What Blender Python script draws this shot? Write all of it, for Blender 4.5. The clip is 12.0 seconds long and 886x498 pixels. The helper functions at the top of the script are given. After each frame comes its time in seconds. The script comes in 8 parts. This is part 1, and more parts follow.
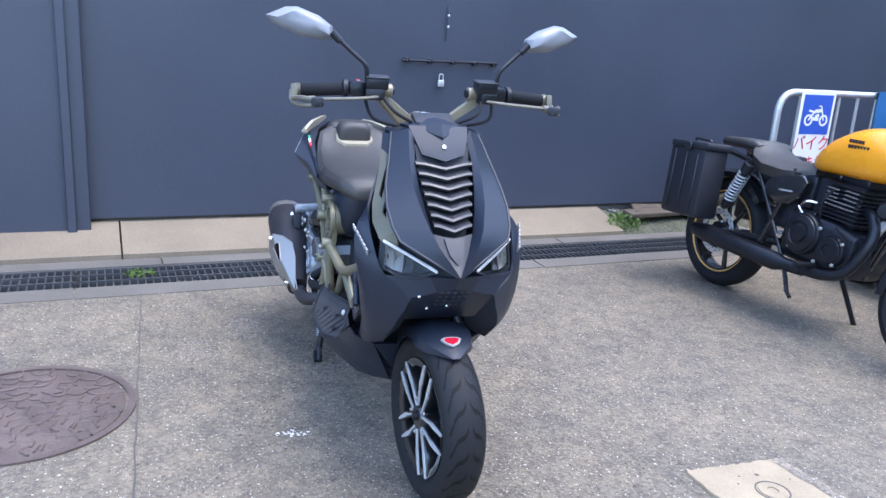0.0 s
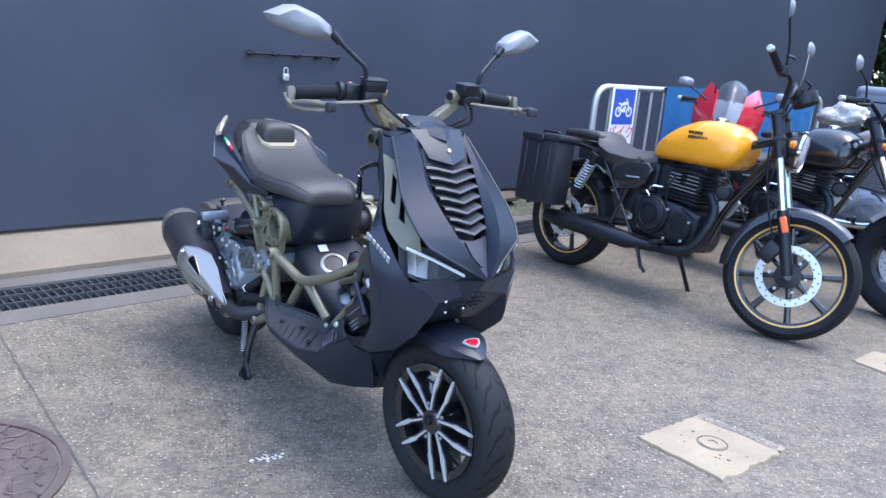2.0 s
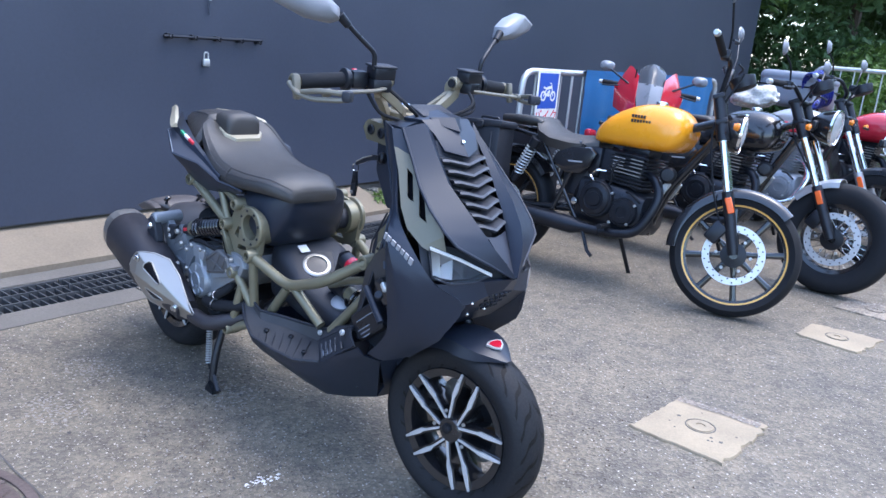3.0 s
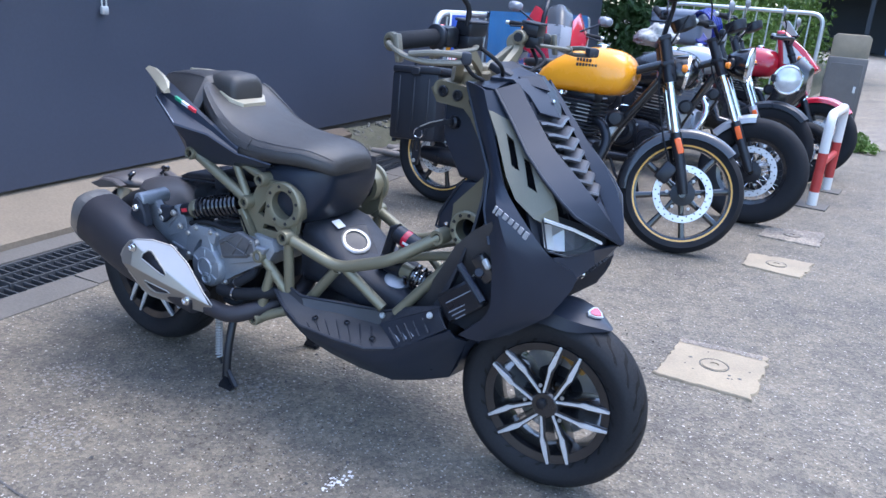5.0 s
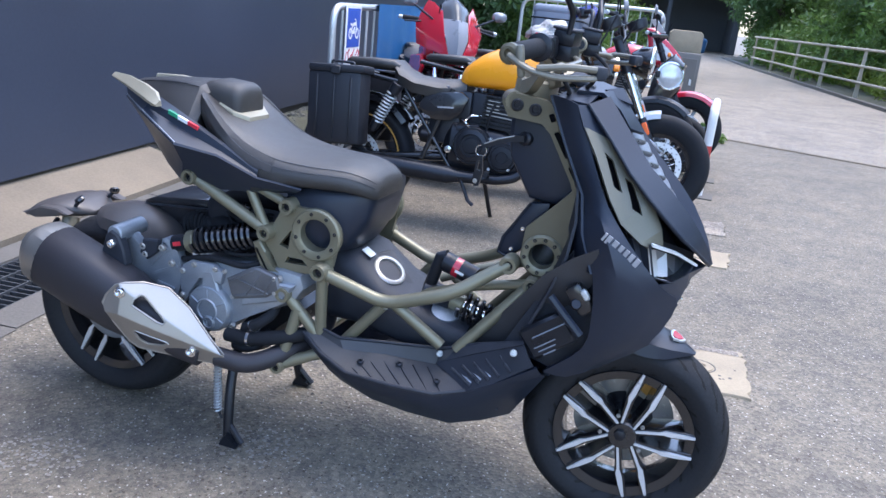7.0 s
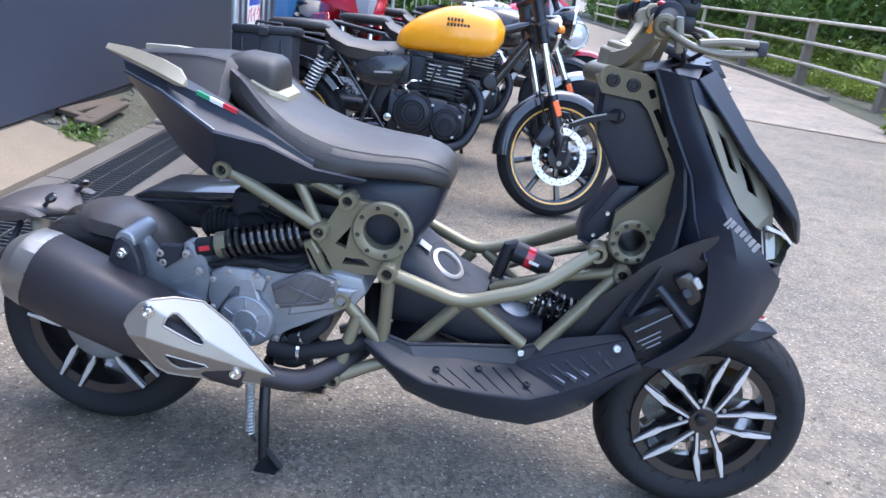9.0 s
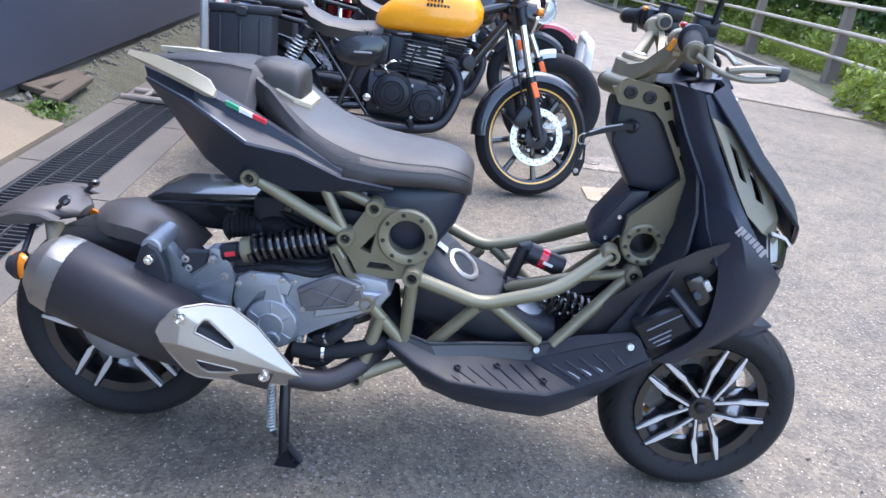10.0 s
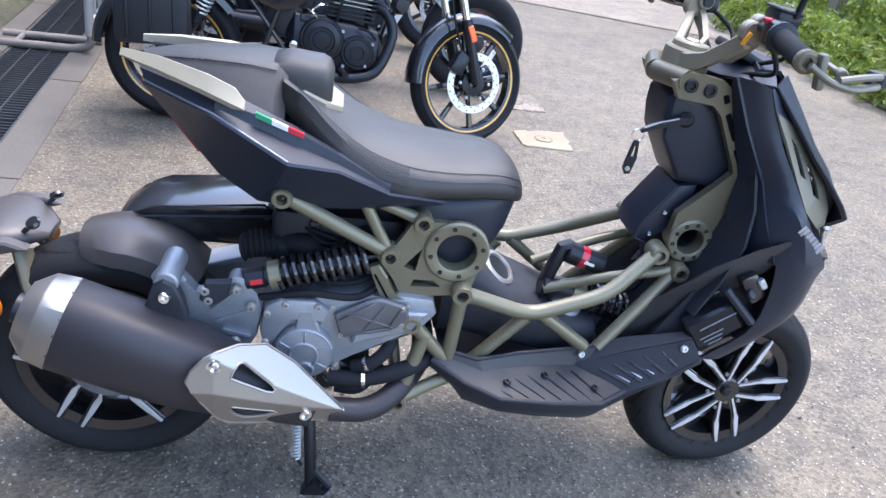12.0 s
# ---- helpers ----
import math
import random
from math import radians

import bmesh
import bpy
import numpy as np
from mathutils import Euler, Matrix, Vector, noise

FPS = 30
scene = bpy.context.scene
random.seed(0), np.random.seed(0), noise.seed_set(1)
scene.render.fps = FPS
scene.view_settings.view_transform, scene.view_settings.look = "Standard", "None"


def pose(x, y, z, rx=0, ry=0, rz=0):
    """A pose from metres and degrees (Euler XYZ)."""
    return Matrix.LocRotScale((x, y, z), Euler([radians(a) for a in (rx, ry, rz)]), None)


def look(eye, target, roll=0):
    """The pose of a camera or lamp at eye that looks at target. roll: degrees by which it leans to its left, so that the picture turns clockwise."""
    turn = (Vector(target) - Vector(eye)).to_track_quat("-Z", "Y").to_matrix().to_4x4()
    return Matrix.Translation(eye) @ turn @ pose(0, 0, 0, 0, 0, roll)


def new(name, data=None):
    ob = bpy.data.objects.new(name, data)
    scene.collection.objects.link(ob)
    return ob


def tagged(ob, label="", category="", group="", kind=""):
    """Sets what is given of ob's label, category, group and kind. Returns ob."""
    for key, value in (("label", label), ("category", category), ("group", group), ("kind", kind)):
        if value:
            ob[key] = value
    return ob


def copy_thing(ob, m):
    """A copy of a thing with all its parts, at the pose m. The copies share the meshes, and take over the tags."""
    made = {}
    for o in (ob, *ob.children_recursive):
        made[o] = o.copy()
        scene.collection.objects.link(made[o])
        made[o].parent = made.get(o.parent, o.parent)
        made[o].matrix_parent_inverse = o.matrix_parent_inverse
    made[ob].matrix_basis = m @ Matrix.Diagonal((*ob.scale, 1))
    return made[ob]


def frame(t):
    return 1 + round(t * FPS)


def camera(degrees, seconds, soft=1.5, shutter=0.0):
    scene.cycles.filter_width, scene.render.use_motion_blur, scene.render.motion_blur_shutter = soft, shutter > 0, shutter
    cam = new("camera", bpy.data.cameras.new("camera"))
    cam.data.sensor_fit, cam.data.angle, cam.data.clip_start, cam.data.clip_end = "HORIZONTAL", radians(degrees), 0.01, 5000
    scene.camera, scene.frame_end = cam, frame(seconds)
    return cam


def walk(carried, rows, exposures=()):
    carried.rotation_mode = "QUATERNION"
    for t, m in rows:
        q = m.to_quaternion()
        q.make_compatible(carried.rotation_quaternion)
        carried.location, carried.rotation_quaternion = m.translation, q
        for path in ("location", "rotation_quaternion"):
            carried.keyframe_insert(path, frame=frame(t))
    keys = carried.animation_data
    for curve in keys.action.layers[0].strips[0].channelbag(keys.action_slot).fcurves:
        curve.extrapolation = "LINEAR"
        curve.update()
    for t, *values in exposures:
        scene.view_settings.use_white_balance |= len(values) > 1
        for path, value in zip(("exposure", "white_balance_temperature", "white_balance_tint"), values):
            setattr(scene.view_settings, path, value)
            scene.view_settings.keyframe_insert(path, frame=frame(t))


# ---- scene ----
cam = camera(60.0, 12.0)
PATH = [
    (0, (2.443, -0.581, 1.193), (0.604, 0.009, 0.672), 3.8),
    (0.5, (2.347, -0.696, 1.176), (0.565, 0.047, 0.656), 4.3),
    (1, (2.284, -0.832, 1.174), (0.568, 0.06, 0.661), 4.6),
    (1.5, (2.233, -1.015, 1.179), (0.597, 0.017, 0.672), 4.8),
    (2, (2.145, -1.171, 1.181), (0.6, -0.003, 0.68), 5.0),
    (2.5, (1.979, -1.248, 1.152), (0.536, 0.041, 0.648), 5.1),
    (3, (1.838, -1.339, 1.155), (0.498, 0.054, 0.641), 5.1),
    (5, (1.285, -1.593, 1.139), (0.309, 0.037, 0.514), 4.7),
    (5.5, (1.106, -1.656, 1.149), (0.231, 0.03, 0.523), 5.0),
    (6, (0.973, -1.707, 1.148), (0.199, 0.029, 0.526), 5.5),
    (6.5, (0.86, -1.688, 1.133), (0.186, 0.092, 0.519), 5.7),
    (7, (0.713, -1.65, 1.119), (0.144, 0.168, 0.509), 6.0),
    (9, (0.21, -1.585, 1.084), (0.036, 0.291, 0.413), 6.9),
    (9.5, (0.148, -1.574, 1.118), (0.037, 0.289, 0.4), 7.6),
    (10, (0.057, -1.621, 1.164), (0.026, 0.234, 0.418), 8.1),
    (10.5, (-0.034, -1.6, 1.168), (0.031, 0.239, 0.384), 8.7),
    (11, (-0.102, -1.54, 1.164), (0.027, 0.28, 0.346), 8.8),
    (11.5, (-0.171, -1.474, 1.19), (0.049, 0.329, 0.352), 9.1),
    (12, (-0.297, -1.413, 1.227), (0.031, 0.346, 0.334), 9.9),
]
walk(cam, [(t, look(eye, target, roll)) for t, eye, target, roll in PATH], [(0, 1.72, 5980, 10), (5.0, 1.54, 5850, 10), (7.0, 1.60, 6080, 11), (9.0, 1.84, 6300, 12), (12.0, 1.90, 6480, 12)])

# ---- world, sun ----
SUN_ELEV, SUN_ROT = 72.0, 40.0  # rotation: degrees from +y towards +x
world = bpy.data.worlds.new("sky_world")
world.use_nodes = True
scene.world = world
sky = world.node_tree.nodes.new("ShaderNodeTexSky")
sky.sky_type, sky.sun_disc = "NISHITA", False
sky.sun_elevation, sky.sun_rotation = radians(SUN_ELEV), radians(SUN_ROT)
sky.air_density, sky.dust_density, sky.ozone_density = 1.0, 2.0, 1.5
world.node_tree.links.new(sky.outputs[0], world.node_tree.nodes["Background"].inputs[0])
world.node_tree.nodes["Background"].inputs[1].default_value = 0.265
sun = new("sun", bpy.data.lights.new("sun", "SUN"))
sun.data.energy, sun.data.angle, sun.data.color = 0.50, radians(28), (1.0, 0.95, 0.88)
_e, _r = radians(SUN_ELEV), radians(SUN_ROT)
sun.matrix_world = look((math.sin(_r) * math.cos(_e) * 20, math.cos(_r) * math.cos(_e) * 20, math.sin(_e) * 20), (0, 0, 0))

# ---- materials ----
def material(name, color, rough=0.5, metal=0.0, var=0.15, scale=8.0, fine=120.0, bump=0.1, bump_scale=None, coat=0.0, spec=0.5, rough_var=0.1, per_object=0.0):
    """A principled material with variation at two scales in colour, roughness and relief."""
    m = bpy.data.materials.new(name)
    m.use_nodes = True
    nt = m.node_tree
    b = nt.nodes["Principled BSDF"]
    b.inputs["Metallic"].default_value = metal
    b.inputs["Coat Weight"].default_value = coat
    b.inputs["Coat Roughness"].default_value = 0.08
    b.inputs["Specular IOR Level"].default_value = spec
    tc = nt.nodes.new("ShaderNodeTexCoord")
    n1 = nt.nodes.new("ShaderNodeTexNoise")
    n1.inputs["Scale"].default_value, n1.inputs["Detail"].default_value, n1.inputs["Roughness"].default_value = scale, 5.0, 0.6
    n2 = nt.nodes.new("ShaderNodeTexNoise")
    n2.inputs["Scale"].default_value, n2.inputs["Detail"].default_value = fine, 3.0
    nt.links.new(tc.outputs["Object"], n1.inputs["Vector"])
    nt.links.new(tc.outputs["Object"], n2.inputs["Vector"])
    add = nt.nodes.new("ShaderNodeMath")
    add.operation = "ADD"
    nt.links.new(n1.outputs["Fac"], add.inputs[0])
    half = nt.nodes.new("ShaderNodeMath")
    half.operation = "MULTIPLY"
    half.inputs[1].default_value = 0.5
    nt.links.new(n2.outputs["Fac"], half.inputs[0])
    nt.links.new(half.outputs[0], add.inputs[1])
    src = add.outputs[0]
    if per_object:
        info = nt.nodes.new("ShaderNodeObjectInfo")
        ma = nt.nodes.new("ShaderNodeMath")
        ma.operation, ma.inputs[1].default_value = "MULTIPLY_ADD", per_object
        nt.links.new(info.outputs["Random"], ma.inputs[0])
        nt.links.new(src, ma.inputs[2])
        src = ma.outputs[0]
    rng = nt.nodes.new("ShaderNodeMapRange")
    rng.inputs["From Min"].default_value, rng.inputs["From Max"].default_value = 0.45, 1.05 + per_object
    rng.inputs["To Min"].default_value, rng.inputs["To Max"].default_value = 1 - var, 1 + var
    nt.links.new(src, rng.inputs["Value"])
    mix = nt.nodes.new("ShaderNodeVectorMath")
    mix.operation = "SCALE"
    mix.inputs[0].default_value = color[:3]
    nt.links.new(rng.outputs[0], mix.inputs["Scale"])
    nt.links.new(mix.outputs[0], b.inputs["Base Color"])
    rr = nt.nodes.new("ShaderNodeMapRange")
    rr.inputs["From Min"].default_value, rr.inputs["From Max"].default_value = 0.3, 0.7
    rr.inputs["To Min"].default_value, rr.inputs["To Max"].default_value = max(0.02, rough - rough_var), min(1, rough + rough_var)
    nt.links.new(n1.outputs["Fac"], rr.inputs["Value"])
    nt.links.new(rr.outputs[0], b.inputs["Roughness"])
    if bump:
        bp = nt.nodes.new("ShaderNodeBump")
        bp.inputs["Strength"].default_value, bp.inputs["Distance"].default_value = bump, 0.002 if bump_scale is None else bump_scale
        nt.links.new(n2.outputs["Fac"], bp.inputs["Height"])
        nt.links.new(bp.outputs[0], b.inputs["Normal"])
    return m


def tweak(m, **k):
    b = m.node_tree.nodes["Principled BSDF"]
    for key, v in k.items():
        b.inputs[key.replace("_", " ")].default_value = v
    return m


M_matte = tweak(material("matte_black_plastic", (0.014, 0.019, 0.032), 0.40, 0, 0.12, 5, 400, 0.05, rough_var=0.06), Specular_IOR_Level=0.40)
M_louvre = material("satin_black_louvre", (0.045, 0.047, 0.055), 0.34, 0, 0.12, 6, 400, 0.04)
M_trim = material("textured_black_plastic", (0.016, 0.019, 0.028), 0.6, 0, 0.2, 12, 700, 0.3)
M_frame = material("olive_champagne_paint", (0.20, 0.185, 0.125), 0.38, 0.4, 0.08, 6, 300, 0.03)
M_alu = material("cast_aluminium", (0.31, 0.335, 0.37), 0.46, 0.65, 0.18, 14, 350, 0.35)
M_brushed = material("brushed_steel", (0.42, 0.405, 0.38), 0.40, 0.65, 0.07, 3, 420, 0.10, rough_var=0.05)
M_polish = material("polished_steel", (0.37, 0.35, 0.322), 0.40, 0.85, 0.08, 4, 420, 0.06, rough_var=0.08)
M_cast = material("dark_cast_alloy", (0.150, 0.152, 0.160), 0.52, 0.55, 0.25, 14, 300, 0.4)
M_hugger = material("satin_brown_black_plastic", (0.070, 0.062, 0.060), 0.42, 0, 0.15, 6, 400, 0.08)
# black plastic with the footboard's sky sheen mixed into its grey
M_foot = material("sheen_grey_footboard_plastic", (0.040, 0.040, 0.044), 0.5, 0, 0.3, 14, 500, 0.3)
M_machined = material("machined_alloy", (0.64, 0.65, 0.67), 0.36, 0.45, 0.04, 9, 260, 0.03)
M_rubber = material("tyre_rubber", (0.010, 0.011, 0.014), 0.78, 0, 0.25, 10, 200, 0.2, spec=0.3)
M_dark = material("dark_metal", (0.016, 0.018, 0.024), 0.35, 0.4, 0.2, 12, 200, 0.1)
M_muff = material("muffler_sleeve", (0.03, 0.028, 0.033), 0.5, 0.2, 0.15, 8, 300, 0.1)
M_seat = material("seat_vinyl", (0.027, 0.025, 0.024), 0.47, 0, 0.14, 6, 700, 0.45, spec=0.62)
M_grip = material("dotted_grip_vinyl", (0.026, 0.025, 0.026), 0.62, 0, 0.15, 6, 430, 0.7, 0.0025)
M_chrome = material("chrome", (0.8, 0.81, 0.82), 0.1, 1.0, 0.03, 8, 100, 0.0, rough_var=0.04)
M_gloss = material("gloss_black_paint", (0.012, 0.012, 0.014), 0.2, 0, 0.1, 6, 300, 0.0, coat=0.6)
M_cream = material("cream_champagne_panel", (0.34, 0.305, 0.225), 0.40, 0.2, 0.08, 6, 300, 0.03)
M_lever = material("champagne_lever", (0.16, 0.148, 0.115), 0.40, 0.25, 0.1, 9, 300, 0.04)
M_strip = material("olive_strip_paint", (0.135, 0.127, 0.095), 0.42, 0.25, 0.08, 6, 300, 0.03)
M_print = material("grey_print", (0.34, 0.34, 0.36), 0.5, 0, 0.3, 60, 400, 0.02)
# grey lightened in colour to carry the sky reflected on the mirror backs
M_mirrorback = material("grey_mirror_shell", (0.21, 0.22, 0.245), 0.34, 0, 0.1, 6, 300, 0.03)
M_glass = material("mirror_glass", (0.85, 0.86, 0.88), 0.03, 1.0, 0.01, 3, 50, 0.0, rough_var=0.01)
M_lens = tweak(material("headlight_lens", (0.95, 0.97, 1.0), 0.02, 0, 0.01, 6, 80, 0.0, rough_var=0.01), Transmission_Weight=1.0, IOR=1.25)
M_flute = tweak(material("fluted_lamp_glass", (0.55, 0.57, 0.60), 0.16, 0.35, 0.12, 30, 220, 0.25), Coat_Weight=0.8)
M_white = material("white_print", (0.75, 0.75, 0.74), 0.5, 0, 0.04, 8, 200, 0.02)
M_red = material("red_print", (0.55, 0.03, 0.045), 0.4, 0, 0.06, 8, 200, 0.02)
M_green = material("green_print", (0.03, 0.28, 0.14), 0.4, 0, 0.06, 8, 200, 0.02)
M_blue = material("blue_print", (0.03, 0.09, 0.42), 0.45, 0, 0.06, 8, 200, 0.02)
M_amber = tweak(material("amber_lens", (0.85, 0.25, 0.02), 0.2, 0, 0.06, 8, 100, 0.02), Coat_Weight=0.5)
M_orange = material("orange_reflector", (0.8, 0.13, 0.02), 0.3, 0, 0.06, 8, 100, 0.05)
M_redlens = tweak(material("red_lens", (0.45, 0.01, 0.03), 0.15, 0, 0.06, 8, 100, 0.02), Coat_Weight=0.6)
M_yellow = material("yellow_tank_paint", (0.86, 0.335, 0.010), 0.26, 0, 0.04, 4, 200, 0.0, coat=0.45)
M_redpaint = material("red_paint", (0.50, 0.012, 0.03), 0.22, 0, 0.05, 4, 200, 0.0, coat=0.8)
M_silverpaint = material("silver_paint", (0.42, 0.43, 0.45), 0.34, 0.5, 0.05, 4, 200, 0.0, coat=0.5)
M_whitepaint = material("white_paint", (0.75, 0.75, 0.75), 0.28, 0, 0.05, 4, 200, 0.0, coat=0.5)
M_navy = material("navy_blue_paint", (0.02, 0.03, 0.22), 0.3, 0, 0.08, 4, 200, 0.0, coat=0.4)
M_gold = material("gold_pinstripe", (0.72, 0.40, 0.10), 0.35, 0.2, 0.05, 4, 200, 0.0)
M_screen = tweak(material("smoked_screen", (0.10, 0.11, 0.125), 0.08, 0, 0.03, 4, 80, 0.0, rough_var=0.02), Transmission_Weight=0.35, IOR=1.3)
M_cloth = material("streaked_white_cloth", (0.42, 0.41, 0.39), 0.7, 0, 0.75, 9, 60, 0.6, 0.01)
M_greybox = material("grey_case_plastic", (0.20, 0.22, 0.26), 0.45, 0, 0.08, 5, 300, 0.1)
M_tarp = material("blue_tarp", (0.02, 0.12, 0.30), 0.45, 0, 0.15, 7, 150, 0.3, 0.004)
M_galv = material("galvanised_pipe", (0.55, 0.57, 0.58), 0.4, 0.6, 0.1, 9, 150, 0.05)
M_sandmetal = material("champagne_yoke", (0.25, 0.22, 0.155), 0.42, 0.3, 0.07, 8, 300, 0.05)
M_bronze = material("bronze_cast_arm", (0.135, 0.12, 0.08), 0.42, 0.35, 0.1, 8, 300, 0.06)
M_casing = material("black_case_plastic", (0.010, 0.012, 0.018), 0.5, 0, 0.2, 9, 300, 0.15)

# near-black with hardly any sheen: the shade inside recesses, put into the colour
M_void = tweak(material("unlit_recess_black", (0.004, 0.0045, 0.006), 0.95, 0, 0.2, 9, 300, 0.1), Specular_IOR_Level=0.1)


def leafy(m, share):
    """Lets some light pass through thin leaves."""
    nt = m.node_tree
    b, out = nt.nodes["Principled BSDF"], nt.nodes["Material Output"]
    tr = nt.nodes.new("ShaderNodeBsdfTranslucent")
    nt.links.new(b.inputs["Base Color"].links[0].from_socket, tr.inputs[0])
    mx = nt.nodes.new("ShaderNodeMixShader")
    mx.inputs[0].default_value = share
    nt.links.new(b.outputs[0], mx.inputs[1])
    nt.links.new(tr.outputs[0], mx.inputs[2])
    nt.links.new(mx.outputs[0], out.inputs[0])
    return m


# ---- mesh helpers ----
def V(*a):
    return Vector(a)


def soften(bm, angle=38):
    bmesh.ops.recalc_face_normals(bm, faces=bm.faces)
    for f in bm.faces:
        f.smooth = True
    lim = radians(angle)
    for e in bm.edges:
        e.smooth = len(e.link_faces) == 2 and e.calc_face_angle(0) < lim
    return bm


def part(name, bm, mat, parent=None, label="", angle=38):
    """Links a bmesh as one mesh object under a thing or a part."""
    soften(bm, angle)
    me = bpy.data.meshes.new(name)
    bm.to_mesh(me)
    bm.free()
    for m in mat if isinstance(mat, (list, tuple)) else [mat]:
        me.materials.append(m)
    ob = new(name, me)
    if parent:
        ob.parent = parent
    if label:
        ob["label"] = label
    return ob


def thing(name, m, label, category, group="", kind=""):
    ob = new(name)
    ob.matrix_basis = m
    return tagged(ob, label, category, group, kind)


def setting(ob, label="", category=""):
    return tagged(ob, label, category, "", "structure")


def add_box(bm, c, size, rot=None, bevel=0.0, seg=1):
    m = Matrix.Translation(c) @ (rot.to_4x4() if rot else Matrix.Identity(4)) @ Matrix.Diagonal((*size, 1))
    r = bmesh.ops.create_cube(bm, size=1.0, matrix=m)
    if bevel:
        es = list({e for v in r["verts"] for e in v.link_edges})
        bmesh.ops.bevel(bm, geom=es, offset=bevel, segments=seg, affect="EDGES", profile=0.5)
    return bm


def box(c, size, rot=None, bevel=0.0, seg=1):
    return add_box(bmesh.new(), c, size, rot, bevel, seg)


def rotm(rx=0, ry=0, rz=0):
    return Euler((radians(rx), radians(ry), radians(rz))).to_matrix()


def frame_of(d):
    d = Vector(d).normalized()
    a = Vector((0, 0, 1)) if abs(d.z) < 0.9 else Vector((1, 0, 0))
    u = d.cross(a).normalized()
    return u, d.cross(u).normalized(), d


def rings(bm, loops, close=True, cap0=True, cap1=True):
    """Skins a row of loops with faces."""
    vs = [[bm.verts.new(p) for p in lp] for lp in loops]
    n = len(vs[0])
    for a, b in zip(vs, vs[1:]):
        for i in range(n if close else n - 1):
            j = (i + 1) % n
            if len({a[i], a[j], b[j], b[i]}) == 4:
                bm.faces.new((a[i], a[j], b[j], b[i]))
    if close and cap0:
        bm.faces.new(vs[0][::-1])
    if close and cap1:
        bm.faces.new(vs[-1])
    return bm


def add_cyl(bm, a, b, r0, r1=None, seg=16, bevel=0.0):
    r1 = r0 if r1 is None else r1
    a, b = Vector(a), Vector(b)
    u, w, d = frame_of(b - a)
    prof = [(0, r0), (1, r1)]
    L = (b - a).length
    if bevel:
        k = bevel / L
        prof = [(0, r0 - bevel), (k, r0), (1 - k, r1), (1, r1 - bevel)]
    return rings(bm, [[a + d * (t * L) + (u * math.cos(q) + w * math.sin(q)) * r for q in (2 * math.pi * i / seg for i in range(seg))] for t, r in prof])


def cyl(a, b, r0, r1=None, seg=16, bevel=0.0):
    return add_cyl(bmesh.new(), a, b, r0, r1, seg, bevel)


def smooth_path(pts, n=6):
    """Catmull-Rom through the points."""
    p = [Vector(q) for q in pts]
    p = [2 * p[0] - p[1]] + p + [2 * p[-1] - p[-2]]
    out = []
    for i in range(1, len(p) - 2):
        for k in range(n):
            t = k / n
            a, b, c, d = p[i - 1], p[i], p[i + 1], p[i + 2]
            out.append(0.5 * ((2 * b) + (c - a) * t + (2 * a - 5 * b + 4 * c - d) * t * t + (3 * b - a - 3 * c + d) * t ** 3))
    return out + [p[-2]]


def round_corners(pts, r=0.03, n=5):
    """A polyline with its corners rounded by arcs."""
    p = [Vector(q) for q in pts]
    out = [p[0]]
    for a, b, c in zip(p, p[1:], p[2:]):
        k = min(r, (a - b).length * 0.45, (c - b).length * 0.45)
        s, e = b + (a - b).normalized() * k, b + (c - b).normalized() * k
        out += [(1 - t) ** 2 * s + 2 * t * (1 - t) * b + t * t * e for t in (i / n for i in range(n + 1))]
    return out + [p[-1]]


def add_tube(bm, pts, r, seg=10, flat=1.0):
    """A round bar along a row of points; r may be one number or one for each point."""
    p = [Vector(q) for q in pts]
    rs = r if isinstance(r, (list, tuple)) else [r] * len(p)
    u = None
    loops = []
    for i, q in enumerate(p):
        d = (p[min(i + 1, len(p) - 1)] - p[max(i - 1, 0)]).normalized()
        if u is None:
            u = frame_of(d)[0]
        u = (u - d * u.dot(d)).normalized()
        w = d.cross(u)
        loops.append([q + (u * math.cos(k) + w * math.sin(k) * flat) * rs[i] for k in (2 * math.pi * j / seg for j in range(seg))])
    return rings(bm, loops)


def tube(pts, r, seg=10, flat=1.0):
    return add_tube(bmesh.new(), pts, r, seg, flat)


def add_lathe(bm, prof, c=(0, 0, 0), axis="Y", seg=32, closed=False):
    """Turns (radius, along) pairs about an axis."""
    c = Vector(c)
    if isinstance(axis, str):
        ex = {"Y": (V(1, 0, 0), V(0, 0, 1), V(0, 1, 0)), "Z": (V(1, 0, 0), V(0, 1, 0), V(0, 0, 1)), "X": (V(0, 1, 0), V(0, 0, 1), V(1, 0, 0))}[axis]
    else:
        ex = frame_of(axis)
    loops = []
    for i in range(seg):
        q = 2 * math.pi * i / seg
        loops.append([c + (ex[0] * math.cos(q) + ex[1] * math.sin(q)) * r + ex[2] * h for r, h in prof])
    vs = [[bm.verts.new(p) for p in lp] for lp in loops]
    n = len(prof)
    for i in range(seg):
        a, b = vs[i], vs[(i + 1) % seg]
        for k in range(n if closed else n - 1):
            j = (k + 1) % n
            bm.faces.new((a[k], a[j], b[j], b[k]))
    if not closed:
        for k in (0, n - 1):
            if prof[k][0] > 1e-6:
                bm.faces.new([vs[i][k] for i in range(seg)])
    bmesh.ops.remove_doubles(bm, verts=bm.verts, dist=1e-6)
    return bm


def lathe(prof, c=(0, 0, 0), axis="Y", seg=32, closed=False):
    return add_lathe(bmesh.new(), prof, c, axis, seg, closed)


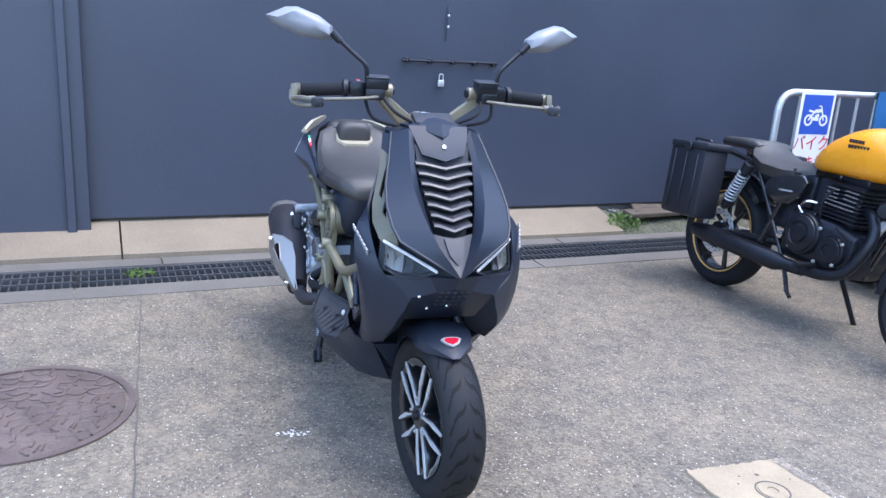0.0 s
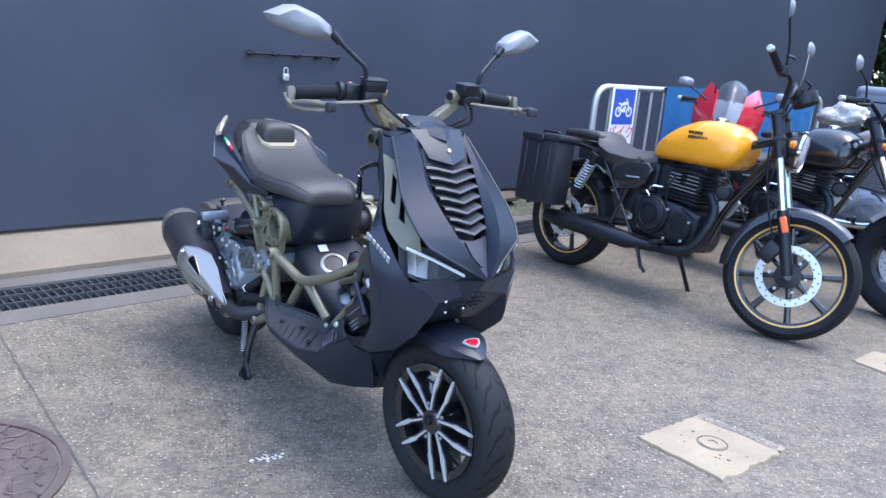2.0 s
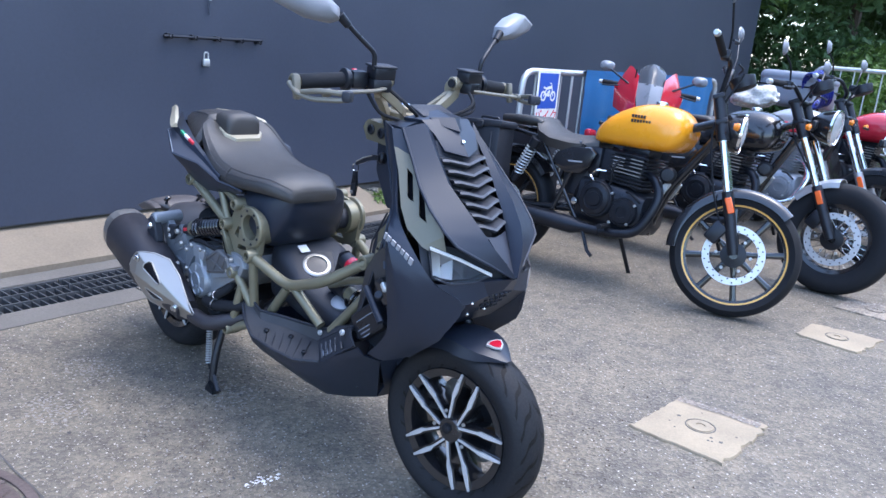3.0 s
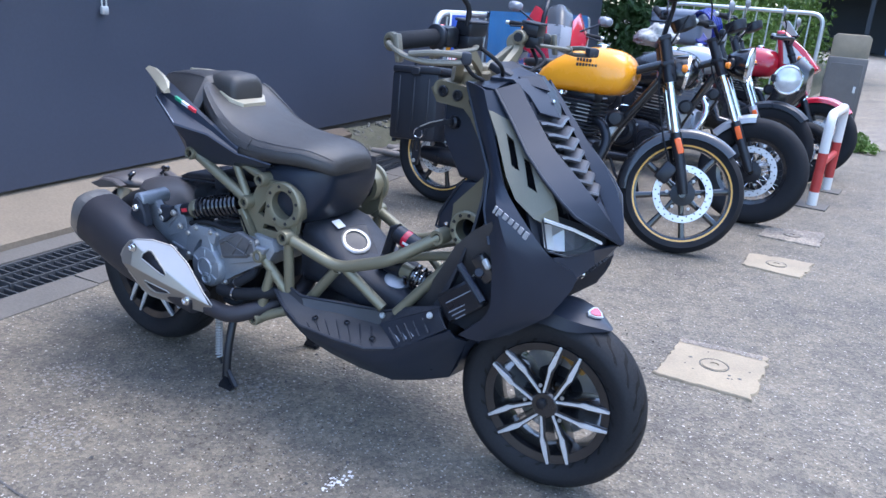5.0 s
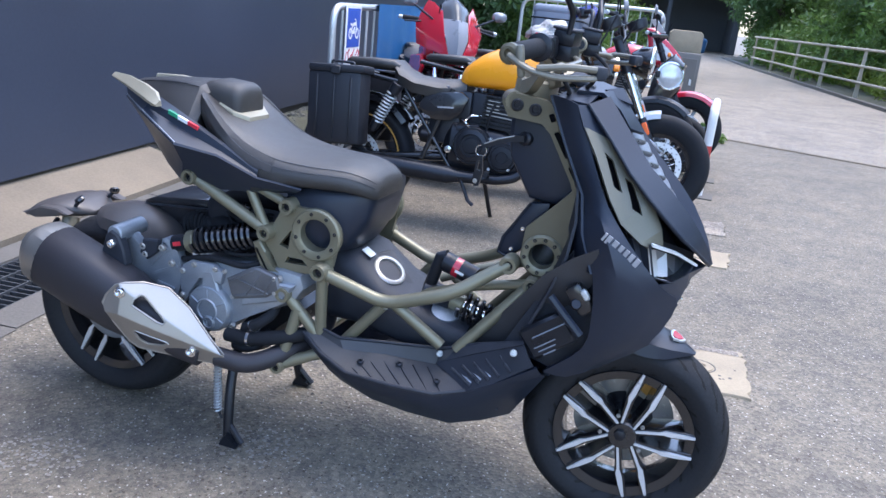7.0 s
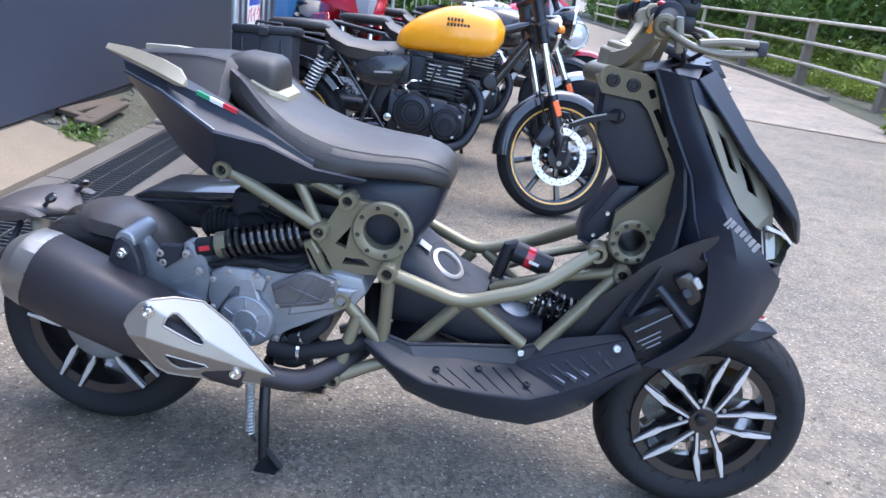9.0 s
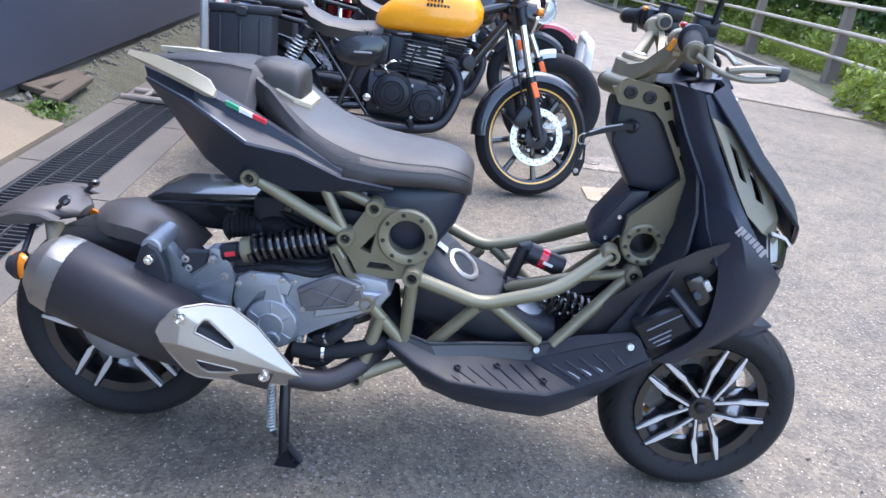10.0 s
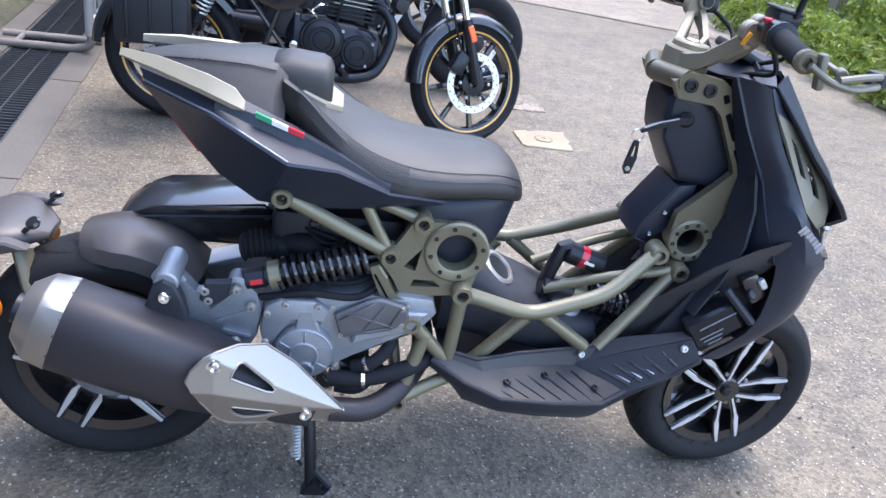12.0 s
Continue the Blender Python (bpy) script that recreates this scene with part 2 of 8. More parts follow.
def add_prism(bm, outline, y0, y1, bevel=0.0, seg=2, holes=()):
    """An outline in (x, z) with thickness from y0 to y1; y0, y1 may be functions of (x, z)."""
    f0 = y0 if callable(y0) else (lambda x, z: y0)
    f1 = y1 if callable(y1) else (lambda x, z: y1)
    if holes:
        tmp = bmesh.new()
        es = []
        for ring in (outline, *holes):
            vs = [tmp.verts.new((x, 0, z)) for x, z in ring]
            es += [tmp.edges.new((vs[i], vs[(i + 1) % len(vs)])) for i in range(len(vs))]
        bmesh.ops.triangle_fill(tmp, use_beauty=True, use_dissolve=False, edges=es)
        tmp.verts.index_update()
        a = [bm.verts.new((v.co.x, f0(v.co.x, v.co.z), v.co.z)) for v in tmp.verts]
        b = [bm.verts.new((v.co.x, f1(v.co.x, v.co.z), v.co.z)) for v in tmp.verts]
        for f in tmp.faces:
            ids = [v.index for v in f.verts]
            bm.faces.new([a[i] for i in ids])
            bm.faces.new([b[i] for i in reversed(ids)])
        for e in tmp.edges:
            if len(e.link_faces) == 1:
                i, j = (v.index for v in e.verts)
                bm.faces.new((a[i], a[j], b[j], b[i]))
        tmp.free()
        return bm
    a = [bm.verts.new((x, f0(x, z), z)) for x, z in outline]
    b = [bm.verts.new((x, f1(x, z), z)) for x, z in outline]
    n = len(a)
    fs = [bm.faces.new(a), bm.faces.new(b[::-1])]
    for i in range(n):
        fs.append(bm.faces.new((a[i], b[i], b[(i + 1) % n], a[(i + 1) % n])))
    if bevel:
        es = [e for f in fs[:2] for e in f.edges]
        bmesh.ops.bevel(bm, geom=es, offset=bevel, segments=seg, affect="EDGES", profile=0.5)
    return bm


def prism(outline, y0, y1, bevel=0.0, seg=2, holes=()):
    return add_prism(bmesh.new(), outline, y0, y1, bevel, seg, holes)


def add_sheet(bm, rows, thick=0.004, bulge=None):
    """A shell through rows of points, given thickness along its normals."""
    g = bmesh.new()
    vs = [[g.verts.new(p) for p in row] for row in rows]
    for a, b in zip(vs, vs[1:]):
        for i in range(len(a) - 1):
            g.faces.new((a[i], a[i + 1], b[i + 1], b[i]))
    bmesh.ops.recalc_face_normals(g, faces=g.faces)
    bmesh.ops.solidify(g, geom=g.faces[:], thickness=thick)
    me = bpy.data.meshes.new("shell")
    g.to_mesh(me)
    g.free()
    bm.from_mesh(me)
    bpy.data.meshes.remove(me)
    return bm


def sheet(rows, thick=0.004):
    return add_sheet(bmesh.new(), rows, thick)


def spring(a, b, r, wire, turns, per=12, seg=6):
    a, b = Vector(a), Vector(b)
    u, w, d = frame_of(b - a)
    n = int(turns * per)
    L = (b - a).length
    return tube([a + d * (L * i / n) + (u * math.cos(2 * math.pi * i / per) + w * math.sin(2 * math.pi * i / per)) * r for i in range(n + 1)], wire, seg)


def bolt(bm, c, axis=(0, -1, 0), r=0.008, h=0.006):
    """A flanged socket screw."""
    return add_lathe(bm, [(r, 0), (r, h * 0.5), (r * 0.75, h), (r * 0.4, h), (r * 0.35, h * 0.4), (0, h * 0.4)], c, axis, 10)


def screws(name, points, axis, r, h, mat, parent):
    """One screw for each point, all on one mesh."""
    first = None
    for c in points:
        if first is None:
            first = part(name, bolt(bmesh.new(), (0, 0, 0), axis, r, h), mat, parent)
            first.location = c
        else:
            ob = new(name, first.data)
            ob.parent, ob.location = parent, c

# ---- the setting ----
SITE = Matrix.Rotation(radians(6.84), 4, "Z")  # local x: away from the wall, local y: along it


def at_site(v, u, z=0.0):
    return SITE @ Vector((v, u, z))


def asphalt_material(name, base, speck, warm):
    m = bpy.data.materials.new(name)
    m.use_nodes = True
    nt = m.node_tree
    b = nt.nodes["Principled BSDF"]
    tc = nt.nodes.new("ShaderNodeTexCoord")

    def noise_node(scale, detail=4.0, rough=0.6):
        n = nt.nodes.new("ShaderNodeTexNoise")
        n.inputs["Scale"].default_value, n.inputs["Detail"].default_value, n.inputs["Roughness"].default_value = scale, detail, rough
        nt.links.new(tc.outputs["Object"], n.inputs["Vector"])
        return n

    def ramp(src, p0, c0, p1, c1):
        r = nt.nodes.new("ShaderNodeValToRGB")
        r.color_ramp.elements[0].position, r.color_ramp.elements[0].color = p0, (*c0, 1)
        r.color_ramp.elements[1].position, r.color_ramp.elements[1].color = p1, (*c1, 1)
        nt.links.new(src, r.inputs[0])
        return r

    def mix(kind, fac, a, c):
        x = nt.nodes.new("ShaderNodeMix")
        x.data_type, x.blend_type = "RGBA", kind
        if isinstance(fac, float):
            x.inputs[0].default_value = fac
        else:
            nt.links.new(fac, x.inputs[0])
        for sock, val in ((6, a), (7, c)):
            if isinstance(val, tuple):
                x.inputs[sock].default_value = (*val, 1)
            else:
                nt.links.new(val, x.inputs[sock])
        return x

    big = noise_node(0.9, 6.0, 0.65)
    stain = noise_node(3.2, 5.0, 0.6)
    vor = nt.nodes.new("ShaderNodeTexVoronoi")
    vor.inputs["Scale"].default_value = 105.0
    nt.links.new(tc.outputs["Object"], vor.inputs["Vector"])
    fine = noise_node(260.0, 2.0)
    c1 = ramp(big.outputs["Fac"], 0.32, tuple(x * y for x, y in zip(base, (0.80, 0.81, 0.84))), 0.66, tuple(x * 1.12 for x in base))
    c2 = mix("MULTIPLY", 0.75, c1.outputs[0], ramp(stain.outputs["Fac"], 0.36, (0.76, 0.76, 0.78), 0.60, (1.08, 1.04, 0.98)).outputs[0])
    stones = ramp(vor.outputs["Color"], 0.2, (0.62, 0.62, 0.63), 0.95, (1.42, 1.40, 1.36))
    dirt = ramp(noise_node(13.0, 6.0, 0.7).outputs["Fac"], 0.36, (0.70, 0.69, 0.69), 0.58, (1.10, 1.08, 1.04))
    c2b = mix("MULTIPLY", 0.7, c2.outputs[2], dirt.outputs[0])
    c3 = mix("MULTIPLY", 0.75, c2b.outputs[2], stones.outputs[0])
    bright = ramp(noise_node(85.0, 1.0).outputs["Fac"], 0.664, (0, 0, 0), 0.72, (0.8, 0.8, 0.8))
    patch = mix("MULTIPLY", 1.0, ramp(noise_node(1.7, 3.0).outputs["Fac"], 0.60, (0, 0, 0), 0.72, (1, 1, 1)).outputs[0], ramp(noise_node(38.0, 4.0, 0.75).outputs["Fac"], 0.50, (0, 0, 0), 0.62, (0.55, 0.55, 0.55)).outputs[0])
    c3b = mix("MIX", patch.outputs[2], c3.outputs[2], tuple(x * 1.9 for x in base))
    c4 = mix("MIX", bright.outputs[0], c3b.outputs[2], speck)
    c5 = mix("MULTIPLY", 0.75, c4.outputs[2], ramp(fine.outputs["Fac"], 0.3, (0.6, 0.6, 0.6), 0.7, (1.3, 1.3, 1.3)).outputs[0])
    nt.links.new(c5.outputs[2], b.inputs["Base Color"])
    b.inputs["Roughness"].default_value = 0.82
    bp = nt.nodes.new("ShaderNodeBump")
    bp.inputs["Strength"].default_value, bp.inputs["Distance"].default_value = 0.7, 0.005
    nt.links.new(vor.outputs["Distance"], bp.inputs["Height"])
    nt.links.new(bp.outputs[0], b.inputs["Normal"])
    return m


M_asphalt = asphalt_material("worn_asphalt", (0.176, 0.156, 0.124), (0.55, 0.51, 0.45), 1.0)
M_roadcon = asphalt_material("pale_road_concrete", (0.26, 0.228, 0.188), (0.45, 0.43, 0.40), 1.0)
M_joint = material("dark_joint_filler", (0.085, 0.080, 0.076), 0.8, 0, 0.3, 9, 100, 0.3)
M_conc = material("pale_concrete", (0.185, 0.150, 0.108), 0.85, 0, 0.30, 2.2, 90, 0.35, 0.004)
M_kerbcon = material("grey_kerb_concrete", (0.118, 0.108, 0.096), 0.85, 0, 0.28, 3.0, 110, 0.4, 0.004)
M_plate = material("plate_concrete", (0.30, 0.245, 0.168), 0.82, 0, 0.26, 5, 140, 0.35, 0.003)
M_wall = material("navy_black_wall_paint", (0.042, 0.050, 0.073), 0.42, 0, 0.14, 0.9, 60, 0.05, rough_var=0.05)
M_iron = material("rusty_cast_iron", (0.115, 0.088, 0.080), 0.62, 0.2, 0.4, 7, 120, 0.5, 0.003)
M_grate = material("grey_steel_grate", (0.062, 0.066, 0.072), 0.55, 0.35, 0.3, 5, 150, 0.3)
M_soil = material("gravel_soil", (0.082, 0.082, 0.055), 0.95, 0, 0.5, 6, 60, 1.0, 0.02)
M_wood = material("weathered_wood", (0.085, 0.066, 0.048), 0.85, 0, 0.35, 9, 60, 0.5, 0.004)
M_bedstone = material("bed_gravel", (0.135, 0.130, 0.115), 0.9, 0, 0.35, 6, 60, 0.4)
M_stone = material("gravel_stone", (0.30, 0.28, 0.25), 0.85, 0, 0.25, 6, 60, 0.4, per_object=0.4)
M_leaf = leafy(material("leaf_green", (0.12, 0.20, 0.045), 0.45, 0, 0.5, 1.3, 9, 0.0), 0.4)
M_leafy = leafy(material("leaf_yellow_green", (0.20, 0.26, 0.045), 0.45, 0, 0.45, 2.3, 9, 0.0), 0.45)
M_leafd = leafy(material("leaf_dark_green", (0.090, 0.158, 0.055), 0.45, 0, 0.5, 1.0, 9, 0.0), 0.35)
M_feet = material("worn_steel_foot", (0.23, 0.205, 0.185), 0.6, 0.25, 0.3, 6, 120, 0.2)
M_bark = material("bark", (0.09, 0.07, 0.05), 0.9, 0, 0.3, 6, 40, 0.8, 0.01)
M_railpost = material("brown_rail_post", (0.185, 0.145, 0.112), 0.7, 0, 0.2, 4, 90, 0.2)
M_rail = material("weathered_rail", (0.42, 0.37, 0.29), 0.7, 0.0, 0.2, 4, 90, 0.2)
M_redband = material("red_bollard_band", (0.42, 0.045, 0.04), 0.45, 0, 0.2, 8, 120, 0.1)
M_whiteband = material("white_bollard_band", (0.70, 0.69, 0.67), 0.45, 0, 0.12, 8, 120, 0.1)
M_ubox = material("brown_grey_box_paint", (0.13, 0.12, 0.11), 0.55, 0, 0.2, 4, 90, 0.1)
M_bluewall = material("far_building_grey", (0.05, 0.055, 0.065), 0.7, 0, 0.2, 1, 20, 0.1)

# ground: one sheet with the drain trench in it
bm = bmesh.new()
prof = [(-300, 0), (-1.62, 0), (-1.62, -0.14), (-1.33, -0.14), (-1.33, 0), (300, 0)]
rings(bm, [[at_site(v, u, z) for v, z in prof] for u in (-300, -8, 0, 8, 300)], close=False)
ground = setting(part("ground", bm, M_asphalt), "worn grey asphalt with pale stone chips", "ground")

def strip(name, v0, v1, u0, u1, z0a, z0b, mat, label, cat, low=-0.05, steps=1):
    bm = bmesh.new()
    rings(bm, [[at_site(v0, u, low), at_site(v1, u, low), at_site(v1, u, z0b), at_site(v0, u, z0a)] for u in [u0 + (u1 - u0) * i / steps for i in range(steps + 1)]])
    bmesh.ops.bevel(bm, geom=[e for e in bm.edges if len(e.link_faces) == 2 and e.calc_face_angle(0) > 0.6], offset=0.006, segments=2, affect="EDGES")
    return setting(part(name, bm, mat), label, cat)


u = -7.0
k = 0
while u < 12:
    strip("kerb", -1.325, -1.19 + 0.004 * (k % 3), u, u + 1.19, 0.007, 0.004, M_kerbcon, "worn concrete edging beside the drain", "kerb", -0.12)
    strip("kerb", -1.74, -1.625, u + 0.4, u + 1.59, 0.012, 0.010, M_kerbcon, "worn concrete edging behind the drain", "kerb", -0.12)
    u += 1.2
    k += 1
for u0, u1 in ((-7.0, -0.795), (-0.785, 2.35)):
    strip("pavement", -2.16, -1.75, u0, u1, 0.155, 0.035, M_conc, "pale stained concrete apron under the wall", "pavement", -0.1)

# wall and sliding gate leaf
def slab_wall(name, v0, v1, u0, u1, z0, z1, mat, label, cat):
    bm = bmesh.new()
    c = at_site((v0 + v1) / 2, (u0 + u1) / 2, (z0 + z1) / 2)
    add_box(bm, c, (v1 - v0, u1 - u0, z1 - z0), SITE.to_3x3(), 0.004)
    return setting(part(name, bm, mat), label, cat)


slab_wall("wall_west", -2.19, -2.07, -0.95, 10.6, 0.15, 3.2, M_wall, "smooth navy-black painted metal wall", "wall")
slab_wall("wall_plinth", -2.20, -2.10, -0.95, 10.6, -0.02, 0.15, M_kerbcon, "low concrete plinth under the dark wall", "plinth")
gate = setting(slab_wall("gate", -2.05, -2.0, -6.0, -0.93, 0.085, 3.2, M_wall, "", ""), "navy-black sliding steel gate leaf", "gate")
for uu in (-1.02, -3.2):
    part("gate_stile", box(at_site(-1.99, uu, 1.64), (0.022, 0.045, 3.08), SITE.to_3x3(), 0.004), M_wall, gate)
slab_wall("wall_return", -6.0, -2.19, 10.45, 10.6, 0.0, 3.2, M_wall, "navy-black end wall beside the trees", "wall")

# hook rail, hasp and padlock on the wall
hook = thing("hook_rail", Matrix.Identity(4), "thin dark steel hook rail screwed to the wall", "rail")
part("bar", tube([at_site(-2.045, 0.80, 1.072), at_site(-2.045, 1.44, 1.082)], 0.008, 8), M_dark, hook)
for uu in (0.83, 0.98, 1.13, 1.28, 1.41):
    bm = bmesh.new()
    add_box(bm, at_site(-2.057, uu, 1.075), (0.03, 0.02, 0.026), SITE.to_3x3(), 0.002)
    add_tube(bm, round_corners([at_site(-2.04, uu, 1.075), at_site(-2.015, uu, 1.06), at_site(-2.01, uu, 1.085)], 0.01), 0.004, 6)
    part("hook", bm, M_dark, hook)
hasp = thing("wall_hasp", Matrix.Identity(4), "dark rod with two bright bolt heads on the wall", "bolt")
part("rod", tube([at_site(-2.058, 1.09, 1.20), at_site(-2.058, 1.09, 1.40)], 0.005, 8), M_wall, hasp)
for zz in (1.28, 1.345):
    part("bolt_head", lathe([(0.008, 0), (0.008, 0.006), (0.004, 0.010), (0, 0.010)], at_site(-2.055, 1.09, zz), tuple(SITE.to_3x3() @ V(1, 0, 0)), 12), M_galv, hasp)
lock = thing("padlock", Matrix.Identity(4), "small worn steel padlock hanging on the wall", "padlock")
part("lock_body", box(at_site(-2.05, 1.063, 0.945), (0.02, 0.04, 0.04), SITE.to_3x3(), 0.006, 2), M_galv, lock)
part("shackle", tube(round_corners([at_site(-2.05, 1.05, 0.96), at_site(-2.05, 1.05, 1.0), at_site(-2.05, 1.076, 1.0), at_site(-2.05, 1.076, 0.96)], 0.012), 0.004, 6), M_galv, lock)

# drain grates
def drain_grate():
    g = thing("drain_grate", Matrix.Identity(4), "dark steel drain grate set in the ground", "grate", "drain grates")
    for x in (-0.1425, -0.05, 0.05, 0.1425):
        part("long_bar", box((x, 0.497, -0.012 if abs(x) > 0.1 else -0.010), (0.009 if abs(x) > 0.1 else 0.006, 0.994, 0.032), None, 0.001), M_grate, g)
    first = part("cross_bar", box((0, 0, -0.014), (0.28, 0.007, 0.026)), M_grate, g)
    first.location = (0, 0.018, 0)
    for i in range(1, 28):
        ob = new("cross_bar", first.data)
        ob.parent, ob.location = g, (0, 0.018 + i * 0.0355, 0)
    return g


g0 = drain_grate()
g0.matrix_basis = SITE @ pose(-1.475, -5.0, 0)
for i in range(1, 13):
    copy_thing(g0, SITE @ pose(-1.475 + 0.002 * (i % 3), -5.0 + i, 0.002 * (i % 2)))

# manhole cover
mh = thing("manhole_cover", pose(0.005, -1.135, 0, 0, 0, 20), "rusty brown cast iron manhole cover in the asphalt", "manhole cover")
part("rim", lathe([(0.330, -0.02), (0.330, 0.007), (0.306, 0.007), (0.306, -0.004), (0.300, -0.004), (0.300, -0.02)], axis="Z", seg=64, closed=True), M_iron, mh)
part("disc", lathe([(0.298, -0.02), (0.298, 0.003), (0.29, 0.005), (0.0, 0.005)], axis="Z", seg=64), M_iron, mh)
rnd = random.Random(4)
bm = bmesh.new()
for rad, cnt in ((0.030, 4), (0.078, 10), (0.126, 16), (0.174, 23), (0.222, 30), (0.266, 36)):
    for i in range(cnt):
        a = 2 * math.pi * (i + 0.5 * (cnt % 4)) / cnt + rnd.uniform(-0.1, 0.1)
        c = V(math.cos(a) * rad, math.sin(a) * rad, 0.006)
        d = a + rnd.choice((0.5, 1.2, 2.0, 2.7)) + rnd.uniform(-0.2, 0.2)
        w = rnd.uniform(0.008, 0.016)
        p = [c + V(math.cos(d) * q, math.sin(d) * q, 0) + V(-math.sin(d), math.cos(d), 0) * (w * math.cos(q * 75)) for q in (-0.032, -0.021, -0.010, 0.0, 0.010, 0.021, 0.032)]
        add_tube(bm, p, 0.0048, 5)
tagged(part("relief", bm, M_iron, mh), kind="stuff")

# concrete inspection plates with a round cap
def inspection_plate(corners, seed, mat, label):
    r = random.Random(seed)
    c = sum((V(x, y, 0) for x, y in corners), V(0, 0, 0)) / 4
    t = thing("inspection_plate", Matrix.Translation(c), label, "plate", "inspection plates")
    pts = []
    for (x0, y0), (x1, y1) in zip(corners, corners[1:] + corners[:1]):
        for i in range(17):
            k = i / 17
            j = (0.011 if x1 > x0 + 0.1 or y1 < y0 - 0.1 else 0.004) if i else 0.012
            pts.append(V(x0 + (x1 - x0) * k + r.uniform(-j, j), y0 + (y1 - y0) * k + r.uniform(-j, j), 0) - c)
    bm = bmesh.new()
    rings(bm, [[p + V(0, 0, -0.03) for p in pts], [p + V(0, 0, 0.005) for p in pts], [p * 0.985 + V(0, 0, 0.009) for p in pts]])
    part("slab", bm, mat, t)
    part("cap_ring", lathe([(0.050, 0.008), (0.050, 0.0105), (0.046, 0.0105), (0.046, 0.008)], axis="Z", seg=28, closed=True), M_joint, t)
    part("cap", lathe([(0.041, 0.006), (0.041, 0.012), (0.016, 0.013), (0.014, 0.006), (0.0, 0.006)], axis="Z", seg=28), mat, t)
    part("keyhole", lathe([(0.012, 0.0075), (0.012, 0.0085), (0, 0.0085)], axis="Z", seg=12), M_dark, t)
    return t


plate = inspection_plate([(0.725, 0.770), (0.720, 1.122), (1.018, 1.170), (1.034, 0.796)], 1, M_plate, "pale cream concrete inspection plate with a small round cap")
bm = bmesh.new()
jag = random.Random(4)
edge0 = [V(-0.152 + 0.0255 * i, 0.118 + 0.0037 * i + jag.uniform(-0.006, 0.006), 0.0105) for i in range(12)]
edge1 = [V(-0.150 + 0.0250 * i, 0.154 + 0.0037 * i + jag.uniform(-0.003, 0.003), 0.0105) for i in range(12)]
for i in range(11):
    bm.faces.new([bm.verts.new(p) for p in (edge0[i], edge0[i + 1], edge1[i + 1], edge1[i])])
bmesh.ops.remove_doubles(bm, verts=bm.verts, dist=0.0001)
part("mortar_strip", bm, M_roadcon, plate, "greyer mortar along one edge")
for i in range(9):
    q, h = jag.uniform(0, 6.28), jag.uniform(0.08, 0.14)
    part("chip", lathe([(jag.uniform(0.003, 0.008), 0.0091), (0.002, 0.0102), (0, 0.0102)], (h * math.cos(q), h * math.sin(q) * 0.8, 0), "Z", 7), M_joint, plate, "dark chipped spot")
inspection_plate([(0.700, 2.236), (0.690, 2.465), (0.983, 2.540), (0.977, 2.232)], 2, M_plate, "pale cream concrete inspection plate with ragged edges")
inspection_plate([(0.655, 2.870), (0.656, 3.100), (0.960, 3.240), (0.970, 2.890)], 3, M_roadcon, "grey weathered inspection plate beside a motorcycle tyre")

# joint across the asphalt and a few paint specks
bm = bmesh.new()
rnd = random.Random(9)
pts = [V(-1.15 + 0.06 * i, -0.868 + 0.0034 * i + rnd.uniform(-0.004, 0.004), 0.003) for i in range(60)]
vs0 = [bm.verts.new(p + V(0, 0.003 + 0.0025 * noise.noise((p.x * 6, 0, 3)), 0)) for p in pts]
vs1 = [bm.verts.new(p + V(0, -0.0022, 0)) for p in pts]
for i in range(59):
    bm.faces.new((vs0[i], vs0[i + 1], vs1[i + 1], vs1[i]))
setting(part("asphalt_joint", bm, M_joint), "thin dark joint line in the asphalt", "joint")


def splash(name, cx, cy, rx, ry, n, seed, label):
    r = random.Random(seed)
    bm = bmesh.new()
    for i in range(n):
        q, d = r.uniform(0, 6.28), r.random() ** 0.6
        c = V(cx + rx * d * math.cos(q), cy + ry * d * math.sin(q), 0.0016 + 0.000003 * i)
        s = r.uniform(0.0015, 0.006)
        bm.faces.new([bm.verts.new(c + V(math.cos(a) * s * r.uniform(0.6, 1.3), math.sin(a) * s * r.uniform(0.6, 1.3), 0)) for a in [k * 1.047 for k in range(6)]])
    return tagged(part(name, bm, M_whiteband), label, "stain", kind="stuff")


splash("paint_speck", 0.29, -0.335, 0.022, 0.055, 46, 1, "white paint specks on the asphalt")
M_pale = material("pale_scuffed_asphalt", (0.25, 0.228, 0.20), 0.88, 0, 0.3, 30, 160, 0.4)
for cx, cy, s in ((-0.62, -0.42, 2), (-0.19, -0.16, 3), (0.9, -0.7, 4), (-0.4, -0.62, 5)):
    ob = splash("scuff_mark", cx, cy, 0.12, 0.085, 170, s, "pale scuffed patch on the asphalt")
    ob.data.materials[0] = M_pale

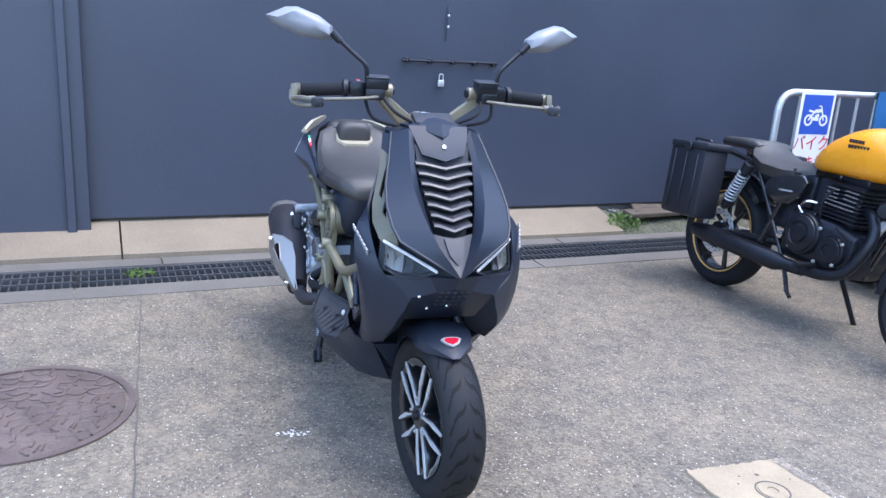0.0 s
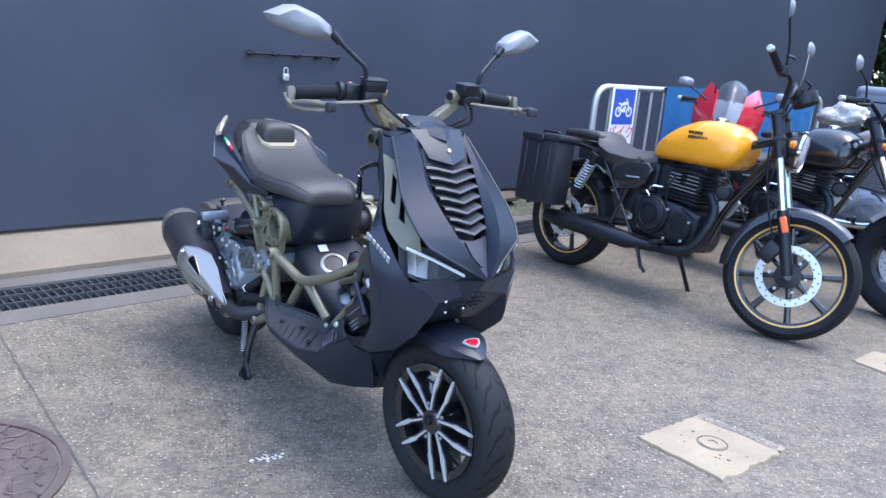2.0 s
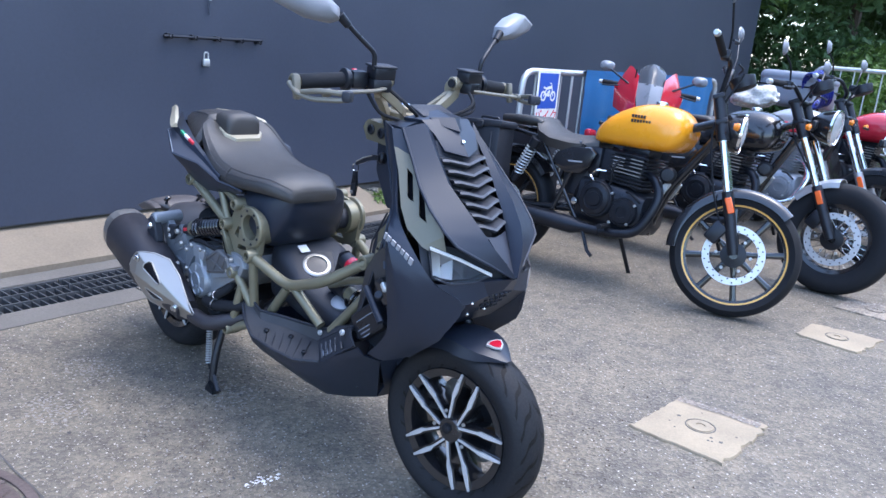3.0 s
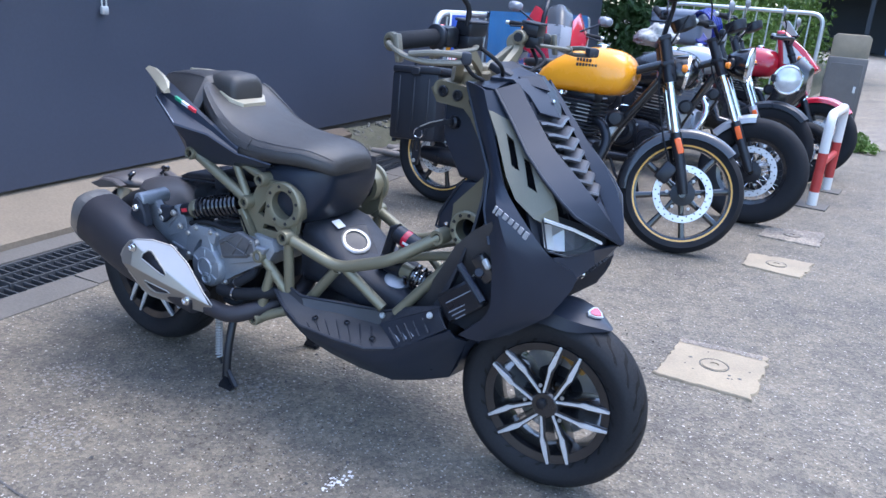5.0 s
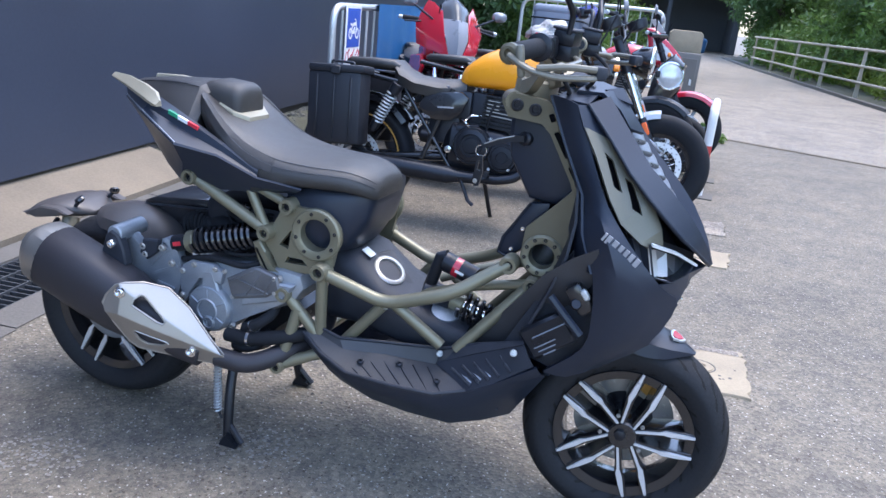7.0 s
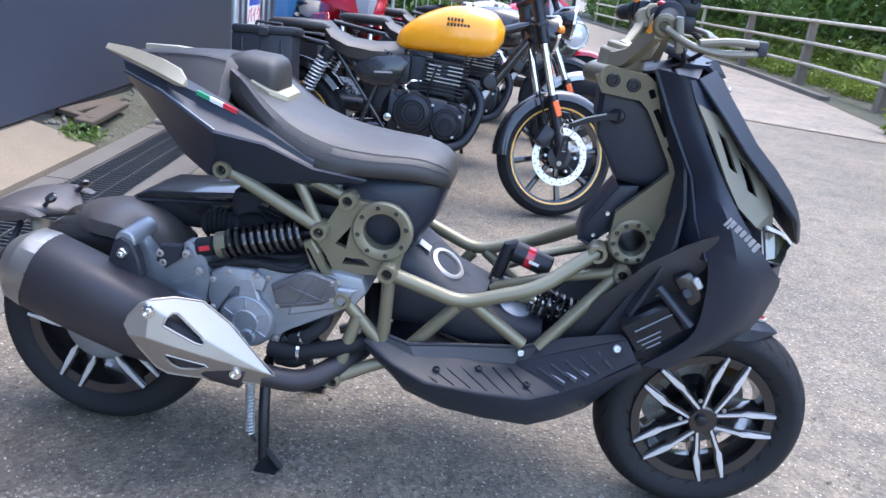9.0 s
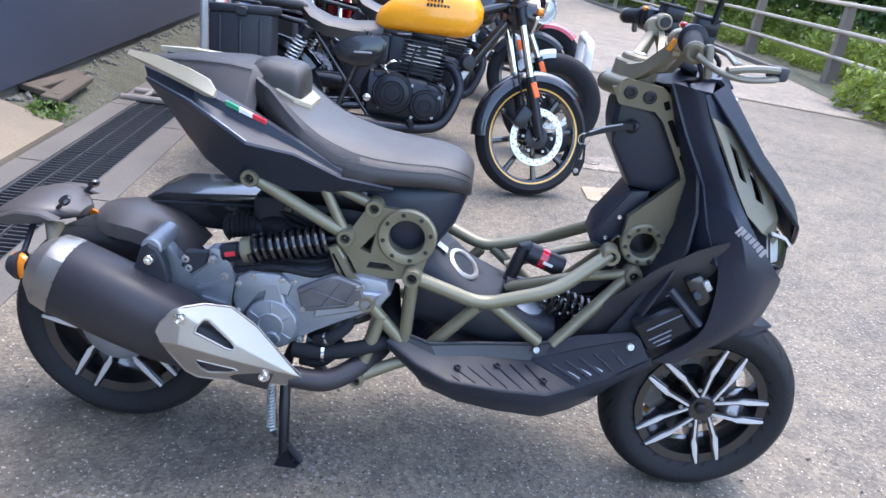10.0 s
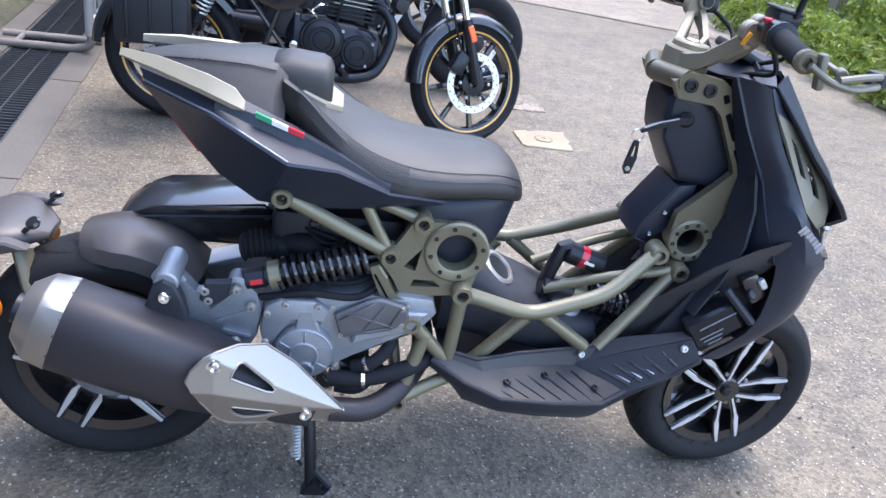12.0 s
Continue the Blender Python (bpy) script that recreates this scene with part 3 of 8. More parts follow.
# loose grit and dry bits scattered round the scooter
def grit(name, mat, n, seed, smin, smax, label, lo=(-1.0, -1.0), hi=(2.2, 2.0)):
    r = np.random.RandomState(seed)
    base = np.array([(1, 0, 0), (-0.5, 0.86, 0), (-0.5, -0.86, 0), (0.1, 0.1, 0.8), (0, 0, -0.4)], float)
    tri = np.array([(0, 1, 3), (1, 2, 3), (2, 0, 3), (1, 0, 4), (2, 1, 4), (0, 2, 4)])
    cl = r.randint(0, 9, n)
    cen = r.uniform((-1.1, -0.9), (1.6, 1.2), (9, 2))[cl]
    xy = np.where(r.random_sample((n, 1)) < 0.45, cen + r.normal(size=(n, 2)) * 0.14, r.uniform(lo, hi, (n, 2)))
    q, s = r.uniform(0, 6.28, n), r.uniform(smin, smax, n)
    co, fs = [], []
    for i in range(n):
        c, d = math.cos(q[i]), math.sin(q[i])
        f = base * s[i] * np.array([1.0, r.uniform(0.6, 1.0), r.uniform(0.5, 0.9)])
        co += [(xy[i, 0] + c * v[0] - d * v[1], xy[i, 1] + d * v[0] + c * v[1], 0.0015 + s[i] * 0.25 + v[2]) for v in f]
        fs += (tri + 5 * i).tolist()
    me = bpy.data.meshes.new(name)
    me.from_pydata(co, [], fs)
    me.materials.append(mat)
    return tagged(new(name, me), label, "grit", kind="stuff")


grit("loose_grit", M_stone, 2200, 3, 0.0016, 0.0042, "loose pale grit scattered on the asphalt")
grit("dry_litter", M_wood, 380, 8, 0.002, 0.006, "dry brown plant bits scattered on the asphalt")
grit("tar_spots", M_joint, 110, 41, 0.003, 0.009, "dark tar and dirt spots on the asphalt", (-0.9, -0.9), (1.3, 0.6))
grit("leaf_crumbs", M_wood, 1100, 33, 0.0016, 0.0055, "brown leaf crumbs and soil gathered under the scooter", (-0.45, -0.50), (0.40, -0.02))
grit("swept_grit", M_stone, 900, 21, 0.0018, 0.0052, "pale grit and crumbs swept under the scooter", (-0.7, -0.75), (0.7, 0.15))

# concrete road beyond a joint, verge and guard rail
def flat_sheet(name, pts, z, mat, label, cat):
    bm = bmesh.new()
    bm.faces.new([bm.verts.new((x, y, z)) for x, y in pts])
    bmesh.ops.recalc_face_normals(bm, faces=bm.faces)
    return setting(part(name, bm, mat), label, cat)


EDGE = [(4.05, -3.0), (4.05, 3.0), (4.15, 6.5), (4.2, 10.0), (4.0, 13.5), (3.45, 17.0), (2.7, 22.0), (1.75, 28.3), (1.0, 35.0)]
flat_sheet("road", [(-0.6, 7.75), (1.1, 7.3), (4.24, 6.35)] + EDGE[3:] + [(-3.2, 35.0), (-1.2, 24.0), (-0.4, 14.0)], 0.006, M_roadcon, "pale worn concrete road beyond the joint", "road")
flat_sheet("road_joint", [(-0.6, 7.69), (-0.6, 7.75), (1.1, 7.30), (4.25, 6.35), (4.25, 6.29), (1.1, 7.24)], 0.008, M_conc, "pale joint line across the road", "joint")
flat_sheet("verge", EDGE + [(60, 60), (60, -3.0)], 0.010, M_soil, "earth verge beside the road", "verge")
flat_sheet("verge", [(-0.4, 9.5), (-0.4, 14.0), (-1.2, 24.0), (-3.2, 35.0), (-40, 35), (-40, 12.2), (-4, 12.0), (-2.6, 9.8)], 0.010, M_soil, "earth verge under the trees", "verge")
bm = bmesh.new()
for (x0, y0), (x1, y1) in zip(EDGE[3:], EDGE[4:]):
    d = V(x1 - x0, y1 - y0, 0)
    nrm = V(d.y, -d.x, 0).normalized()
    a, b = V(x0, y0, 0), V(x1, y1, 0)
    rings(bm, [[q + V(0, 0, -0.05), q + V(0, 0, 0.07), q + nrm * 0.14 + V(0, 0, 0.07), q + nrm * 0.14 + V(0, 0, -0.05)] for q in (a, b)])
setting(part("kerb", bm, M_kerbcon), "low concrete kerb along the road", "kerb")

RAIL = [(4.92, 6.5), (4.81, 9.43), (4.61, 12.38), (4.25, 15.0), (3.78, 17.5), (3.30, 19.9), (2.88, 22.5), (2.46, 25.4), (2.0, 28.2)]
rail = thing("guard_rail", Matrix.Identity(4), "weathered three-bar guard rail with brown posts along the road", "railing")
for x, y in RAIL:
    near = y < 16
    bm = bmesh.new()
    w = 0.065 if near else 0.035
    rings(bm, [[V(x + a * w * k, y + b * w * k * 1.2, z) for a, b in ((-1, -1), (1, -1), (1, 1), (-1, 1))] for z, k in ((-0.05, 1.25), (0.5, 1.0), (1.06, 0.8), (1.09, 0.6))])
    part("post", bm, M_railpost if near else M_rail, rail)
for z in (0.36, 0.70, 1.05):
    part("bar", tube([(x - 0.06, y, z) for x, y in RAIL], 0.028, 8), M_rail, rail)

# red and white arch bollard
bol = thing("bollard", pose(0.793, 4.29, 0, 0, 0, -1), "red and white steel hoop bollard on the asphalt", "bollard")
H, W2 = 0.61, 0.33
hoop = round_corners([(0, -W2, 0.0), (0, -W2, H), (0, W2, H), (0, W2, 0.0)], 0.16, 10)


def hoop_part(zlo, zhi, mat, sides):
    for s in sides:
        part("leg_band", tube([(0, s * W2, zlo), (0, s * W2, zhi)], 0.031, 14), mat, bol)


hoop_part(0.0, 0.10, M_whiteband, (-1, 1))
hoop_part(0.10, 0.36, M_redband, (-1, 1))
part("arch", tube(round_corners([(0, -W2, 0.36), (0, -W2, H), (0, W2, H), (0, W2, 0.36)], 0.085, 10), 0.031, 14), M_whiteband, bol)
part("cross_bar", tube([(0, -W2, 0.28), (0, W2, 0.28)], 0.022, 12), M_redband, bol)
for s in (-1, 1):
    part("foot", box((0, s * W2, 0.004), (0.20, 0.20, 0.012), None, 0.003), M_kerbcon, bol)

# barricade fences with sign and tarp
def barricade(u0, u1, v=-1.20):
    f = thing("barricade_fence", SITE @ pose(v, u0, 0), "galvanised steel crowd barrier with vertical bars", "fence", "barriers by the wall")
    L = u1 - u0
    part("outer_frame", tube(round_corners([(0, 0.0, 0.14), (0, 0, 1.03), (0, L, 1.03), (0, L, 0.14)], 0.13, 8), 0.022, 12), M_galv, f)
    part("lower_rail", tube([(0, 0, 0.2), (0, L, 0.2)], 0.016, 10), M_galv, f)
    n = int(L / 0.16)
    for i in range(1, n):
        part("upright", tube([(0, L * i / n, 0.2), (0, L * i / n, 1.02)], 0.0105, 8), M_galv, f)
    for y in (0.16, L - 0.16):
        part("foot", tube(round_corners([(-0.02, y, 0.20), (-0.02, y, 0.045), (-0.10, y, 0.022), (-0.52, y, 0.022)], 0.05), 0.022, 10), M_feet, f)
        part("foot", tube([(0.0, y + 0.20, 0.022), (-0.50, y + 0.20, 0.022)], 0.022, 10), M_feet, f)
        part("foot_tie", tube([(-0.40, y, 0.022), (-0.40, y + 0.20, 0.022)], 0.014, 8), M_feet, f)
    return f


barricade(2.97, 4.85)
barricade(4.95, 6.85, -1.23)
tarp = bmesh.new()
rows = []
for zz in (1.055, 1.06, 0.9, 0.7, 0.5, 0.35):
    rows.append([V(-1.165 + (0.012 if zz > 1.04 else 0.02) + 0.014 * math.sin(uu * 17 + zz * 3) * (1.06 - zz) * 2, uu, zz - (0.03 * math.sin(uu * 5) if zz < 0.4 else 0)) for uu in [3.78 + 0.06 * i for i in range(46)]])
rows = [[p + V(-0.075, 0, -0.02) for p in rows[0]]] + rows
rows = [[SITE @ p for p in r] for r in rows]
tagged(part("tarp", sheet(rows, 0.003), M_tarp), "creased blue plastic tarp hung over the barrier", "tarp")

sign = thing("parking_sign", SITE @ pose(-1.165, 3.12, 0.0), "white motorcycle parking sign board tied to the barrier", "sign")
part("board", box((0, 0.14, 0.77), (0.006, 0.295, 0.55), None, 0.002), M_white, sign)
part("blue_panel", box((0.004, 0.14, 0.90), (0.003, 0.25, 0.245), None, 0.001), M_blue, sign)
bm = bmesh.new()
for y in (0.075, 0.205):
    add_lathe(bm, [(0.036, 0), (0.036, 0.002), (0.024, 0.002), (0.024, 0)], (0.0056, y, 0.865), "X", 24, True)
for a, b, r in (((0.075, 0.865), (0.115, 0.915), 0.007), ((0.205, 0.865), (0.175, 0.945), 0.006), ((0.175, 0.95), (0.15, 0.955), 0.005), ((0.07, 0.925), (0.125, 0.915), 0.008), ((0.10, 0.875), (0.16, 0.872), 0.014), ((0.12, 0.92), (0.178, 0.927), 0.014), ((0.13, 0.885), (0.16, 0.90), 0.012)):
    add_box(bm, (0.0062, (a[0] + b[0]) / 2, (a[1] + b[1]) / 2), (0.002, math.dist(a, b), r * 1.5), rotm(math.degrees(math.atan2(b[1] - a[1], b[0] - a[0]))))
part("pictogram", bm, M_white, sign)


def lettering(text, size, m, mat, parent, name="lettering"):
    cu = bpy.data.curves.new(name, "FONT")
    cu.body, cu.size, cu.align_x, cu.align_y, cu.extrude = text, size, "CENTER", "CENTER", 0.0008
    tmp = new("tmp_text", cu)
    me = bpy.data.meshes.new_from_object(tmp.evaluated_get(bpy.context.evaluated_depsgraph_get()))
    bpy.data.objects.remove(tmp)
    me.materials.clear()
    me.materials.append(mat)
    ob = new(name, me)
    ob.parent, ob.matrix_basis = parent, m
    return ob


for text, z in (("バイク", 0.715), ("置き場", 0.585)):
    lettering(text, 0.105, pose(0.0045, 0.14, z, 90, 0, 90), M_red, sign)

# utility box at the end of the row
ub = thing("utility_box", pose(0.30, 9.7, 0, 0, 0, 6), "grey weathered metal utility box with a pale lid", "utility box")
part("cabinet", box((0, 0, 0.40), (0.46, 0.5, 0.80), None, 0.02, 2), M_ubox, ub)
part("headboard", prism([(-0.22, 0.78), (0.22, 0.78), (0.22, 1.04), (0.18, 1.08), (-0.18, 1.08), (-0.22, 1.04)], -0.12, 0.12, 0.01, 2), M_plate, ub, "pale weathered headboard")
part("door", box((0, -0.252, 0.40), (0.38, 0.012, 0.66), None, 0.004), M_ubox, ub)
part("door_latch", box((0.14, -0.262, 0.42), (0.03, 0.012, 0.08), None, 0.003), M_galv, ub)

# galvanised yard fence behind the bikes
yf = thing("yard_fence", pose(-1.76, 8.6, 0, 0, 0, -86), "galvanised pipe yard fence behind the parked motorcycles", "fence")
part("outer_frame", tube(round_corners([(0, 0, 0), (0, 0, 1.28), (0, 1.8, 1.28), (0, 1.8, 0)], 0.15, 8), 0.024, 12), M_galv, yf)
part("lower_rail", tube([(0, 0, 0.35), (0, 1.8, 0.35)], 0.018, 10), M_galv, yf)
for i in range(1, 12):
    part("upright", tube([(0, i * 0.15, 0.35), (0, i * 0.15, 1.27)], 0.009, 8), M_galv, yf)

# ---- wheels shared by all the bikes ----
def tread_material(name, count, slant, color):
    m = bpy.data.materials.new(name)
    m.use_nodes = True
    nt = m.node_tree
    b = nt.nodes["Principled BSDF"]
    b.inputs["Roughness"].default_value = 0.68
    tc = nt.nodes.new("ShaderNodeTexCoord")
    sp = nt.nodes.new("ShaderNodeSeparateXYZ")
    nt.links.new(tc.outputs["Object"], sp.inputs[0])

    def op(kind, a, c=None, d=None):
        n = nt.nodes.new("ShaderNodeMath")
        n.operation = kind
        for i, v in enumerate((a, c, d)):
            if v is None:
                continue
            if isinstance(v, (int, float)):
                n.inputs[i].default_value = v
            else:
                nt.links.new(v, n.inputs[i])
        return n.outputs[0]

    ang = op("MULTIPLY", op("ARCTAN2", sp.outputs[2], sp.outputs[0]), count / (2 * math.pi))
    ay = op("ABSOLUTE", sp.outputs[1])
    bend = op("MULTIPLY", op("SINE", op("MULTIPLY", ay, 150.0)), 0.16)
    ph = op("FRACT", op("ADD", op("ADD", ang, op("MULTIPLY", ay, slant)), bend))
    groove = op("LESS_THAN", op("ABSOLUTE", op("SUBTRACT", ph, 0.5)), 0.11)
    band = op("MULTIPLY", op("MULTIPLY", op("GREATER_THAN", ay, 0.005), op("LESS_THAN", ay, 0.047)), groove)
    noi = nt.nodes.new("ShaderNodeTexNoise")
    noi.inputs["Scale"].default_value = 160.0
    nt.links.new(tc.outputs["Object"], noi.inputs["Vector"])
    shade = nt.nodes.new("ShaderNodeMix")
    shade.data_type = "RGBA"
    nt.links.new(band, shade.inputs[0])
    shade.inputs[6].default_value, shade.inputs[7].default_value = (*color, 1), (*(x * 0.08 for x in color), 1)
    nt.links.new(shade.outputs[2], b.inputs["Base Color"])
    h = op("MULTIPLY_ADD", noi.outputs["Fac"], 0.12, op("SUBTRACT", 1.0, band))
    bp = nt.nodes.new("ShaderNodeBump")
    bp.inputs["Strength"].default_value, bp.inputs["Distance"].default_value = 1.0, 0.004
    nt.links.new(h, bp.inputs["Height"])
    nt.links.new(bp.outputs[0], b.inputs["Normal"])
    rgh = op("MULTIPLY_ADD", noi.outputs["Fac"], 0.3, 0.52)
    nt.links.new(rgh, b.inputs["Roughness"])
    return m


M_tread = tweak(tread_material("tyre_tread", 24, 30.0, (0.012, 0.013, 0.016)), Specular_IOR_Level=0.28)


def tyre(bm, R, width, rim):
    h = width / 2
    prof = [(rim - 0.006, -h * 0.62), (rim + 0.008, -h * 0.80), (rim + (R - rim) * 0.45, -h), (R - 0.030, -h * 0.96), (R - 0.013, -h * 0.72), (R - 0.004, -h * 0.4), (R, 0)]
    prof = prof + [(r, -y) for r, y in prof[-2::-1]]
    return add_lathe(bm, prof + [(rim - 0.006, 0)], (0, 0, 0), "Y", 72, True)


def placed(ob, c):
    ob.location = c
    return ob


def sport_wheel(parent, name, c, R, width, rim, side_y, disc_y, turn):
    """A cast wheel with five pairs of forked blades, machined faces, disc and tyre."""
    w = placed(part(name, lathe([(rim - 0.02, -width * 0.36), (rim, -width * 0.40), (rim + 0.004, -width * 0.30), (rim - 0.012, -width * 0.2), (rim - 0.016, width * 0.2), (rim + 0.004, width * 0.30), (rim, width * 0.40), (rim - 0.02, width * 0.36), (rim - 0.028, 0)], axis="Y", seg=64, closed=True), M_gloss, parent, "gloss black cast alloy wheel"), c)
    part("tyre", tyre(bmesh.new(), R, width, rim), M_tread, w, "black rubber tyre with wavy grooves", 50)
    part("hub", lathe([(0.0, -width * 0.46), (0.030, -width * 0.46), (0.036, -width * 0.40), (0.040, -width * 0.25), (0.040, width * 0.4), (0.0, width * 0.4)], axis="Y", seg=32), M_gloss, w)
    face = side_y
    for k in range(5):
        a0 = 2 * math.pi * k / 5 + turn
        for s in (-1, 1):
            def at(u, v):
                return (u * math.cos(a0) - s * v * math.sin(a0), u * math.sin(a0) + s * v * math.cos(a0))
            body = [at(0.012, 0.006), at(0.022, 0.0195), at(0.080, 0.0305), at(0.094, 0.0345), at(rim - 0.008, 0.0330), at(rim - 0.002, 0.0160), at(0.100, 0.0140), at(0.084, 0.0165), at(0.036, 0.0080)]
            part("spoke", prism(body if s > 0 else body[::-1], face + 0.004, 0.010, 0.0015, 1), M_gloss, w)
            top = [at(0.0200, 0.0125), at(0.0225, 0.0170), at(0.080, 0.0256), at(0.092, 0.0312), at(0.125, 0.0306), at(rim - 0.001, 0.0280), at(rim - 0.001, 0.0225), at(0.104, 0.0185), at(0.086, 0.0212), at(0.028, 0.0125)]
            part("machined_face", prism(top if s > 0 else top[::-1], face, face + 0.006, 0.0006, 1), M_machined, w, "bright machined spoke face")
    screws("hub_screw", [(0.05 * math.cos(a), face + 0.003, 0.05 * math.sin(a)) for a in (2 * math.pi * (k + 0.5) / 5 + turn for k in range(5))], (0, -1, 0), 0.005, 0.005, M_brushed, w)
    bm = lathe([(0.068, disc_y), (0.115, disc_y), (0.115, disc_y + 0.004), (0.068, disc_y + 0.004)], axis="Y", seg=56, closed=True)
    for k in range(24):
        a = 2 * math.pi * k / 24
        bolt(bm, (0.098 * math.cos(a + 0.1 * (k % 2)), disc_y, (0.098 - 0.01 * (k % 2)) * math.sin(a)), (0, -1, 0), 0.004, 0.001)
    part("brake_disc", bm, M_brushed, w, "drilled steel brake disc")
    part("disc_carrier", lathe([(0.03, disc_y + 0.001), (0.07, disc_y + 0.001), (0.07, disc_y + 0.006), (0.03, disc_y + 0.006)], axis="Y", seg=32, closed=True), M_dark, w)
    return w


def grid_smooth(rows, nu=3, nv=3):
    a = [smooth_path(r, nu) for r in rows]
    cols = [smooth_path([r[i] for r in a], nv) for i in range(len(a[0]))]
    return [[c[k] for c in cols] for k in range(len(cols[0]))]


def side(rows, s):
    return [[V(x, s * y, z) for x, y, z in r] for r in rows]


def section_loft(secs, n=20, power=2.6, cap=True):
    """Super-elliptic sections across y: (x, z centre, half width, half height)."""
    loops = []
    for x, zc, w, h in secs:
        lp = []
        for i in range(n):
            q = 2 * math.pi * i / n
            c, sn = math.cos(q), math.sin(q)
            lp.append(V(x, w * math.copysign(abs(c) ** (2 / power), c), zc + h * math.copysign(abs(sn) ** (2 / power), sn)))
        loops.append(lp)
    return rings(bmesh.new(), loops)


def flange(bm, c, s, R, hole, depth, screws=8):
    """A round hub flange open through the middle."""
    x, y, z = c
    prof = [(hole, 0.0), (hole + 0.003, -0.002), (R - 0.004, -0.002), (R, 0.002), (R, 0.012), (R * 0.86, 0.016), (R * 0.86, depth), (hole, depth)]
    add_lathe(bm, [(r, h) for r, h in prof], (x, y, z), (0, -s, 0), 48, True)
    return bm


# ---- the scooter ----
scooter = thing("scooter", Matrix.Identity(4), "matte black sport scooter with olive trellis frame on its centre stand", "scooter")
fw = sport_wheel(scooter, "front_wheel", (0.676, -0.006, 0.233), 0.233, 0.113, 0.156, -0.050, 0.040, radians(73))
fw.rotation_euler = (0, 0, radians(5.5))  # steered a little to the left
rw = sport_wheel(scooter, "rear_wheel", (-0.680, -0.052, 0.250), 0.250, 0.152, 0.172, -0.066, 0.048, radians(-117))
part("calliper", box((0.045, 0.052, 0.095), (0.07, 0.04, 0.05), rotm(0, 35, 0), 0.008, 2), M_gold, fw, "gold brake calliper")
part("front_axle_arm", tube([(0.675, 0.085, 0.237), (0.60, 0.10, 0.29), (0.46, 0.09, 0.36)], 0.022, 12), M_dark, scooter)
part("steering_link", tube([(0.66, 0.075, 0.27), (0.62, 0.075, 0.42), (0.55, 0.05, 0.56)], 0.016, 10), M_dark, scooter)
part("axle_nut", lathe([(0.013, 0), (0.013, 0.008), (0.008, 0.01), (0, 0.01)], (0.675, -0.058, 0.237), (0, -1, 0), 6), M_dark, scooter)

# front mudguard with badge
rows = []
for i in range(15):
    a = radians(59.5 + i * 6.4)
    hw = (0.010, 0.036, 0.058, 0.071, 0.077)[min(i, 4)]
    dp = (0.003, 0.020, 0.034, 0.041, 0.044)[min(i, 4)]
    Rf = 0.2435 + 0.0085 * min(1, i / 5)
    rows.append([V(0.675 + math.cos(a) * (Rf - dz * dp), y, 0.237 + math.sin(a) * (Rf - dz * dp)) for y, dz in ((-hw, 1.0), (-hw * 0.9, 0.34), (-hw * 0.45, 0.05), (0, 0), (hw * 0.45, 0.05), (hw * 0.9, 0.34), (hw, 1.0))])
part("front_mudguard", sheet(rows, 0.004), M_matte, scooter)
ba = radians(71.5)
bc = V(0.675 + math.cos(ba) * 0.2490, 0, 0.237 + math.sin(ba) * 0.2490)
bn = V(math.cos(ba), 0, math.sin(ba))
bt = V(-math.sin(ba), 0, math.cos(ba))
for sc, lift, mt, nm in ((0.9, 0.0, M_galv, "badge"), (0.66, 0.0016, M_redlens, "badge_field")):
    bm = bmesh.new()
    shp = [(-0.030, 0.010), (-0.018, 0.017), (0, 0.018), (0.018, 0.017), (0.030, 0.010), (0.020, -0.008), (0, -0.021), (-0.020, -0.008)]
    rings(bm, [[bc + bn * (lift + h) + V(0, y * sc, 0) + bt * (z * sc) for y, z in shp] for h in (-0.002, 0.003)])
    part(nm, bm, mt, scooter, "red shield badge with silver rim" if nm == "badge_field" else "")

# bonnet: two wings, louvred channel, hood piece
EDGE_B = [(0.500, 0.120, 0.958), (0.560, 0.137, 0.894), (0.605, 0.152, 0.842), (0.652, 0.158, 0.797), (0.697, 0.152, 0.755), (0.726, 0.138, 0.726), (0.756, 0.076, 0.690), (0.787, 0.004, 0.650)]
CREST = [(0.535, 0.082, 0.975), (0.590, 0.090, 0.908), (0.638, 0.092, 0.850), (0.688, 0.084, 0.805), (0.734, 0.068, 0.756), (0.758, 0.052, 0.722), (0.775, 0.032, 0.694), (0.793, 0.002, 0.652)]
CHAN = [(0.548, 0.070, 0.955), (0.590, 0.076, 0.896), (0.632, 0.072, 0.838), (0.672, 0.063, 0.785), (0.706, 0.050, 0.735), (0.728, 0.040, 0.708), (0.752, 0.022, 0.680), (0.786, 0.001, 0.648)]
for s in (-1, 1):
    part("bonnet_wing", sheet(side([list(r) for r in zip(EDGE_B, CREST, CHAN)], s), 0.006), M_matte, scooter, angle=25)
    part("wing_lip", tube([V(x, s * y, z) for x, y, z in EDGE_B], 0.0035, 8), M_matte, scooter)
for i in range(7):
    k = i / 6
    x, z, w = 0.596 + 0.106 * k, 0.893 - 0.136 * k, 0.075 - 0.026 * k
    rows = []
    for dx, dz in ((-0.034, 0.005), (0.006, 0.000), (0.010, -0.005), (0.004, -0.010)):
        rows.append([V(x + dx - 0.008, -w, z + dz + 0.005), V(x + dx - 0.004, -w * 0.72, z + dz + 0.004), V(x + dx + 0.008, 0, z + dz - 0.006), V(x + dx - 0.004, w * 0.72, z + dz + 0.004), V(x + dx - 0.008, w, z + dz + 0.005)])
    part("louvre", sheet(rows, 0.003), M_louvre, scooter, "black bonnet louvre", 25)
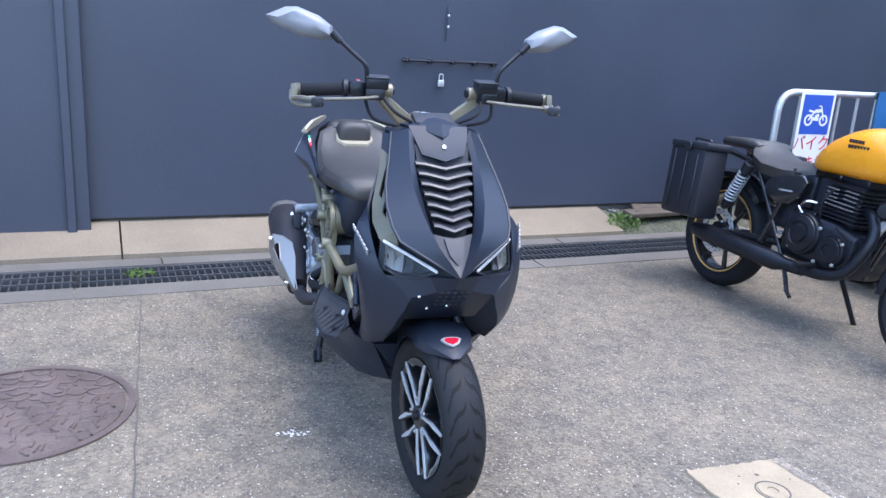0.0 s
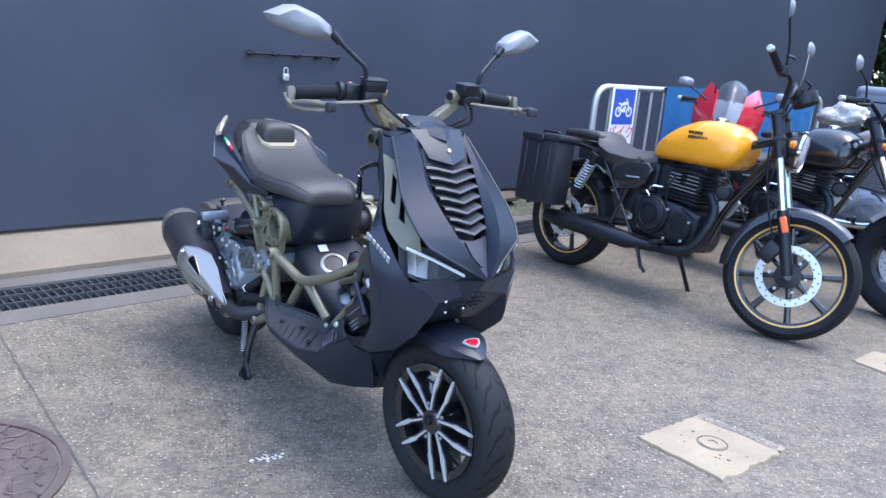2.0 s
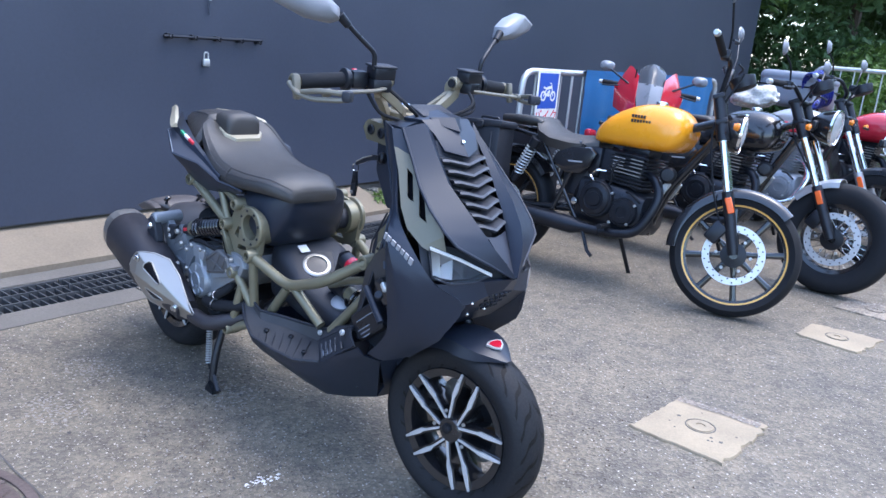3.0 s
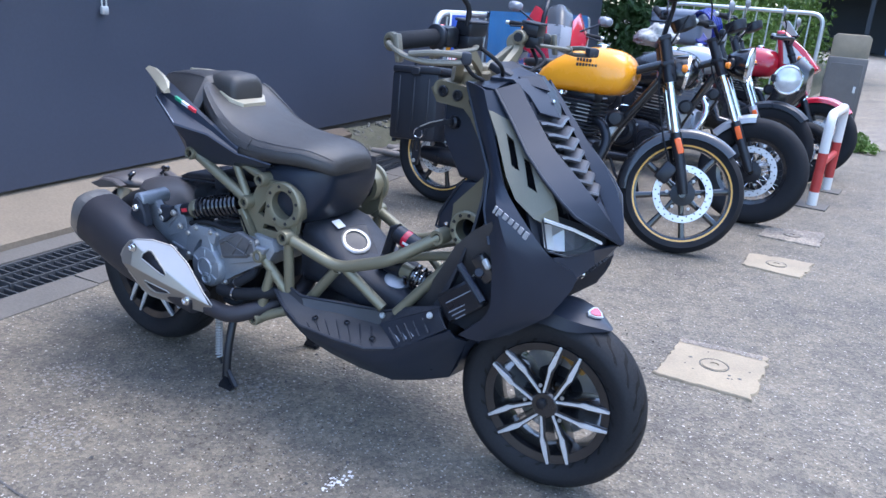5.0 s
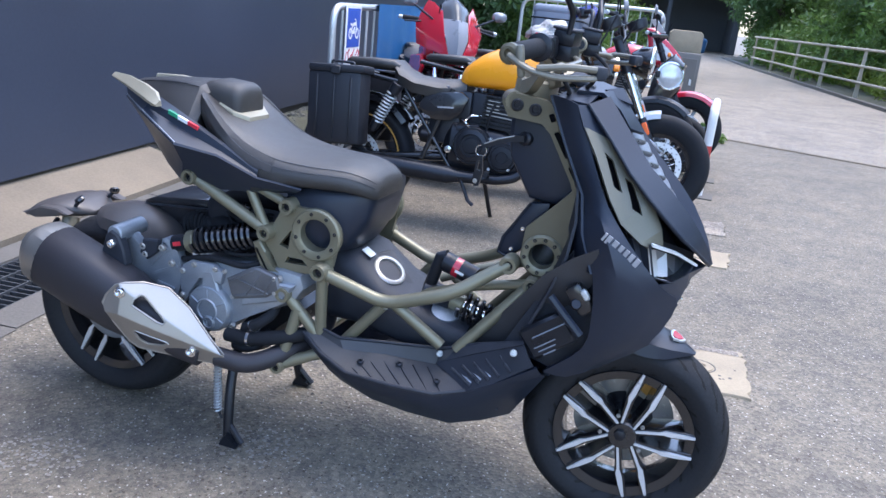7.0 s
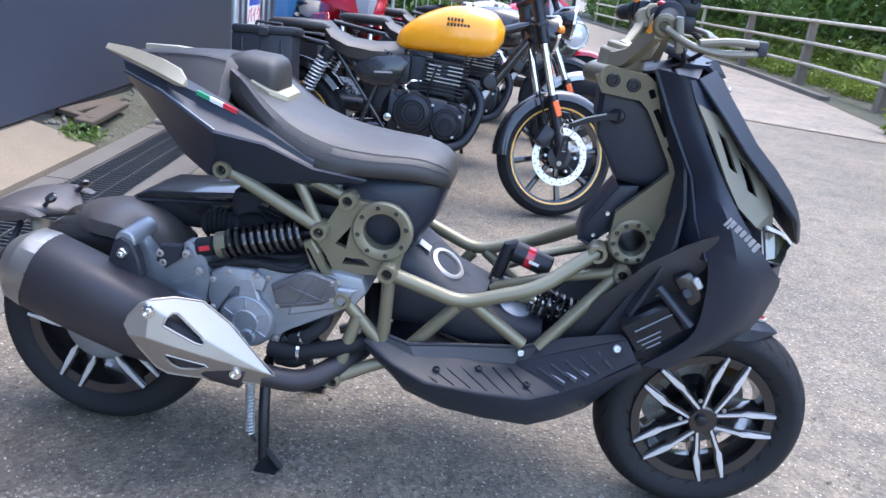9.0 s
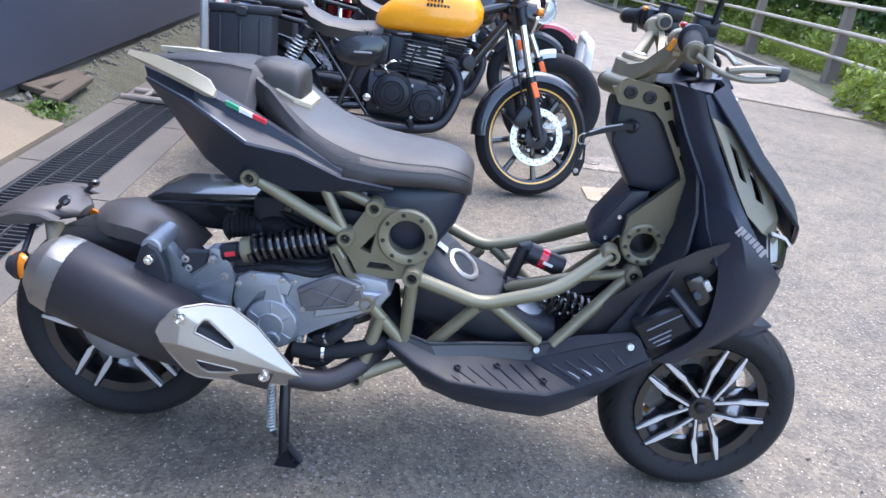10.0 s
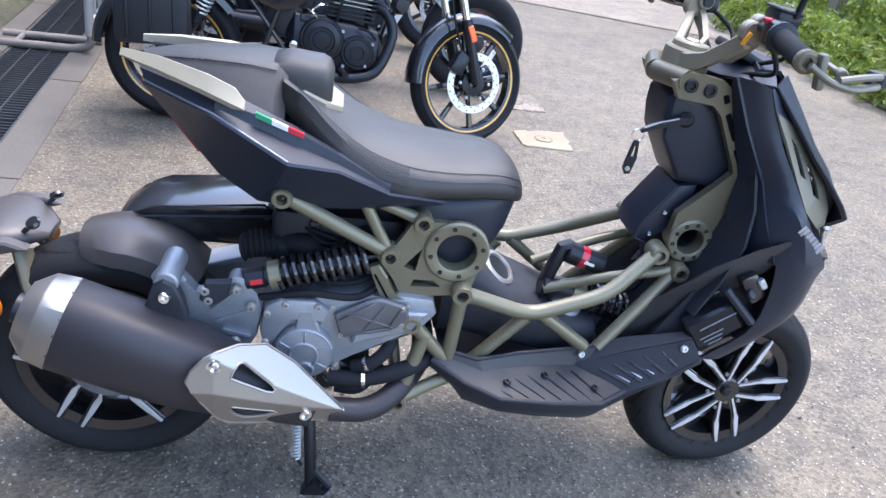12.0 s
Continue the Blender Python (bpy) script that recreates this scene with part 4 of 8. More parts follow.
part("louvre_backing", sheet([[V(0.560, -0.072, 0.935), V(0.560, 0.072, 0.935)], [V(0.660, -0.05, 0.70), V(0.660, 0.05, 0.70)]], 0.004), M_trim, scooter)
part("bonnet_nose", sheet(grid_smooth([[V(0.702, -0.051, 0.738), V(0.714, 0, 0.730), V(0.702, 0.051, 0.738)], [V(0.738, -0.032, 0.694), V(0.750, 0, 0.687), V(0.738, 0.032, 0.694)], [V(0.783, -0.003, 0.650), V(0.784, 0, 0.649), V(0.783, 0.003, 0.650)]], 2, 2), 0.004), M_matte, scooter)
part("nose_inset", sheet([[V(0.7175, -0.026, 0.731), V(0.7205, 0, 0.729), V(0.7175, 0.026, 0.731)], [V(0.746, -0.018, 0.697), V(0.7525, 0, 0.692), V(0.746, 0.018, 0.697)], [V(0.763, -0.003, 0.677), V(0.7635, 0, 0.676), V(0.763, 0.003, 0.677)]], 0.003), M_matte, scooter, "", 20)
hood = [[V(0.470, -0.090, 0.980), V(0.490, 0, 1.000), V(0.470, 0.090, 0.980)], [V(0.520, -0.080, 0.980), V(0.545, 0, 0.984), V(0.520, 0.080, 0.980)], [V(0.558, -0.070, 0.950), V(0.582, 0, 0.936), V(0.558, 0.070, 0.950)], [V(0.582, -0.056, 0.915), V(0.608, 0, 0.902), V(0.582, 0.056, 0.915)]]
part("hood", sheet(hood, 0.008), M_matte, scooter, "matte black hood piece with a small emblem", 20)
part("hood_crease", sheet([[V(0.521, -0.055, 0.985), V(0.549, 0, 0.988), V(0.521, 0.055, 0.985)], [V(0.545, -0.036, 0.968), V(0.574, 0, 0.957), V(0.545, 0.036, 0.968)]], 0.004), M_matte, scooter, "", 20)
part("emblem", lathe([(0.005, 0), (0.005, 0.003), (0, 0.004)], (0.585, 0, 0.934), (0.85, 0, 0.5), 14), M_chrome, scooter, "small silver drop emblem")

# side panels of the leg shield
SIDE_ROWS = [
    [(0.425, 0.112, 0.966), (0.455, 0.130, 0.964), (0.482, 0.136, 0.956)],
    [(0.468, 0.128, 0.880), (0.500, 0.146, 0.876), (0.525, 0.152, 0.868)],
    [(0.522, 0.150, 0.785), (0.550, 0.182, 0.785), (0.575, 0.190, 0.782)],
    [(0.538, 0.184, 0.715), (0.588, 0.222, 0.722), (0.640, 0.186, 0.700)],
    [(0.570, 0.206, 0.645), (0.620, 0.222, 0.648), (0.700, 0.168, 0.634)],
    [(0.582, 0.204, 0.555), (0.652, 0.202, 0.565), (0.738, 0.112, 0.586)],
    [(0.572, 0.194, 0.480), (0.622, 0.190, 0.482), (0.696, 0.142, 0.498)],
    [(0.500, 0.184, 0.405), (0.548, 0.174, 0.400), (0.605, 0.146, 0.424)],
]
STRIP = [
    [(0.503, 0.145, 0.916), (0.510, 0.140, 0.914)],
    [(0.535, 0.156, 0.866), (0.562, 0.119, 0.892)],
    [(0.577, 0.178, 0.790), (0.606, 0.128, 0.844)],
    [(0.606, 0.182, 0.747), (0.652, 0.138, 0.797)],
    [(0.648, 0.172, 0.713), (0.682, 0.138, 0.740)],
    [(0.664, 0.163, 0.706), (0.690, 0.134, 0.706)],
]


SLOTS = (((1.05, 0.42), (1.35, 0.60), (2.20, 0.42), (1.85, 0.26)), ((1.95, 0.70), (2.22, 0.80), (3.25, 0.58), (2.85, 0.44)))


def strip_point(t, u):
    k = int(t)
    a, b = (V(*STRIP[n][0]).lerp(V(*STRIP[n][1]), u) for n in (k, k + 1))
    return a.lerp(b, t - k)


def in_slot(t, u):
    for q in SLOTS:
        if all((b[0] - a[0]) * (u - a[1]) - (b[1] - a[1]) * (t - a[0]) < 0 for a, b in zip(q, q[1:] + q[:1])):
            return True
    return False


def strip_shell(s):
    """The strip as one thin shell, open where its slots are."""
    nt, nu = 260, 64
    g = bmesh.new()
    vs = [[g.verts.new(V(p.x, s * p.y, p.z)) for p in (strip_point(min(4.9999, 5 * i / nt), j / nu) for j in range(nu + 1))] for i in range(nt + 1)]
    for i in range(nt):
        for j in range(nu):
            if not in_slot(5 * (i + 0.5) / nt, (j + 0.5) / nu):
                g.faces.new((vs[i][j], vs[i][j + 1], vs[i + 1][j + 1], vs[i + 1][j]))
    bmesh.ops.delete(g, geom=[v for v in g.verts if not v.link_faces], context="VERTS")
    bmesh.ops.recalc_face_normals(g, faces=g.faces)
    bmesh.ops.solidify(g, geom=g.faces[:], thickness=0.005)
    return g


for s in (-1, 1):
    part("side_panel", sheet(grid_smooth(side(SIDE_ROWS, s), 2, 3), 0.006), M_matte, scooter, "", 40)
    part("shield_return", sheet(side([[(0.425, 0.112, 0.966), (0.430, 0.088, 0.955)], [(0.468, 0.128, 0.880), (0.462, 0.088, 0.870)], [(0.522, 0.150, 0.785), (0.505, 0.088, 0.775)], [(0.538, 0.184, 0.715), (0.500, 0.100, 0.700)], [(0.570, 0.206, 0.645), (0.520, 0.130, 0.640)]], s), 0.005), M_matte, scooter)
    part("arch_lip", sheet(side([[r[2], (r[2][0] - 0.05, 0.088, r[2][2] + 0.02)] for r in SIDE_ROWS[5:]], s), 0.004), M_trim, scooter)
    part("strip_head", sheet(side([[(0.482, 0.137, 0.956), (0.501, 0.115, 0.955)], [(0.500, 0.144, 0.918), (0.534, 0.112, 0.924)], [(0.528, 0.152, 0.866), (0.562, 0.115, 0.892)]], s), 0.004), M_matte, scooter)
    part("side_strip", strip_shell(s), M_strip, scooter, "olive painted strip with two open air slots", 24)
    # added black sheet that keeps the open slots as dark as deep shade
    part("slot_backing", sheet([[V(p.x - 0.012, s * (p.y - 0.016), p.z - 0.004) for p in (strip_point(t, 0.08), strip_point(t, 0.92))] for t in (0.9, 1.9, 2.9, 3.6)], 0.002), M_void, scooter)
    # lettering strip as plain bars
    d0, d1 = V(0.576, 0.2235, 0.738), V(0.656, 0.197, 0.682)
    k0 = 0.0
    for wd in (0.5, 1.0, 1.05, 0.9, 0.85, 0.95, 1.0):
        a, b = d0.lerp(d1, k0 / 7.35), d0.lerp(d1, (k0 + wd * 0.72) / 7.35)
        k0 += wd + 0.1
        up = V(0.0088, 0.0030, 0.0158)
        bm = bmesh.new()
        rings(bm, [[V(v.x + 0.0004, s * (v.y + o), v.z - 0.016) for v in (a, b, b + up, a + up)] for o in (-0.002, 0.0012)])
        part("brand_bar", bm, M_print, scooter, "pale grey printed bar")
    # headlight
    HL = [(0.664, 0.161, 0.712), (0.712, 0.112, 0.691), (0.754, 0.046, 0.656), (0.742, 0.082, 0.641), (0.718, 0.140, 0.638), (0.682, 0.164, 0.648)]
    mid = V(0.710, 0.125, 0.665)
    bm = bmesh.new()
    rings(bm, [[V(x - 0.004, s * y, z) for x, y, z in HL], [V(x - 0.055, s * (y * 0.82), z) for x, y, z in HL]], cap0=False)
    hl = part("headlight", bm, M_trim, scooter, "angular clear headlight with a bright light bar")
    bm = bmesh.new()
    rings(bm, [[V(x, s * y, z) for x, y, z in HL], [V(x * 0.9 + mid.x * 0.1 + 0.004, s * (y * 0.9 + mid.y * 0.1 + 0.003), z * 0.9 + mid.z * 0.1) for x, y, z in HL]], cap0=False)
    part("lens", bm, M_lens, hl, "clear lens")
    FAN = [(0.660, 0.156, 0.704), (0.680, 0.140, 0.698), (0.700, 0.116, 0.688), (0.716, 0.094, 0.677)]
    LOWF = [(0.676, 0.156, 0.652), (0.694, 0.142, 0.645), (0.712, 0.124, 0.643), (0.722, 0.100, 0.644)]
    for i in range(3):
        dp = 0.010 if i % 2 else 0.003
        q = [V(*FAN[i]), V(*FAN[i + 1]), V(*LOWF[i + 1]), V(*LOWF[i])]
        cc = sum(q, V(0, 0, 0)) / 4 - V(0.016 + dp, 0, 0)
        bm = bmesh.new()
        vs = [bm.verts.new((v.x - 0.006, s * v.y, v.z)) for v in q]
        cv = bm.verts.new((cc.x, s * cc.y, cc.z))
        for a in range(4):
            bm.faces.new((vs[a], vs[(a + 1) % 4], cv))
        part("reflector", bm, M_brushed if i < 2 else M_louvre, hl, "faceted reflector")
    bm = bmesh.new()
    L3 = [V(x + 0.004, s * (y + 0.004), z + 0.001) for x, y, z in HL[:3]]
    rings(bm, [[q + V(0, 0, 0.0045), q + V(0.005, s * 0.003, 0.002), q + V(0.003, s * 0.002, -0.003), q] for q in L3])
    part("light_bar", bm, M_white, hl, "white daytime light bar")
    part("lamp_bezel", tube([V(x + 0.001, s * (y + 0.001), z) for x, y, z in HL[2:] + HL[:1]], 0.0022, 6), M_trim, hl)
    part("lamp_surround", sheet(side([[(0.630, 0.165, 0.720), (0.680, 0.110, 0.712), (0.752, 0.0, 0.668)], [(0.664, 0.176, 0.640), (0.705, 0.100, 0.632), (0.752, 0.0, 0.632)]], s), 0.004), M_trim, scooter)

# chin under the lamps
chin = [
    [V(0.698, -0.167, 0.636), V(0.722, -0.135, 0.637), V(0.750, -0.065, 0.642), V(0.782, 0, 0.646), V(0.750, 0.065, 0.642), V(0.722, 0.135, 0.637), V(0.698, 0.167, 0.636)],
    [V(0.737, -0.113, 0.588), V(0.742, -0.085, 0.592), V(0.750, -0.045, 0.604), V(0.757, 0, 0.612), V(0.750, 0.045, 0.604), V(0.742, 0.085, 0.592), V(0.737, 0.113, 0.588)],
    [V(0.700, -0.100, 0.548), V(0.705, -0.080, 0.548), V(0.702, -0.040, 0.550), V(0.702, 0, 0.550), V(0.702, 0.040, 0.550), V(0.705, 0.080, 0.548), V(0.700, 0.100, 0.548)],
    [V(0.640, -0.100, 0.496), V(0.635, -0.080, 0.494), V(0.630, -0.040, 0.492), V(0.628, 0, 0.492), V(0.630, 0.040, 0.492), V(0.635, 0.080, 0.494), V(0.640, 0.100, 0.496)],
]
part("chin", sheet(chin, 0.006), M_matte, scooter, "", 20)
bm = bmesh.new()
for i in range(5):
    for j in range(4):
        k = (j + 0.6) / 4.2
        add_box(bm, (0.757 - 0.055 * k - abs(i - 2) * 0.002 + 0.002, -0.034 + i * 0.017, 0.612 - 0.062 * k), (0.004, 0.010, 0.009), rotm(0, -50, 0))
tagged(part("chin_grille", bm, M_trim, scooter, "dark honeycomb grille"), kind="stuff")
screws("chin_screw", [(0.700, -0.055, 0.546), (0.708, -0.005, 0.554), (0.742, -0.088, 0.592)], (0.6, 0, -0.8), 0.005, 0.004, M_chrome, scooter)
part("inner_arch", sheet(grid_smooth([[V(0.60, -0.12, 0.48), V(0.62, 0, 0.50), V(0.60, 0.12, 0.48)], [V(0.46, -0.12, 0.44), V(0.45, 0, 0.46), V(0.46, 0.12, 0.44)], [V(0.40, -0.13, 0.26), V(0.405, 0, 0.25), V(0.40, 0.13, 0.26)]], 3, 3), 0.005), M_trim, scooter)

# knee panel, electrics bay, belly and footboards
KNEE = [(0.312, 0.396), (0.372, 0.474), (0.432, 0.556), (0.470, 0.612), (0.528, 0.668), (0.575, 0.700), (0.585, 0.662), (0.572, 0.618), (0.548, 0.567), (0.478, 0.515), (0.441, 0.456), (0.404, 0.415), (0.355, 0.400)]
for s in (-1, 1):
    fk = lambda x, z: s * (0.112 + 0.45 * max(0, z - 0.46))
    part("knee_panel", prism(KNEE, lambda x, z: fk(x, z), lambda x, z: fk(x, z) - s * 0.006), M_foot, scooter, "grained dark grey knee panel")
    for tri in ([(0.436, 0.468), (0.450, 0.490), (0.482, 0.517), (0.490, 0.518), (0.478, 0.500), (0.456, 0.474)], [(0.492, 0.527), (0.498, 0.530), (0.512, 0.546), (0.508, 0.548)]):
        part("panel_inset", prism(tri, lambda x, z: fk(x, z) + s * 0.002, lambda x, z: fk(x, z) - s * 0.002), M_galv, scooter, "pale cut-out in the knee panel")
    # added black sheet, there to make the bay interior read as shaded
    part("bay_backing", prism([(0.40, 0.43), (0.52, 0.40), (0.61, 0.48), (0.61, 0.62), (0.57, 0.70), (0.53, 0.69)], s * 0.150, s * 0.144), M_trim, scooter)
    part("bay_box", box((0.500, s * 0.180, 0.490), (0.105, 0.036, 0.070), rotm(0, -38, 0), 0.006), M_dark, scooter)
    part("bay_unit", box((0.553, s * 0.182, 0.582), (0.036, 0.032, 0.066), rotm(0, -38, 0), 0.008, 2), M_gloss, scooter, "black electrical unit")
    part("unit_plug", box((0.563, s * 0.199, 0.597), (0.014, 0.012, 0.024), rotm(0, -38, 0), 0.003), M_galv, scooter)
    part("unit_cap", cyl((0.546, s * 0.197, 0.571), (0.549, s * 0.204, 0.576), 0.011, None, 16, 0.002), M_dark, scooter)
    for i in range(3):
        part("bay_print", box((0.498 + i * 0.006, s * 0.1985, 0.474 - i * 0.008), (0.050 - i * 0.010, 0.001, 0.0025), rotm(0, -38, 0)), M_greybox, scooter, "pale printed bar")
    part("bay_line", tube([(0.470, s * 0.199, 0.480), (0.532, s * 0.199, 0.528)], 0.0015, 6), M_greybox, scooter)
    part("bay_strut", tube([(0.494, s * 0.196, 0.578), (0.566, s * 0.206, 0.512)], 0.009, 8), M_matte, scooter)
    RIM = [(-0.045, 0.180, 0.386), (0.035, 0.196, 0.374), (0.130, 0.160, 0.372), (0.262, 0.138, 0.380), (0.345, 0.146, 0.415), (0.452, 0.178, 0.458)]
    INN = [(-0.046, 0.186, 0.376), (0.050, 0.204, 0.352), (0.145, 0.168, 0.347), (0.254, 0.150, 0.344)]
    OUT = [(-0.055, 0.198, 0.366), (0.010, 0.230, 0.340), (0.082, 0.253, 0.323), (0.190, 0.256, 0.322), (0.285, 0.252, 0.325), (0.346, 0.214, 0.331)]
    part("footboard", sheet(side([[RIM[0], INN[0], V(-0.052, 0.193, 0.370), OUT[0]], [RIM[1], INN[1], V(0.025, 0.220, 0.343), OUT[1]], [RIM[2], INN[2], V(0.110, 0.214, 0.332), OUT[2]], [V(0.20, 0.148, 0.376), V(0.205, 0.158, 0.345), V(0.200, 0.206, 0.333), OUT[3]], [RIM[3], INN[3], V(0.275, 0.200, 0.334), OUT[4]], [V(0.30, 0.142, 0.396), V(0.285, 0.158, 0.360), V(0.325, 0.190, 0.340), OUT[5]]], s), 0.006), M_foot, scooter, "ribbed black plastic footboard", 24)
    part("footboard_lip", tube([V(x, s * y, z + 0.001) for x, y, z in OUT], 0.0045, 8), M_trim, scooter)
    part("rim_edge", tube([V(x, s * y, z) for x, y, z in RIM], 0.004, 8), M_trim, scooter)
    RAMP = [[(0.254, 0.150, 0.346), (0.300, 0.182, 0.343), (0.350, 0.216, 0.331)], [(0.345, 0.172, 0.400), (0.375, 0.198, 0.388), (0.412, 0.222, 0.374)], [(0.456, 0.208, 0.464), (0.466, 0.216, 0.450), (0.482, 0.214, 0.424)]]
    part("toe_ramp", sheet(side(RAMP, s), 0.006), M_trim, scooter, "", 24)
    part("ramp_wall", sheet(side([[(0.300, 0.142, 0.396), (0.254, 0.150, 0.346)], [(0.345, 0.146, 0.418), (0.345, 0.172, 0.402)], [(0.452, 0.178, 0.460), (0.456, 0.208, 0.466)]], s), 0.005), M_trim, scooter)
    for i in range(5):
        k = 0.10 + 0.155 * i
        r0, r1 = (V(*RAMP[0][0]).lerp(V(*RAMP[1][0]), k * 2), V(*RAMP[0][2]).lerp(V(*RAMP[1][2]), k * 2)) if k < 0.5 else (V(*RAMP[1][0]).lerp(V(*RAMP[2][0]), k * 2 - 1), V(*RAMP[1][2]).lerp(V(*RAMP[2][2]), k * 2 - 1))
        a, b = r0.lerp(r1, 0.30), r0.lerp(r1, 0.92)
        part("toe_rib", tube([V(a.x, s * a.y, a.z + 0.004), V(b.x, s * b.y, b.z + 0.004)], 0.0026, 6, 1.2), M_louvre, scooter, "paler edge of a toe vent")
        if i < 3:
            c, d = r0.lerp(r1, 0.45) + V(0.013, 0, 0.006), r0.lerp(r1, 0.80) + V(0.013, 0, 0.006)
            part("toe_slot", tube([V(c.x, s * c.y, c.z + 0.001), V(d.x, s * d.y, d.z + 0.001)], 0.005, 6, 0.5), M_alu if i else M_greybox, scooter, "grey toe vent insert")
    for i in range(7):
        x0 = 0.045 + i * 0.033
        a, b = V(x0, s * (0.205 - 0.006 * i), 0.0), V(x0 + 0.062, s * 0.245, 0.0)
        part("footboard_rib", tube([V(p.x, p.y, 0.3225 + (0.252 - abs(p.y)) * 0.24 + -0.0005 + 0.06 * max(0, 0.07 - p.x)) for p in (a, a.lerp(b, 0.5), b)], 0.0020, 6, 1.6), M_trim, scooter)
    screws("footboard_screw", [V(0.099, s * 0.215, 0.338), V(0.182, s * 0.190, 0.342), V(0.281, s * 0.216, 0.338)], (0, s * 0.2, 1), 0.008, 0.004, M_dark, scooter)
    screws("rim_screw", [V(0.262, s * 0.150, 0.372), V(0.440, s * 0.216, 0.446)], (0, s, 0.3), 0.008, 0.006, M_galv, scooter)
    LIP = [(x, y - 0.004, z - 0.018) for x, y, z in OUT] + [(0.420, 0.216, 0.362), (0.500, 0.196, 0.400)]
    OUT2 = OUT + [(0.412, 0.224, 0.372), (0.490, 0.208, 0.420)]
    LOW = [(-0.030, 0.150, 0.345), (0.030, 0.158, 0.245), (0.110, 0.157, 0.218), (0.200, 0.153, 0.207), (0.300, 0.147, 0.204), (0.365, 0.112, 0.212), (0.422, 0.072, 0.224), (0.500, 0.140, 0.372)]
    MIDL = [tuple(V(*a).lerp(V(*b), 0.45) + V(0, 0.012, 0.006)) for a, b in zip(LIP, LOW)]
    part("belly_side", sheet(side([list(r) for r in zip(OUT2, LIP, MIDL, LOW)], s), 0.005), M_matte, scooter, "", 34)
part("belly_pan", sheet([[V(x, -y, z), V(x, 0, z - 0.008), V(x, y, z)] for x, y, z in ((-0.030, 0.150, 0.345), (0.030, 0.158, 0.245), (0.110, 0.157, 0.218), (0.300, 0.147, 0.204), (0.365, 0.112, 0.212), (0.422, 0.072, 0.224), (0.442, 0.066, 0.262), (0.500, 0.140, 0.372))], 0.005), M_matte, scooter)

# frame
TUBE = 0.0135
for s in (-1, 1):
    def q(*pts):
        return round_corners([(x, s * y, z) for x, y, z in pts], 0.04, 6)
    runs = (
        ("main_tube", q((-0.021, 0.192, 0.520), (0.128, 0.168, 0.468), (0.275, 0.158, 0.520), (0.382, 0.100, 0.596)), 0.0150),
        ("down_tube", q((-0.019, 0.190, 0.505), (-0.022, 0.180, 0.350)), TUBE),
        ("brace_tube", q((-0.107, 0.194, 0.450), (0.000, 0.178, 0.330)), TUBE),
        ("rear_brace", q((-0.111, 0.204, 0.273), (-0.075, 0.190, 0.420)), TUBE),
        ("lower_tube", q((-0.111, 0.204, 0.273), (-0.020, 0.180, 0.315), (0.06, 0.15, 0.33)), TUBE),
        ("diagonal_tube", q((0.010, 0.165, 0.325), (0.122, 0.165, 0.462)), TUBE),
        ("diagonal_tube", q((0.150, 0.163, 0.470), (0.262, 0.150, 0.392)), TUBE),
        ("front_strut", q((0.436, 0.098, 0.560), (0.295, 0.140, 0.385)), TUBE),
        ("cross_strut", q((0.436, 0.098, 0.560), (0.300, 0.080, 0.520), (0.18, 0.06, 0.47)), 0.011),
        ("seat_rail", q((-0.359, 0.195, 0.684), (-0.163, 0.188, 0.586)), TUBE),
        ("seat_strut", q((-0.345, 0.185, 0.690), (-0.225, 0.180, 0.694), (-0.112, 0.182, 0.655)), 0.011),
        ("seat_link", q((-0.225, 0.180, 0.692), (-0.166, 0.186, 0.588)), 0.011),
    )
    for nm, pts, r in runs:
        part(nm, tube(pts, r, 14), M_frame, scooter)
    for (x, y, z), r in (((-0.021, 0.192, 0.522), 0.020), ((-0.107, 0.194, 0.451), 0.018), ((-0.111, 0.204, 0.273), 0.017), ((-0.112, 0.182, 0.655), 0.018), ((-0.163, 0.188, 0.586), 0.018), ((-0.359, 0.195, 0.684), 0.018), ((0.382, 0.098, 0.596), 0.020), ((0.438, 0.098, 0.559), 0.019)):
        part("joint_boss", lathe([(r * 0.55, 0.012), (r * 0.55, 0.022), (r * 0.9, 0.022), (r, 0.018), (r, -0.02), (0, -0.02)], (x, s * y, z), (0, s, 0), 22), M_frame, scooter)
        bm = bmesh.new()
        bolt(bm, (x, s * (y + 0.010), z), (0, s, 0), r * 0.5, 0.006)
        part("joint_screw", bm, M_dark, scooter)
    # rear hub ring and its bracket
    part("rear_ring", flange(bmesh.new(), (-0.042, s * 0.190, 0.600), s, 0.0605, 0.037, 0.05), M_frame, scooter, "olive round hub flange with screws")
    part("front_ring", flange(bmesh.new(), (0.447, s * 0.095, 0.624), s, 0.047, 0.028, 0.05), M_frame, scooter, "olive round hub flange with screws")
    for c, R, n in (((-0.042, 0.190, 0.600), 0.0485, 8), ((0.447, 0.095, 0.624), 0.0375, 10)):
        screws("flange_screw", [(c[0] + R * math.cos(a), s * (c[1] + 0.0005), c[2] + R * math.sin(a)) for a in (2 * math.pi * (i + 0.3) / n for i in range(n))], (0, s, 0), 0.0045, 0.0035, M_dark, scooter)
        part("ring_core", lathe([(R * 0.74, -0.03), (R * 0.74, -0.15), (R * 0.70, -0.15), (R * 0.70, -0.03)], (c[0], s * c[1], c[2]), (0, s, 0), 36, True), M_trim, scooter)
